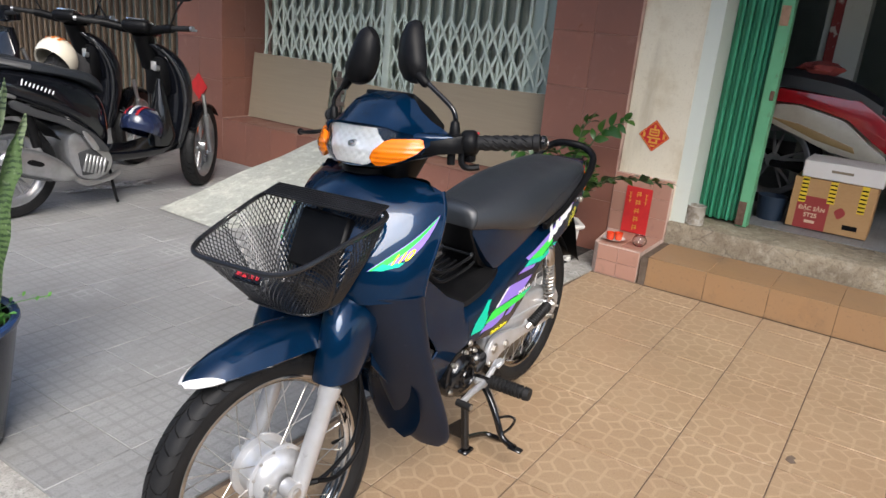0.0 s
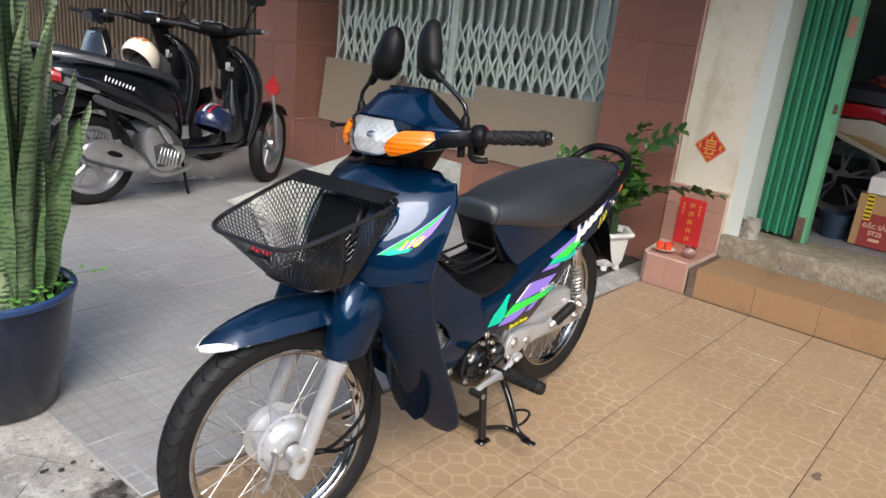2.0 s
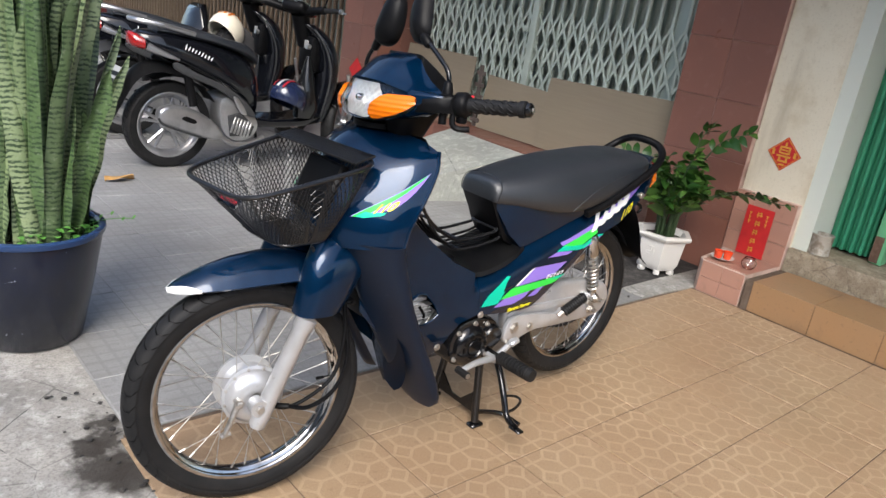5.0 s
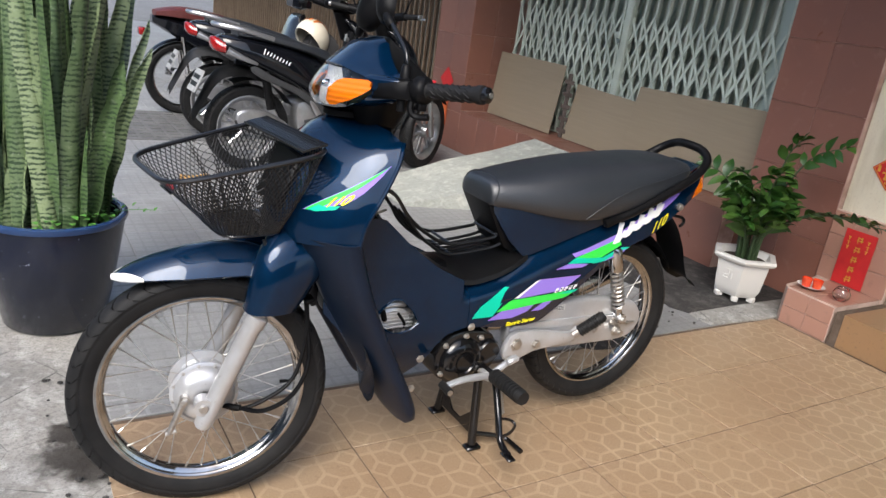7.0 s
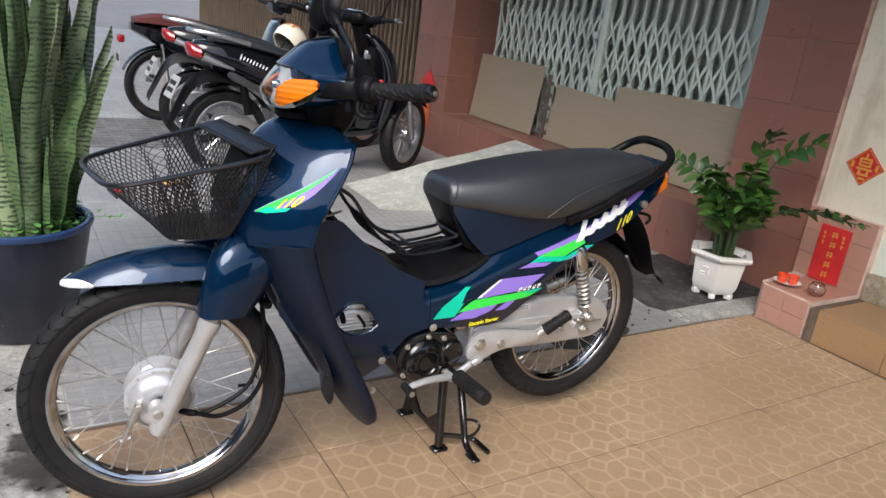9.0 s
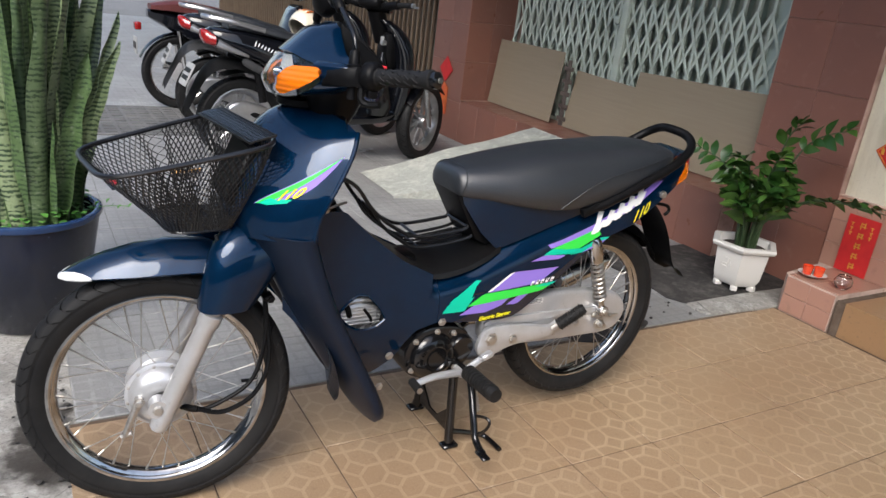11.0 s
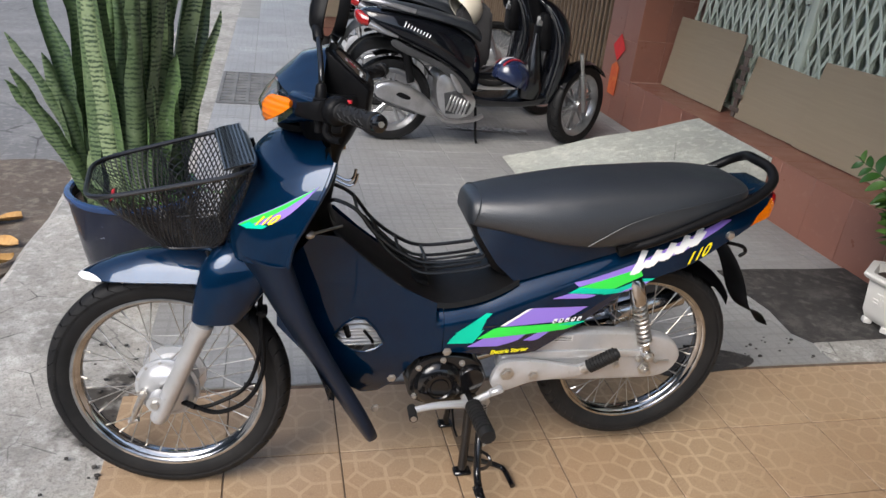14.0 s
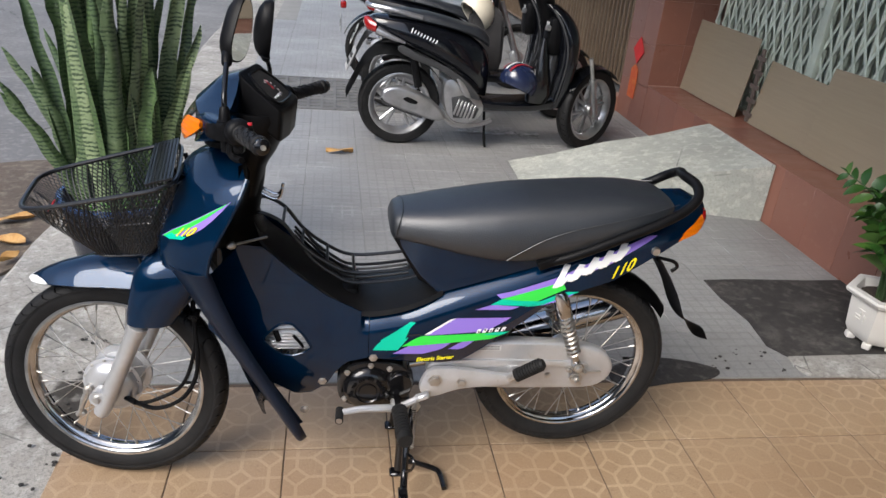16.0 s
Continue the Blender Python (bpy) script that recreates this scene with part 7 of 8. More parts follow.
part("body", lathe([(0, 0.0), (0.148, 0.0), (0.155, 0.006), (0.185, 0.16), (0.208, 0.30), (0.216, 0.352), (0.216, 0.372), (0.205, 0.372), (0.198, 0.34), (0.15, 0.05), (0, 0.05)], 56), M_POT, pot)
part("rim", lathe([(0.214, 0.356), (0.222, 0.360), (0.226, 0.370), (0.224, 0.378), (0.216, 0.382), (0.206, 0.380), (0.200, 0.372), (0.204, 0.356)], 56, closed=True), M_POT_RIM, pot, "bright blue glazed rim")
part("soil", lathe([(0, 0.345), (0.10, 0.348), (0.203, 0.338), (0.203, 0.32), (0, 0.32)], 40), M_EARTH, pot)

M_SNAKE = Mat("snake_plant_leaf", (0.085, 0.140, 0.052), 0.40)
bands = M_SNAKE.t.nodes.new("ShaderNodeTexWave")
bands.bands_direction = "Z"
for key, val in (("Scale", 21.0), ("Distortion", 5.0), ("Detail", 4.0), ("Detail Scale", 2.2), ("Detail Roughness", 0.7)):
    bands.inputs[key].default_value = val
M_SNAKE.t.links.new(M_SNAKE.where("Object"), bands.inputs[0])
shift = M_SNAKE.own() * 40.0
M_SNAKE.t.links.new(shift.sock, bands.inputs["Phase Offset"])
M_SNAKE.blend((M_SNAKE.own() * 3.7).op("FRACT").op("POWER", 1.6), (0.36, 0.42, 0.24))
M_SNAKE.blend((M_SNAKE.own() * 7.3).op("FRACT").over(0.55) * 0.75, (0.050, 0.095, 0.035))
band = M_SNAKE.ramp(Ex(M_SNAKE.t, bands.outputs["Fac"]), 0.52, 0.60) * M_SNAKE.ramp(M_SNAKE.noise(26, 3, kind="Object"), 0.38, 0.50)
M_SNAKE.blend(band * 0.92, (0.014, 0.036, 0.016))
M_SNAKE.mottle(6, (0.05, 0.09, 0.03), 0.45, kind="Object")
M_SNAKE.mottle(90, (0.45, 0.48, 0.38), 0.25, 0.58, 0.7, kind="Object")
M_SNAKE.bump(M_SNAKE.noise(60, 3, kind="Object", stretch=(1, 1, 0.08)), 0.2, 0.002)
rng = random.Random(11)
snake = thing("snake_plant", "tall snake plant with banded stiff upright leaves", "plant", at=(PX, PY, 0.34))


def snake_leaf(base, height, width, lean, az, curl, twist):
    """A stiff upright leaf, hollow along its middle."""
    rings = []
    n = 16
    out = Vector((math.cos(az), math.sin(az), 0))
    side0 = Vector((-math.sin(az + twist), math.cos(az + twist), 0))
    for i in range(n + 1):
        t = i / n
        bend = lean * t + curl * t * t
        p = base + out * bend * height + Vector((0, 0, height * t * math.sqrt(max(0.2, 1 - (lean + curl * t) ** 2 * 0.6))))
        a = twist * 0.6 * t
        side = Vector((side0.x * math.cos(a) - side0.y * math.sin(a), side0.x * math.sin(a) + side0.y * math.cos(a), 0))
        nrm = Vector((0, 0, 1)).cross(side)
        w = width * (0.55 + 0.45 * math.sin(math.pi * min(1, t * 1.15 + 0.12) ** 0.9)) if t < 0.78 else width * (0.55 + 0.45 * math.sin(math.pi * 1.017 ** 0.9)) * 0 + width * max(0.02, math.sqrt(max(0, (1 - t) / 0.22))) * 0.78
        th = 0.004 * (1 - 0.7 * t)
        cup = w * 0.35
        ripple = 0.004 * math.sin(t * 21 + az * 3)
        rings.append([p - side * (w / 2 + ripple) + nrm * cup, p - side * w * 0.25 + nrm * cup * 0.25, p, p + side * w * 0.25 + nrm * cup * 0.25, p + side * (w / 2 - ripple) + nrm * cup,
                      p + side * w * 0.25 + nrm * (cup * 0.25 - th), p - nrm * th, p - side * w * 0.25 + nrm * (cup * 0.25 - th)])
    return loft(rings)


for k in range(72):
    az = k * 2.399 + rng.uniform(-0.3, 0.3)
    rad = 0.160 * math.sqrt((k + 0.5) / 72)
    base = Vector((rad * math.cos(az), rad * math.sin(az), 0))
    tall = rng.uniform(0.70, 1.15) if rng.random() < 0.58 else rng.uniform(0.25, 0.66)
    part("leaf", snake_leaf(base, tall, rng.uniform(0.040, 0.080), rng.uniform(-0.14, 0.04 + rad * 0.9), az + rng.uniform(-0.9, 0.9), rng.uniform(-0.14, 0.14), rng.uniform(-2.0, 2.0)), M_SNAKE, snake)
for az, tall, lean, curl in ((0.25, 0.66, 0.16, 0.10), (-0.15, 0.58, 0.14, 0.12), (2.9, 0.56, 0.30, 0.14), (3.3, 0.44, 0.36, 0.12), (3.7, 0.50, 0.30, 0.10), (2.5, 0.60, 0.24, 0.08), (0.9, 0.70, 0.16, 0.10)):
    part("leaf", snake_leaf(Vector((0.14 * math.cos(az), 0.14 * math.sin(az), 0)), tall, 0.055, lean, az, curl, 1.2), M_SNAKE, snake)

M_HERB = Mat("small_green_leaf", (0.07, 0.22, 0.035), 0.45)
M_HERB.blend(M_HERB.island() * 0.6, (0.13, 0.32, 0.06))
herb = bmesh.new()


def leaf_blade(bm, base, tip, up, width, fold=0.15, n=5):
    """A small pointed oval leaf from base to tip."""
    d = tip - base
    side = d.cross(up).normalized()
    nrm = side.cross(d).normalized()
    rows = []
    for i in range(n + 1):
        t = i / n
        w = width * math.sin(math.pi * (0.04 + 0.92 * t) ** 0.85) * 0.5
        p = base + d * t + nrm * d.length * 0.10 * math.sin(math.pi * t)
        rows.append((bm.verts.new(p - side * w + nrm * w * fold), bm.verts.new(p), bm.verts.new(p + side * w + nrm * w * fold)))
    for a, b in zip(rows, rows[1:]):
        bm.faces.new((a[0], a[1], b[1], b[0]))
        bm.faces.new((a[1], a[2], b[2], b[1]))


for k in range(90):
    az = rng.uniform(-1.9, 0.5) if k < 75 else rng.uniform(0, 6.28)
    rad = rng.uniform(0.13, 0.205)
    b0 = Vector((rad * math.cos(az), rad * math.sin(az), rng.uniform(0.01, 0.07)))
    a2 = rng.uniform(0, 6.28)
    leaf_blade(herb, b0, b0 + Vector((math.cos(a2), math.sin(a2), rng.uniform(-0.2, 0.5))) * rng.uniform(0.016, 0.030), Vector((0, 0, 1)), 0.020)
    if k % 3 == 0:
        tube([b0, b0 + Vector((0, 0, -0.06))], 0.0012, 4, bm=herb)
for k in range(7):
    p = Vector((0.20 + 0.016 * k, -0.05 - 0.004 * k, 0.055 + 0.012 * math.sin(k)))
    leaf_blade(herb, p, p + Vector((0.012, 0.010 * (-1) ** k, 0.010)), Vector((0, 0, 1)), 0.010)
tube([(0.17, -0.03, 0.03), (0.22, -0.05, 0.05), (0.30, -0.075, 0.055)], 0.0014, 4, 3, bm=herb)
hb = part("creeping_herb", herb, M_HERB)
hb.location = (PX, PY, 0.335)
tagged(hb, "low bright green herb growing over the pot's soil", "herb", "", "stuff")

# white pot with the dark glossy plant
M_PORCELAIN = Mat("white_plastic_pot", (0.62, 0.60, 0.56), 0.35)
M_PORCELAIN.mottle(6, (0.60, 0.57, 0.52), 0.5, detail=6).mottle(40, (0.4, 0.36, 0.3), 0.4, 0.66, 0.76)
ZX, ZY = 2.275, 0.545
wp = thing("plant_pot", "white six-sided pot on short feet by the pilaster", "plant pot", at=(ZX, ZY, 0.008), turn=8)


def hexring(r, z):
    return [(r * math.cos(radians(60 * k + 30)), r * math.sin(radians(60 * k + 30)), z) for k in range(6)]


b = loft([hexring(0.092, 0.020), hexring(0.100, 0.026), hexring(0.118, 0.060), hexring(0.132, 0.190), hexring(0.155, 0.200), hexring(0.162, 0.212), hexring(0.158, 0.222), hexring(0.128, 0.222), hexring(0.118, 0.190), hexring(0.09, 0.05)], caps=True)
part("body", b, M_PORCELAIN, wp, smooth=25)
for k in range(6):
    a = radians(60 * k + 30)
    part("foot", box(0.070, 0.104, -0.016, 0.016, 0.0, 0.026, 0.004, 1, m=pose(0, 0, 0, 0, 0, math.degrees(a))), M_PORCELAIN, wp)
part("soil", lathe([(0, 0.195), (0.105, 0.192), (0.105, 0.18), (0, 0.18)], 24), M_EARTH, wp)
b = None
for dy, dz, w, h in ((0, 0.022, 0.030, 0.005), (0, 0.012, 0.006, 0.022), (-0.016, -0.008, 0.006, 0.030), (0.014, -0.006, 0.026, 0.005), (0.014, -0.020, 0.026, 0.005), (0.026, -0.013, 0.005, 0.018)):
    b = box(-0.004, 0.002, dy - w / 2, dy + w / 2, dz - h / 2, dz + h / 2, 0.001, 1, b, pose(-0.1085, 0, 0.128, 0, -6, 0))
part("relief_mark", b, M_PORCELAIN, wp, "raised unreadable sign")

M_ZZ = Mat("glossy_dark_leaf", (0.018, 0.058, 0.010), 0.34, 0.0, 0.0, 0.32)
M_ZZ.blend(M_ZZ.island().op("POWER", 2.0) * 0.9, (0.085, 0.165, 0.030))
M_STALK = Mat("dark_green_stalk", (0.025, 0.05, 0.018), 0.5)
M_STALK.mottle(30, (0.05, 0.07, 0.03), 0.6)
zz = thing("zz_plant", "bushy dark green plant with glossy oval leaflets", "plant", at=(ZX, ZY, 0.20))
rng = random.Random(4)
for k in range(30):
    az = k * 2.4 + rng.uniform(-0.3, 0.3)
    reach = rng.uniform(0.05, 0.17)
    tall = rng.uniform(0.22, 0.40)
    if k < 8:
        # the longest shoots: two arch along the pillar, the others stand tall or hang towards the bike
        az, reach, tall = ((-1.45, 0.55, 0.37), (-1.25, 0.46, 0.36), (-1.25, 0.26, 0.62), (-1.40, 0.09, 0.62), (-2.1, 0.10, 0.47), (2.0, 0.26, 0.42), (-3.0, 0.22, 0.46), (1.6, 0.22, 0.34))[k]
    b0 = Vector((0.06 * math.cos(az) * rng.random(), 0.06 * math.sin(az) * rng.random(), -0.01))
    out = Vector((math.cos(az), math.sin(az), 0))
    pts = [b0, b0 + out * reach * 0.12 + Vector((0, 0, tall * 0.45)), b0 + out * reach * 0.50 + Vector((0, 0, tall * 0.86)), b0 + out * reach + Vector((0, 0, tall * (0.92 if reach > 0.4 else 1.0)))]
    path = smooth_path(pts, 7)
    st = part("stalk", tube(path, [0.0065, 0.0022], 6), M_STALK, zz)
    lv = bmesh.new()
    n = len(path)
    roll = rng.uniform(-0.9, 0.9)
    for i in range(int(n * 0.42), n, 2):
        d = (path[min(i + 1, n - 1)] - path[i - 1]).normalized()
        sd = d.cross(Vector((0, 0, 1))).normalized()
        sd = Matrix.Rotation(roll + rng.uniform(-0.25, 0.25), 3, d) @ sd
        face = d.cross(sd).normalized()
        if face.z < 0:
            face = -face
        for s in (-1, 1):
            L = rng.uniform(0.066, 0.098) * (1.0 if i < n - 3 else 0.75)
            tipd = (sd * s * 0.80 + d * rng.uniform(0.35, 0.85) + Vector((0, 0, rng.uniform(-0.55, 0.05)))).normalized()
            p = path[i] + d * rng.uniform(-0.010, 0.010)
            leaf_blade(lv, p, p + tipd * L, face + out * rng.uniform(-0.2, 0.9) + Vector((rng.uniform(-0.5, 0.2), rng.uniform(-0.4, 0.4), 0)), L * rng.uniform(0.44, 0.56), 0.22, 6)
    leaf_blade(lv, path[-1], path[-1] + (path[-1] - path[-2]).normalized() * 0.05, Vector((0, 0, 1)) - out * 0.4, 0.024, 0.2, 5)
    part("foliage", lv, M_ZZ, st)

# dead leaves and litter
M_DEAD = Mat("dry_leaf", (0.42, 0.23, 0.07), 0.7)
M_DEAD.mottle(20, (0.24, 0.12, 0.04), 0.7, kind="Object").mottle(60, (0.55, 0.36, 0.14), 0.5, kind="Object")
for k, (x, y, z, sc, rot) in enumerate(((0.175, 2.70, 0.004, 0.085, 10), (-1.31, 1.63, -0.03, 0.085, 30), (-1.26, 1.40, -0.03, 0.09, -12), (-1.18, 1.22, -0.02, 0.05, 60))):
    lb = bmesh.new()
    rows = []
    for i in range(9):
        t = i / 8
        w = sc * 0.42 * math.sin(math.pi * (0.05 + 0.9 * t))
        rows.append([Vector((sc * (t - 0.5) * 2, w * f, 0.012 * sc / 0.085 * (abs(f) ** 2) + 0.010 * math.sin(t * 5 + f * 2 + k) + 0.010)) for f in (-1, -0.5, 0, 0.5, 1)])
    back = [[p + Vector((0, 0, 0.0012)) for p in r] for r in rows]
    lb = loft([r + q[::-1] for r, q in zip(rows, back)])
    ob = part("dry_leaf", lb, M_DEAD)
    ob.matrix_world = pose(x, y, z, 0, 0, rot)
    tagged(ob, "curled dry brown leaf on the ground", "leaf", "fallen leaves")
M_FOIL = Mat("clear_plastic_film", (0.55, 0.55, 0.54), 0.15, 0.3)
M_FOIL.mottle(40, (0.2, 0.2, 0.2), 0.6)
rows = []
for i in range(30):
    x = 1.02 + 0.58 * i / 29
    rows.append([Vector((x, 3.30 - 0.05 * i / 29 + (0.035 + 0.025 * (i / 29)) * f + 0.012 * noise.noise((x * 22, f * 3, 0)), 0.004 + 0.020 * abs(noise.noise((x * 30, f * 5, 4))))) for f in (-1, -0.5, 0, 0.5, 1)])
back = [[p + Vector((0, 0, 0.001)) for p in r] for r in rows]
b = loft([r + q[::-1] for r, q in zip(rows, back)])
tagged(part("plastic_wrap", b, M_FOIL, smooth=15), "crumpled strip of clear plastic film on the pavement", "litter")
rng = random.Random(8)
b = bmesh.new()
for k in range(60):
    x, y = (rng.uniform(1.5, 2.2), rng.uniform(0.33, 0.5)) if k < 25 else (rng.uniform(-0.72, -0.58), rng.uniform(-0.2, 0.6))
    r = rng.uniform(0.003, 0.010)
    bmesh.ops.create_icosphere(b, subdivisions=1, radius=r, matrix=Matrix.Translation((x, y, 0.004)) @ Matrix.Diagonal((1, rng.uniform(0.6, 1), 0.5, 1)))
tagged(part("grit", b, M_PATCH), "loose crumbs of broken mortar and grit", "grit", "", "stuff")


# ---- parked scooters ----
M_SCOOT = Mat("black_scooter_paint", (0.0035, 0.004, 0.006), 0.16, 0.0, 0.8, 0.2)
M_SCOOT.mottle(8, (0.006, 0.007, 0.010), 0.6, kind="Object")
M_SCOOT_GREY = Mat("grey_plastic_trim", (0.035, 0.036, 0.038), 0.45, 0.0, 0.0, 0.3)
M_SCOOT_GREY.mottle(20, (0.055, 0.055, 0.056), 0.5, kind="Object")
M_SILVER = Mat("silver_cast", (0.46, 0.46, 0.47), 0.28, 0.85)
M_SILVER.mottle(14, (0.28, 0.28, 0.275), 0.6, kind="Object")
M_PLATE = Mat("white_plate", (0.30, 0.30, 0.295), 0.5)
M_PLATE.mottle(20, (0.5, 0.5, 0.48), 0.4, kind="Object")


def cast_wheel(parent, name, at, R, half, spokes, turn=0):
    w = new(name)
    w.parent = parent
    w.matrix_local = pose(*at, 0, 0, turn)
    part("tyre", tyre_mesh(R, half, R - 0.078, 40, True), M_RUBBER, w)
    rr = R - 0.068
    prof = [(rr, -half * 0.86), (rr + 0.008, -half * 0.82), (rr - 0.012, -half * 0.5), (rr - 0.022, 0), (rr - 0.012, half * 0.5), (rr + 0.008, half * 0.82), (rr, half * 0.86), (rr - 0.018, half * 0.6), (rr - 0.032, 0), (rr - 0.018, -half * 0.6)]
    part("rim", lathe(prof, 48, axis="Y", closed=True), M_SILVER, w)
    part("hub", lathe([(0, -0.045), (0.035, -0.045), (0.045, -0.02), (0.045, 0.02), (0.035, 0.045), (0, 0.045)], 24, axis="Y"), M_SILVER, w)
    for k in range(spokes):
        a = 2 * math.pi * k / spokes + 0.3
        for s in (-1, 1):
            b = tube([(0.035 * math.cos(a), 0, 0.035 * math.sin(a)), ((rr - 0.02) * math.cos(a + s * 0.16), 0, (rr - 0.02) * math.sin(a + s * 0.16))], [0.012, 0.008], 6)
            part("cast_spoke", b, M_SILVER, w)
    return w


def scooter(name, label, at, turn, plate=True):
    """A step-through scooter; its rear axle above the origin, its nose along x."""
    top = thing(name, label, "scooter", "scooters parked side by side", at=at, turn=turn)
    cast_wheel(top, "rear_wheel", (0, 0, 0.262), 0.262, 0.050, 5)
    cast_wheel(top, "front_wheel", (1.292, 0.0, 0.270), 0.270, 0.044, 6, 31)

    def hull(rows, mat, nm, lab="", parent=None, e=0.7):
        """Cross-sections along x: x, z low, z high, half-width low, half-width high."""
        rr = []
        for x, z0, z1, w0, w1 in rows:
            r = []
            for a in np.linspace(0, 2 * math.pi, 20, endpoint=False):
                c, s = math.cos(a), math.sin(a)
                f = 0.5 + 0.5 * math.copysign(abs(s) ** e, s)
                r.append(Vector((x, (w0 + (w1 - w0) * f) * math.copysign(abs(c) ** e, c), z0 + (z1 - z0) * f)))
            rr.append(r)
        fine = [smooth_path([q[j] for q in rr], 3) for j in range(20)]
        return part(nm, loft([list(q) for q in zip(*fine)]), mat, parent or top, lab)

    hull([(-0.215, 0.760, 0.790, 0.03, 0.03), (-0.17, 0.715, 0.810, 0.09, 0.07), (-0.04, 0.650, 0.815, 0.135, 0.110), (0.12, 0.585, 0.800, 0.158, 0.125), (0.28, 0.510, 0.765, 0.165, 0.128), (0.42, 0.420, 0.715, 0.150, 0.115), (0.51, 0.350, 0.66, 0.125, 0.095), (0.555, 0.330, 0.60, 0.085, 0.065)], M_SCOOT, "body", "glossy black side body")
    hull([(-0.10, 0.805, 0.845, 0.085, 0.07), (0.02, 0.795, 0.852, 0.125, 0.10), (0.20, 0.768, 0.830, 0.138, 0.115), (0.36, 0.735, 0.795, 0.132, 0.108), (0.48, 0.690, 0.768, 0.112, 0.088), (0.545, 0.650, 0.715, 0.078, 0.058)], M_SEAT, "seat", "black vinyl seat")
    # side fairing below the seat, and the pale stripe along it
    for s in (-1, 1):
        outl = curve2([(-0.02, 0.655), (0.10, 0.600), (0.28, 0.530), (0.42, 0.440), (0.50, 0.345), (0.44, 0.350), (0.36, 0.430), (0.22, 0.515), (0.06, 0.570), (-0.04, 0.620)], 3)
        y0, y1 = s * 0.150, s * 0.172
        part("side_fairing", prism(outl, min(y0, y1), max(y0, y1), 0.005), M_SCOOT_GREY, top)
        outl = curve2([(0.335, 0.465), (0.372, 0.452), (0.430, 0.372), (0.418, 0.352), (0.385, 0.372)], 3)
        y0, y1 = s * 0.168, s * 0.178
        part("fairing_flash", prism(outl, min(y0, y1), max(y0, y1), 0.003), M_SILVER, top, "silver plastic flash")
    b = tube([(0.10, -0.122, 0.815), (-0.08, -0.112, 0.850), (-0.20, -0.07, 0.862), (-0.225, 0, 0.864), (-0.20, 0.07, 0.862), (-0.08, 0.112, 0.850), (0.10, 0.122, 0.815)], 0.015, 8, 4)
    part("grab_rail", b, M_SILVER, top, "silver rear grab rail")
    b = hull([(-0.245, 0.750, 0.788, 0.03, 0.02), (-0.225, 0.712, 0.795, 0.070, 0.05), (-0.175, 0.700, 0.780, 0.100, 0.08)], M_TAIL, "tail_lamp", "red tail lamp")
    for s in (-1, 1):
        b = tube([(-0.17, s * 0.105, 0.725), (-0.09, s * 0.132, 0.695), (0.00, s * 0.146, 0.665)], [0.026, 0.008], 10, 3)
        part("rear_indicator", b, M_SILVER, top, "clear rear indicator")
        rows = [[Vector((-0.02, s * 0.140, 0.668)), Vector((-0.02, s * 0.141, 0.676))], [Vector((0.20, s * 0.166, 0.580)), Vector((0.20, s * 0.166, 0.590))], [Vector((0.36, s * 0.172, 0.490)), Vector((0.38, s * 0.170, 0.490))]]
        b = loft([smooth_path([r[j] for r in rows], 5) for j in range(2)], caps=False, close=False)
        bmesh.ops.solidify(b, geom=b.faces[:], thickness=0.012)
        part("body_trim", b, M_SCOOT_GREY, top)
    # rear guard, plate
    rows = []
    for x, z, w in ((0.08, 0.60, 0.10), (-0.06, 0.640, 0.108), (-0.17, 0.625, 0.104), (-0.235, 0.565, 0.090), (-0.29, 0.460, 0.075), (-0.345, 0.345, 0.055)):
        rows.append([Vector((x, w * f, z - 0.055 * abs(f) ** 1.5)) for f in (-1, -0.8, -0.4, 0, 0.4, 0.8, 1)])
    b = loft([smooth_path([r[j] for r in rows], 4) for j in range(7)], caps=False, close=False)
    bmesh.ops.solidify(b, geom=b.faces[:], thickness=0.008)
    part("rear_mudguard", b, M_SCOOT_GREY, top)
    b = box(-0.006, 0.002, -0.085, 0.085, -0.07, 0.07, 0.006, 1, m=pose(-0.318, 0, 0.53, 0, 24, 0))
    pl = part("plate", b, M_PLATE, top, "white plate")
    for k in range(2):
        part("plate_bar", box(-0.009, -0.005, -0.060, 0.060, -0.035 + 0.045 * k, -0.008 + 0.045 * k, m=pose(-0.318, 0, 0.53, 0, 24, 0)), M_BLACK, pl)
    # silencer on the near side, engine, fins
    outl = curve2([(-0.135, 0.345), (-0.115, 0.390), (-0.03, 0.408), (0.08, 0.385), (0.19, 0.325), (0.270, 0.245), (0.262, 0.205), (0.19, 0.205), (0.06, 0.240), (-0.06, 0.280), (-0.12, 0.308)], 4)
    b = part("silencer", prism(outl, -0.200, -0.125, 0.022, 4), M_SILVER, top, "silver silencer with a heat shield")
    part("silencer_vent", prism(curve2([(0.0, 0.335), (0.03, 0.348), (0.09, 0.322), (0.08, 0.304), (0.03, 0.316)], 3), -0.203, -0.199, 0.001), M_BLACK, b)
    part("silencer_rim", tube([(x, -0.196, z) for x, z in outl[-14:]], 0.007, 6), M_SCOOT_GREY, b)
    b = tube([(0.26, -0.15, 0.225), (0.36, -0.15, 0.165), (0.52, -0.12, 0.170), (0.60, -0.10, 0.195)], 0.016, 8, 4)
    part("exhaust_pipe", b, M_SILVER, top)
    outl = curve2([(0.27, 0.44), (0.36, 0.46), (0.44, 0.40), (0.53, 0.30), (0.50, 0.21), (0.40, 0.18), (0.31, 0.22), (0.27, 0.32)], 4)
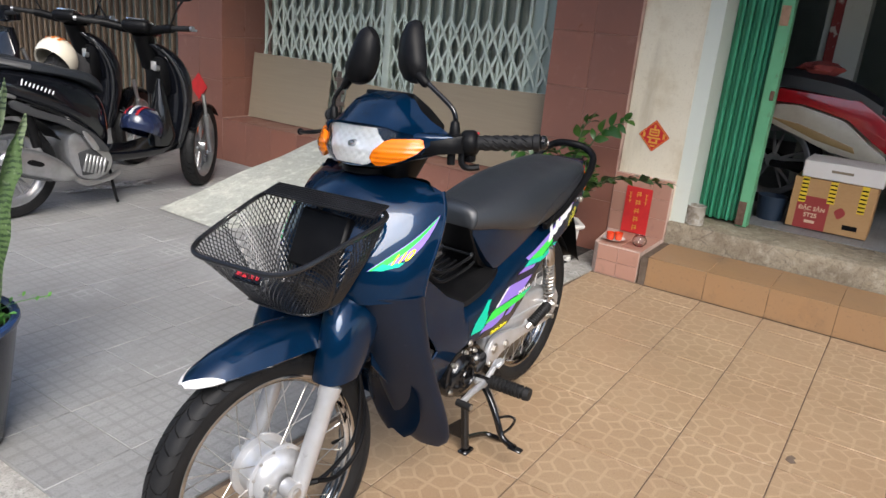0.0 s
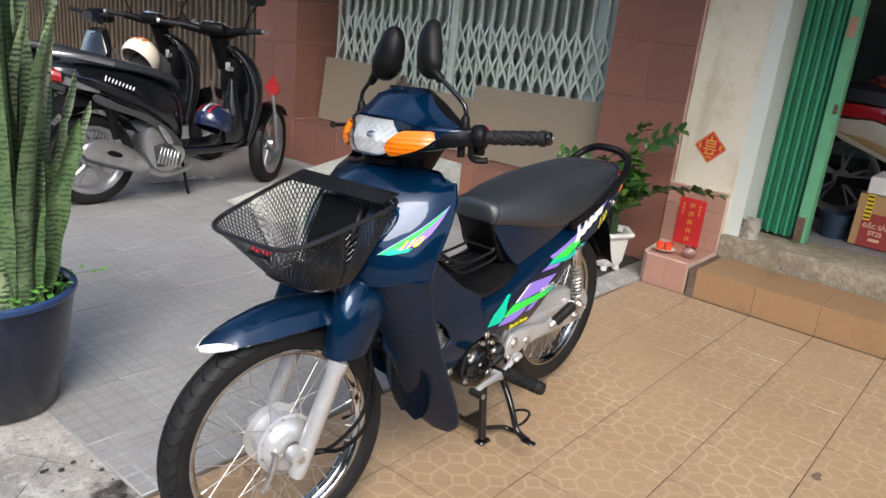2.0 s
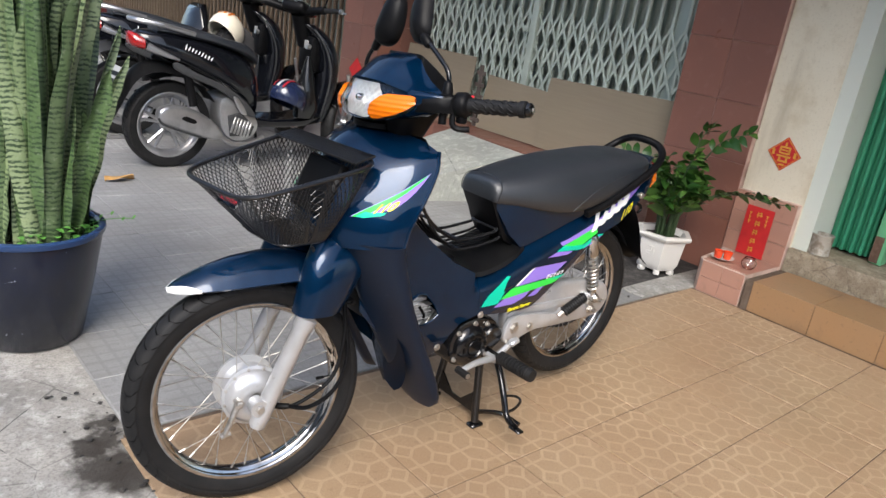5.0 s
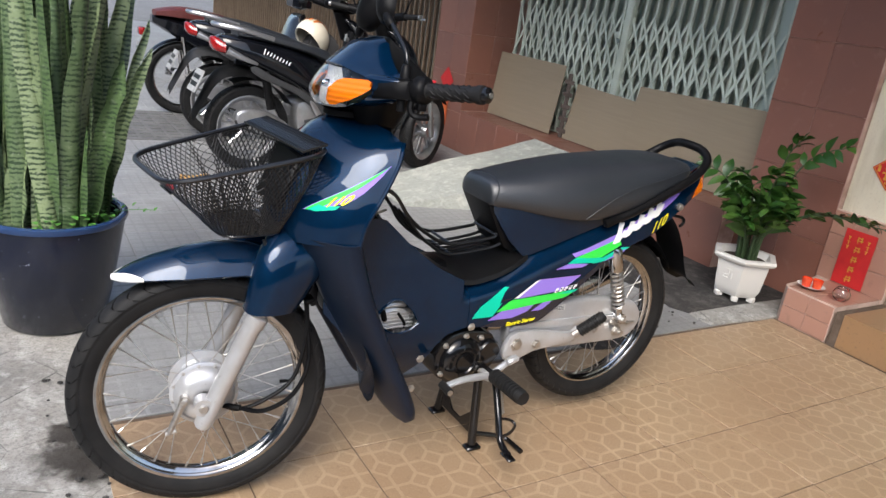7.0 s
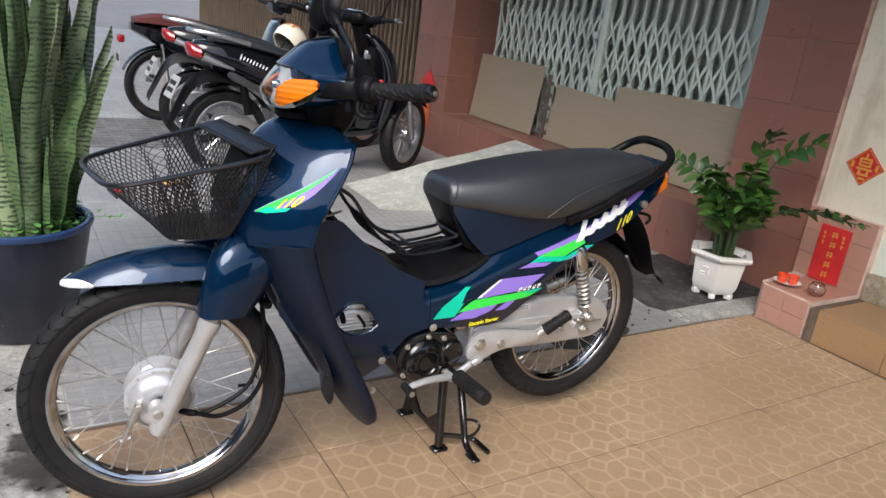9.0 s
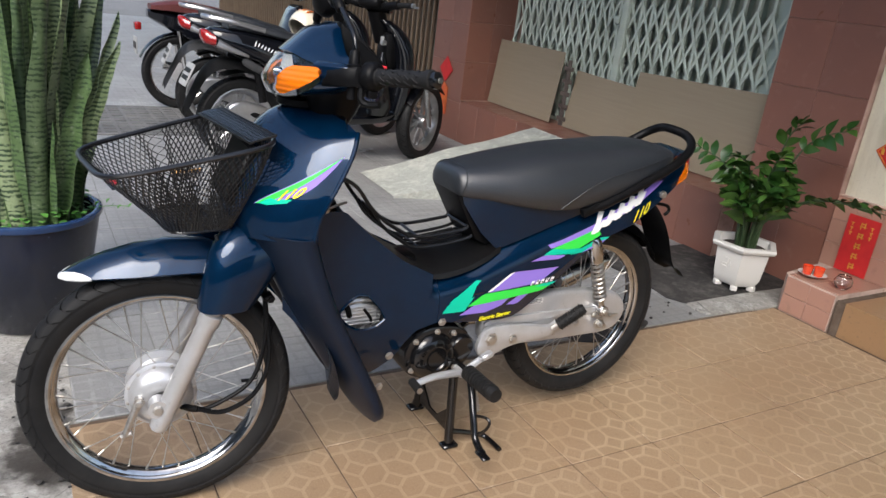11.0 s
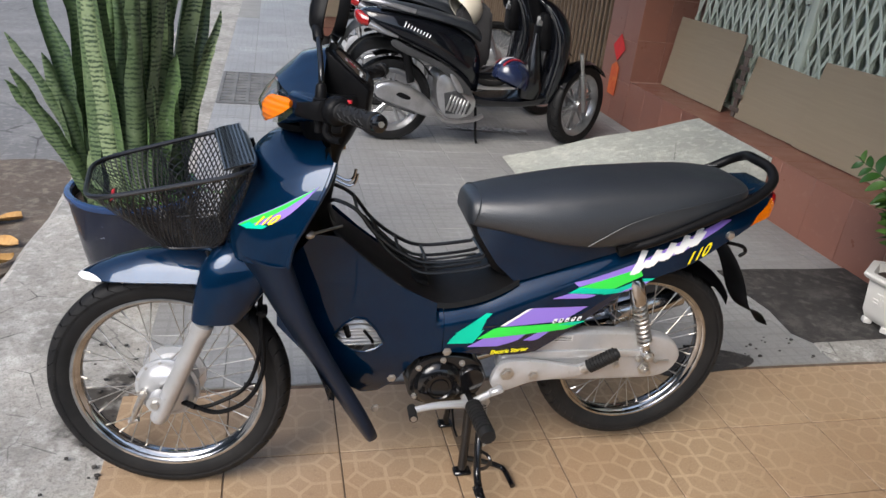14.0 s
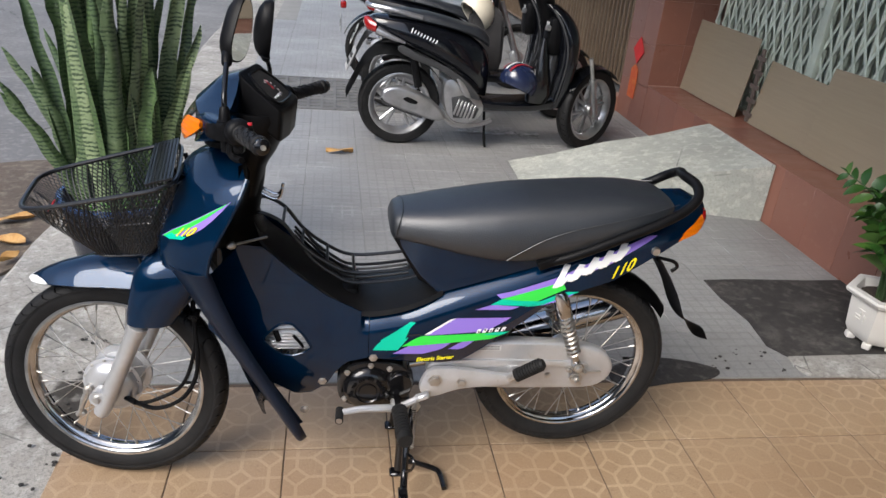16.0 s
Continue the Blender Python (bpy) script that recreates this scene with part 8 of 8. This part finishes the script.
    eng = part("engine", prism(outl, -0.150, 0.10, 0.012, 2), M_SILVER, top, "cast aluminium engine")
    b = prism([(0.315, 0.345), (0.405, 0.365), (0.50, 0.275), (0.475, 0.215), (0.335, 0.215)], -0.160, -0.148, 0.004)
    part("fan_cover", b, M_SCOOT_GREY, eng)
    for k in range(6):
        part("fan_slat", box(-0.007, 0.007, -0.168, -0.158, -0.052, 0.052, 0.002, 1, m=pose(0.352 + k * 0.022, 0, 0.288 - k * 0.007, 0, 18, 0)), M_SILVER, eng)
    b = tube([(0.05, -0.13, 0.62), (0.10, -0.135, 0.40)], 0.026, 10)
    part("shock_absorber", b, M_BLACK, top)
    rows = []
    for a in range(30, 125, 12):
        c, s = math.cos(radians(a)), math.sin(radians(a))
        rows.append([(0.300 * c, -0.09, 0.262 + 0.300 * s), (0.305 * c, 0.0, 0.262 + 0.305 * s), (0.300 * c, 0.07, 0.262 + 0.300 * s)])
    b = loft(rows, caps=False, close=False)
    bmesh.ops.solidify(b, geom=b.faces[:], thickness=0.006)
    part("inner_guard", b, M_SCOOT_GREY, top)
    # floorboard, shield, nose
    hull([(0.44, 0.27, 0.345, 0.12, 0.150), (0.60, 0.255, 0.320, 0.12, 0.160), (0.85, 0.260, 0.322, 0.12, 0.165), (1.02, 0.280, 0.36, 0.11, 0.160)], M_SCOOT, "floorboard", "black floorboard", e=0.4)
    rows = []
    for z, x, w, d in ((0.30, 1.02, 0.140, 0.05), (0.42, 1.05, 0.160, 0.07), (0.58, 1.06, 0.176, 0.08), (0.72, 1.05, 0.174, 0.09), (0.82, 1.02, 0.150, 0.085), (0.89, 0.975, 0.110, 0.07), (0.935, 0.925, 0.06, 0.05)):
        r = []
        for a in np.linspace(0, 2 * math.pi, 22, endpoint=False):
            c, s = math.cos(a), math.sin(a)
            r.append(Vector((x + (d if c > 0 else 0.045) * math.copysign(abs(c) ** 0.8, c), w * math.copysign(abs(s) ** 0.7, s), z)))
        rows.append(r)
    fine = [smooth_path([q[j] for q in rows], 3) for j in range(22)]
    sh_ = part("leg_shield", loft([list(q) for q in zip(*fine)]), M_SCOOT, top, "black leg shield")
    for s in (-1, 1):
        b = tube([(1.005, s * 0.142, 0.33), (1.035, s * 0.175, 0.56), (1.028, s * 0.175, 0.70), (0.987, s * 0.147, 0.82), (0.93, s * 0.10, 0.91)], 0.006, 6, 4)
        part("shield_edge", b, M_SCOOT_GREY, sh_)
    b = box(0.93, 1.02, -0.080, 0.080, 0.62, 0.86, 0.03, 2)
    part("inner_panel", b, M_BLACK, sh_)
    b = box(0.923, 0.930, -0.045, 0.000, 0.78, 0.83, 0.002)
    part("sticker", b, M_PLATE, sh_, "small pale warning sticker")
    part("key_knob", tube([(0.932, -0.06, 0.79), (0.905, -0.06, 0.795)], 0.018, 12), M_SILVER, sh_)
    # column and bars, turned a little
    steer = new("steering")
    steer.parent = top
    steer.matrix_local = pose(0.86, 0, 0, 0, 0, 28)
    b = tube([(0.12, 0, 0.80), (0.02, 0, 1.00)], [0.055, 0.06], 12)
    part("column", b, M_BLACK, steer)
    b = box(-0.10, 0.06, -0.085, 0.085, 0.985, 1.055, 0.03, 3, m=Matrix.Translation((0, 0, 1.0)) @ pose(0, 0, 0, 0, 16, 0) @ Matrix.Translation((0, 0, -1.0)))
    part("bar_cover", b, M_BLACK, steer)
    part("instrument", box(-0.075, 0.045, -0.065, 0.065, 1.052, 1.068, 0.012, 2, m=Matrix.Translation((0, 0, 1.0)) @ pose(0, 0, 0, 0, 16, 0) @ Matrix.Translation((0, 0, -1.0))), M_GLASS, steer, "clear instrument lens")
    b = hull([(0.02, 0.98, 1.05, 0.10, 0.09), (0.08, 0.97, 1.045, 0.10, 0.09), (0.13, 0.985, 1.02, 0.06, 0.05)], M_SCOOT, "nose_cover", parent=steer)
    for s in (-1, 1):
        b = tube([(-0.02, s * 0.07, 1.015), (-0.04, s * 0.18, 1.035), (-0.05, s * 0.22, 1.040)], 0.026, 10, 3)
        part("bar_housing", b, M_BLACK, steer)
        part("grip", tube([(-0.05, s * 0.22, 1.040), (-0.085, s * 0.345, 1.050)], 0.017, 12), M_RUBBER, steer)
        part("bar_end", tube([(-0.085, s * 0.345, 1.050), (-0.090, s * 0.362, 1.051)], 0.015, 10), M_SILVER, steer)
        part("lever", tube([(0.0, s * 0.19, 1.035), (-0.005, s * 0.27, 1.035), (-0.035, s * 0.36, 1.040)], 0.007, 8, 3), M_SILVER, steer)
        b = tube([(-0.02, s * 0.19, 1.045), (-0.03, s * 0.24, 1.15), (-0.02, s * 0.27, 1.20)], 0.006, 8, 3)
        arm = part("mirror_arm", b, M_BLACK, steer)
        outl = curve2([(-0.05, -0.03), (0.05, -0.035), (0.062, 0.01), (0.04, 0.045), (-0.04, 0.045), (-0.06, 0.01)], 3)
        b = loft([[Vector((dx, s * 0.27 + u * sc, 1.235 + v * sc)) for u, v in outl] for sc, dx in ((1, -0.025), (1, -0.012), (0.8, 0.002), (0.3, 0.010))])
        part("mirror_head", b, M_BLACK, arm)
    # fork, front guard
    fork = new("fork")
    fork.parent = top
    fork.matrix_local = pose(1.292, 0, 0.27, 0, 0, 31)
    for s in (-1, 1):
        b = tube([(0.0, s * 0.075, -0.03), (-0.09, s * 0.075, 0.22)], 0.019, 10)
        tube([(-0.075, s * 0.075, 0.18), (-0.09, s * 0.075, 0.22)], 0.024, 10, bm=b)
        tube([(-0.09, s * 0.075, 0.22), (-0.14, s * 0.075, 0.36)], 0.013, 8, bm=b)
        part("fork_leg", b, M_SILVER, fork)
    rows = []
    for a in range(40, 150, 12):
        c, s = math.cos(radians(a)), math.sin(radians(a))
        rows.append([(0.300 * c, 0.06 * f, 0.300 * s - 0.02 * abs(f)) for f in (-1, -0.5, 0, 0.5, 1)])
    b = loft(rows, caps=False, close=False)
    bmesh.ops.solidify(b, geom=b.faces[:], thickness=0.006)
    part("front_mudguard", b, M_SCOOT, fork)
    part("side_stand", tube([(0.56, -0.06, 0.24), (0.57, -0.10, 0.05), (0.58, -0.11, 0.012)], 0.009, 8, 3), M_BLACK, top)
    for s in (-1, 1):
        strokes = None
        for k in range(9):
            x = 0.03 + 0.019 * k
            z = 0.742 - 0.0072 * k
            hh = 0.016 if k == 0 else 0.010
            strokes = skin([(x, z - hh), (x + 0.007, z - hh), (x + 0.016, z + hh), (x + 0.009, z + hh)], lambda u, v, s=s: Vector((u, s * (0.146 + 0.060 * u - 0.16 * (v - 0.74)), v)), 0.002, 3, 2, strokes)
        part("script_bars", strokes, M_DECALWHITE, top, "plain pale slanted strokes")
    return top


sc_a = scooter("scooter", "black step-through scooter parked facing the shops", (0.553, 3.00, 0.0), 2)
sc_b = copy_thing(sc_a, pose(0.60, 3.90, 0, 0, 0, -3))
tagged(sc_b, "black scooter parked behind another in the shade")

# an older wire-wheel bike beyond
M_MAROON_SEAT = Mat("maroon_vinyl", (0.10, 0.02, 0.018), 0.45)
M_MAROON_SEAT.mottle(20, (0.05, 0.012, 0.01), 0.5, kind="Object")
M_RED_PAINT = Mat("red_paint", (0.42, 0.012, 0.018), 0.2, 0.0, 0.8)
M_RED_PAINT.mottle(10, (0.30, 0.01, 0.015), 0.5, kind="Object")


def old_bike(at, turn, label, paint, seat_mat):
    top = thing("motorbike", label, "motorbike", at=at, turn=turn)
    wheel("rear_wheel", Vector((0, 0, 0.285)), 0.285, 0.040, top, 0.075, False)
    wheel("front_wheel", Vector((1.22, 0, 0.280)), 0.280, 0.034, top, 0.06, True)

    def shell(name, rows, mat, label=""):
        rr = [[Vector((x, w * c, (z0 + z1) / 2 + (z1 - z0) / 2 * s)) for c, s in ((1, -0.7), (1, 0.5), (0.6, 1), (-0.6, 1), (-1, 0.5), (-1, -0.7), (-0.5, -1), (0.5, -1))] for x, z0, z1, w in rows]
        fine = [smooth_path([q[j] for q in rr], 3) for j in range(8)]
        return part(name, loft([list(q) for q in zip(*fine)]), mat, top, label)

    shell("body", [(-0.24, 0.70, 0.76, 0.05), (-0.05, 0.60, 0.755, 0.10), (0.25, 0.45, 0.72, 0.11), (0.50, 0.38, 0.58, 0.10), (0.70, 0.36, 0.52, 0.08), (0.95, 0.55, 0.72, 0.05)], paint)
    shell("seat", [(-0.22, 0.76, 0.80, 0.09), (0.0, 0.75, 0.84, 0.13), (0.3, 0.72, 0.81, 0.13), (0.48, 0.70, 0.76, 0.08)], seat_mat, "vinyl dual seat")
    rows = []
    for a in range(20, 165, 10):
        c, s = math.cos(radians(a)), math.sin(radians(a))
        rows.append([(0.318 * c, 0.055 * f, 0.285 + (0.318 - 0.02 * f * f) * s) for f in (-1, -0.5, 0, 0.5, 1)])
    b = loft(rows, caps=False, close=False)
    bmesh.ops.solidify(b, geom=b.faces[:], thickness=0.004)
    part("rear_mudguard", b, paint, top)
    part("tail_lamp", box(-0.335, -0.285, -0.045, 0.045, 0.60, 0.66, 0.012, 2), M_TAIL, top, "red tail lamp")
    pl = part("plate", box(-0.332, -0.324, -0.085, 0.085, 0.42, 0.55, 0.004), M_PLATE, top, "white plate")
    part("plate_bar", box(-0.336, -0.331, -0.06, 0.06, 0.46, 0.51, 0.001), M_BLACK, pl)
    shell("leg_shield", [(0.80, 0.25, 0.60, 0.16), (0.90, 0.30, 0.85, 0.20), (0.97, 0.45, 0.90, 0.15), (1.00, 0.60, 0.86, 0.07)], paint)
    shell("handlebar_cowl", [(0.86, 0.95, 1.02, 0.08), (0.94, 0.93, 1.05, 0.13), (1.02, 0.94, 1.02, 0.10)], paint)
    for s in (-1, 1):
        part("grip", tube([(0.92, s * 0.10, 1.0), (0.88, s * 0.35, 1.02)], 0.016, 10), M_RUBBER, top)
        part("fork_leg", tube([(1.22, s * 0.08, 0.28), (1.02, s * 0.08, 0.75)], 0.018, 8), M_SILVER, top)
        part("shock_absorber", tube([(0.02, s * 0.11, 0.34), (-0.02, s * 0.11, 0.62)], 0.018, 8), M_CHROME, top)
        part("silencer", tube([(0.4, 0.13, 0.25), (-0.1, 0.15, 0.32)] if s > 0 else [(0.35, -0.12, 0.30), (0.0, -0.12, 0.30)], 0.035 if s > 0 else 0.018, 12), M_CHROME, top)
    part("engine", box(0.30, 0.62, -0.12, 0.12, 0.22, 0.42, 0.04, 2), M_SILVER, top)
    part("stand", tube([(0.35, -0.16, 0.01), (0.36, 0, 0.25), (0.35, 0.16, 0.01)], 0.012, 8), M_BLACK, top)
    return top


old_bike((0.52, 4.75, 0), 0, "older wire-wheel motorbike with a maroon seat in the shade", M_SCOOT, M_MAROON_SEAT)

# helmets and bag
M_NAVY_PAINT = Mat("navy_shell", (0.010, 0.016, 0.045), 0.22, 0.0, 0.5)
M_CREAM_SHELL = Mat("cream_shell", (0.66, 0.60, 0.48), 0.25, 0.0, 0.5)
M_ORANGE_STRIPE = Mat("orange_stripe", (0.70, 0.22, 0.02), 0.3)


def helmet(at, tilt, shell, stripe_a, stripe_b, label):
    top = thing("helmet", label, "helmet", "helmets on the scooters", at=at)
    b = bmesh.new()
    bmesh.ops.create_uvsphere(b, u_segments=32, v_segments=18, radius=0.125)
    bmesh.ops.bisect_plane(b, geom=b.verts[:] + b.edges[:] + b.faces[:], plane_co=(0, 0, -0.045), plane_no=(0.25, 0, -1), clear_outer=True)
    bmesh.ops.solidify(b, geom=b.faces[:], thickness=0.012)
    m = pose(0, 0, 0, *tilt) @ Matrix.Diagonal((1.12, 0.95, 0.95, 1))
    bmesh.ops.transform(b, matrix=m, verts=b.verts)
    part("shell", b, shell, top)
    for off, w, mat in ((0.0, 0.020, stripe_a), (0.042, 0.016, stripe_b), (-0.042, 0.016, stripe_b)):
        rows = []
        for a in np.linspace(radians(5), radians(175), 24):
            rows.append([(math.cos(a) * 0.1275 * math.cos((off + d) * 7), off + d, math.sin(a) * 0.1275 * math.cos((off + d) * 7)) for d in (-w / 2, 0, w / 2)])
        b = loft(rows, caps=False, close=False)
        bmesh.ops.solidify(b, geom=b.faces[:], thickness=0.001)
        bmesh.ops.transform(b, matrix=m, verts=b.verts)
        part("stripe", b, mat, top)
    return top


helmet((1.31, 2.90, 0.455), (0, 35, 20), M_NAVY_PAINT, M_DECALWHITE, M_WORN_RED, "navy open helmet with red and white stripes on the floorboard")
helmet((1.09, 3.40, 0.80), (15, 60, 40), M_CREAM_SHELL, M_ORANGE_STRIPE, M_ORANGE_STRIPE, "cream open helmet with orange stripes hanging from a scooter")
rows = []
for z, w, d in ((0.335, 0.06, 0.07), (0.40, 0.085, 0.08), (0.52, 0.07, 0.07), (0.64, 0.035, 0.04), (0.74, 0.012, 0.015)):
    rows.append([(1.44 + d * math.cos(a) * (1 + 0.25 * noise.noise((a, z * 9, 1))), 2.90 + w * math.sin(a) * (1 + 0.25 * noise.noise((a, z * 9, 5))), z) for a in np.linspace(0, 2 * math.pi, 18, endpoint=False)])
tagged(part("bag", loft(rows), M_GLOSS), "crumpled black plastic bag hanging on the scooter", "bag")
b = loft([[(1.16 + dx, 3.42 + dy, z) for dx, dy in ((-0.13 * k, -0.08 * k), (0.12 * k, -0.09 * k), (0.14 * k, 0.07 * k), (-0.12 * k, 0.08 * k))] for z, k in ((0.42, 0.8), (0.47, 1.0), (0.65, 1.0), (0.80, 0.9), (0.86, 0.3))])
bmesh.ops.bevel(b, geom=b.edges[:], offset=0.02, segments=2, affect="EDGES")
M_CLOTH = Mat("black_cloth", (0.018, 0.017, 0.018), 0.85)
M_CLOTH.mottle(10, (0.035, 0.033, 0.033), 0.5)
tagged(part("cloth_bag", b, M_CLOTH), "black cloth bag hanging between the scooters", "bag")

# red motorbike inside the shop, facing away along the front
M_IVORY = Mat("ivory_panel", (0.55, 0.50, 0.40), 0.3, 0.0, 0.4)
M_IVORY.mottle(12, (0.42, 0.36, 0.26), 0.5, kind="Object")
M_BRONZE = Mat("bronze_decal", (0.34, 0.22, 0.09), 0.35)
rb = thing("motorbike", "red and ivory motorbike parked inside the dim shop", "motorbike", at=(3.72, -0.28, 0.274), turn=-90)
cast_wheel(rb, "rear_wheel", (-0.02, 0, 0.285), 0.285, 0.04, 5)
cast_wheel(rb, "front_wheel", (1.22, 0, 0.28), 0.28, 0.034, 5)


def slab_panel(name, pts, mat, half, label="", thick=0.05, side=-1):
    y0, y1 = side * half, side * (half - thick)
    part(name, prism(pts, min(y0, y1), max(y0, y1), 0.006), mat, rb, label)


for sd in (-1, 1):
    slab_panel("upper_panel", [(-0.22, 0.66), (0.10, 0.66), (0.36, 0.60), (0.50, 0.50), (0.62, 0.42), (0.80, 0.40), (0.86, 0.46), (0.66, 0.50), (0.56, 0.62), (0.40, 0.72), (0.0, 0.74), (-0.22, 0.73)], M_RED_PAINT, 0.13, "glossy red upper panel", side=sd)
    slab_panel("lower_panel", [(-0.24, 0.63), (0.08, 0.655), (0.34, 0.595), (0.48, 0.49), (0.62, 0.40), (0.86, 0.38), (0.86, 0.34), (0.56, 0.36), (0.30, 0.40), (-0.05, 0.52)], M_IVORY, 0.125, "ivory lower panel with a bronze stripe", side=sd)
    slab_panel("stripe", [(-0.10, 0.57), (0.10, 0.545), (0.42, 0.45), (0.44, 0.41), (0.20, 0.46)], M_BRONZE, 0.128, side=sd)
b = None
for k in range(6):
    x = 0.60 + 0.035 * k
    b = box(x, x + 0.012, -0.132, -0.120, 0.40, 0.47, 0.002, 1, b) if b else box(x, x + 0.012, -0.132, -0.120, 0.40, 0.47, 0.002, 1)
part("vents", b, M_BLACK, rb)
rows = []
for x, z0, z1, w in ((-0.30, 0.76, 0.80, 0.07), (-0.10, 0.74, 0.86, 0.13), (0.15, 0.72, 0.85, 0.14), (0.35, 0.70, 0.81, 0.13), (0.52, 0.64, 0.72, 0.09)):
    rows.append([Vector((x, w * c, (z0 + z1) / 2 + (z1 - z0) / 2 * s)) for c, s in ((1, -0.7), (1, 0.4), (0.7, 1), (-0.7, 1), (-1, 0.4), (-1, -0.7))])
part("seat", loft([list(q) for q in zip(*[smooth_path([r[j] for r in rows], 3) for j in range(6)])]), M_SEAT, rb, "black vinyl seat")
part("engine", box(0.30, 0.62, -0.12, 0.12, 0.16, 0.36, 0.03, 2), M_BLACK, rb)
part("swing_arm", box(-0.02, 0.32, -0.115, -0.085, 0.255, 0.30, 0.008), M_BLACK, rb)
part("foot_peg", box(0.24, 0.40, -0.16, -0.12, 0.27, 0.31, 0.008), M_SILVER, rb)
part("silencer", tube([(0.5, 0.13, 0.2), (0.1, 0.14, 0.25), (-0.2, 0.15, 0.32)], 0.04, 12), M_BLACK, rb)
part("leg_shield", box(0.86, 0.95, -0.19, 0.19, 0.30, 0.85, 0.03, 2), M_RED_PAINT, rb)
part("handlebar_cowl", box(0.84, 0.98, -0.12, 0.12, 0.92, 1.03, 0.04, 2), M_RED_PAINT, rb)
for s in (-1, 1):
    part("grip", tube([(0.90, s * 0.11, 1.0), (0.86, s * 0.35, 1.02)], 0.016, 10), M_RUBBER, rb)
    part("fork_leg", tube([(1.22, s * 0.08, 0.28), (1.02, s * 0.08, 0.75)], 0.018, 8), M_SILVER, rb)
part("stand", tube([(0.35, -0.16, 0.01), (0.36, 0, 0.25), (0.35, 0.16, 0.01)], 0.012, 8), M_BLACK, rb)
# red cloth on its seat, red strip on the pillar
b = bmesh.new()
bmesh.ops.create_icosphere(b, subdivisions=3, radius=0.09)
for v in b.verts:
    v.co *= 1 + 0.45 * noise.noise(v.co * 22)
    v.co = Vector((v.co.x * 1.0, v.co.y * 1.3, v.co.z * 0.45 + 0.02))
M_RAG = Mat("faded_red_cloth", (0.34, 0.07, 0.06), 0.85)
M_RAG.mottle(20, (0.22, 0.04, 0.04), 0.6)
rag = part("cloth", b, M_RAG)
rag.location = (3.68, -0.42, 1.135)
tagged(rag, "crumpled faded red cloth on the motorbike seat", "cloth")
b = box(4.27, 4.30, -0.40, -0.34, 1.0, 2.6, 0.004)
tagged(part("hanging_strip", b, M_POST_RED), "dark red strip hanging on the shop pillar", "hanging")


# ---- tiles ----
pieces("tile", whole, TAN_SPOTS, tan_floor)
pieces("tile", cut_r, TAN_CUT, tan_floor)
GP = 0.3025
grey_me = mesh_of("tile", slab(0.3, GP, 0.01, 0.0014), M_GREY)
spots, far_spots = [], []
for i in range(-1, 8):
    for j in range(0, 45):
        (spots if j < 25 else far_spots).append((0.132 + 0.3 * i, GY + GP * (j + 0.5), 0))
rows_y = [(0, GY + GP * (j + 0.5), 0) for j in range(25)]
pieces("tile", mesh_of("tile", box(-0.568, -0.320, -0.1493, 0.1493, -0.01, 0, 0.0022), M_GREY), rows_y, pavement)
pieces("tile", mesh_of("tile", box(2.384, 2.498, -0.1493, 0.1493, -0.01, 0, 0.0022), M_GREY), rows_y, pavement)
pieces("tile", grey_me, spots, pavement)
fb = bmesh.new()
for p in far_spots:
    box(p[0] - 0.148, p[0] + 0.148, p[1] - 0.149, p[1] + 0.149, -0.01, 0, bm=fb)
tagged(part("far_tiles", fb, M_GREY, pavement), "grey pavement tiles farther off", "", "", "stuff")
tiled_face(pilaster_near, M_BROWN, 0.378, 0.885, 0.0, 2.79, facing_street(2.628), 2, 9)
tiled_face(pilaster_far, M_BROWN, 3.59, 4.12, 0.0, 2.79, facing_street(2.498), 2, 9)
tiled_face(pilaster_far, M_BROWN, 2.49, 2.95, 0.34, 2.79, facing_near(3.59), 2, 8)
tiled_face(ledge, M_BROWN, 0.885, 3.59, 0.0, 0.336, facing_street(2.5), 10, 1)
tiled_face(ledge, M_BROWN, 2.492, 2.95, 0.888, 3.58, facing_up(0.33), 1, 10)
tiled_face(foot, M_PINK, 0.042, 0.372, 0.165, 0.498, facing_street(2.615), 3, 3)
tiled_face(shelf_block, M_PINK, 0.05, 0.28, 0.0, 0.162, facing_street(2.262), 2, 2)
tiled_face(shelf_block, M_PINK, 2.28, 2.61, 0.05, 0.29, facing_up(0.162), 2, 2)
tiled_face(step_one, M_STEP, -4.5, 0.0, 0.0, 0.152, facing_street(2.262), 15, 1)
tiled_face(step_one, M_STEP, 2.256, 2.62, -4.5, 0.0, facing_up(0.150), 1, 15)
tiled_face(room_floor, M_GREY, 3.0, 6.0, -2.4, 0.9, facing_up(0.272), 10, 11)
chip = prism([(0.955, -0.935), (0.970, -0.915), (0.992, -0.918), (1.010, -0.928), (1.002, -0.942), (0.985, -0.938), (0.970, -0.948)], 0.0005, 0.0018, plane="XY")
part("chipped_spot", chip, M_GROUT, tan_floor)
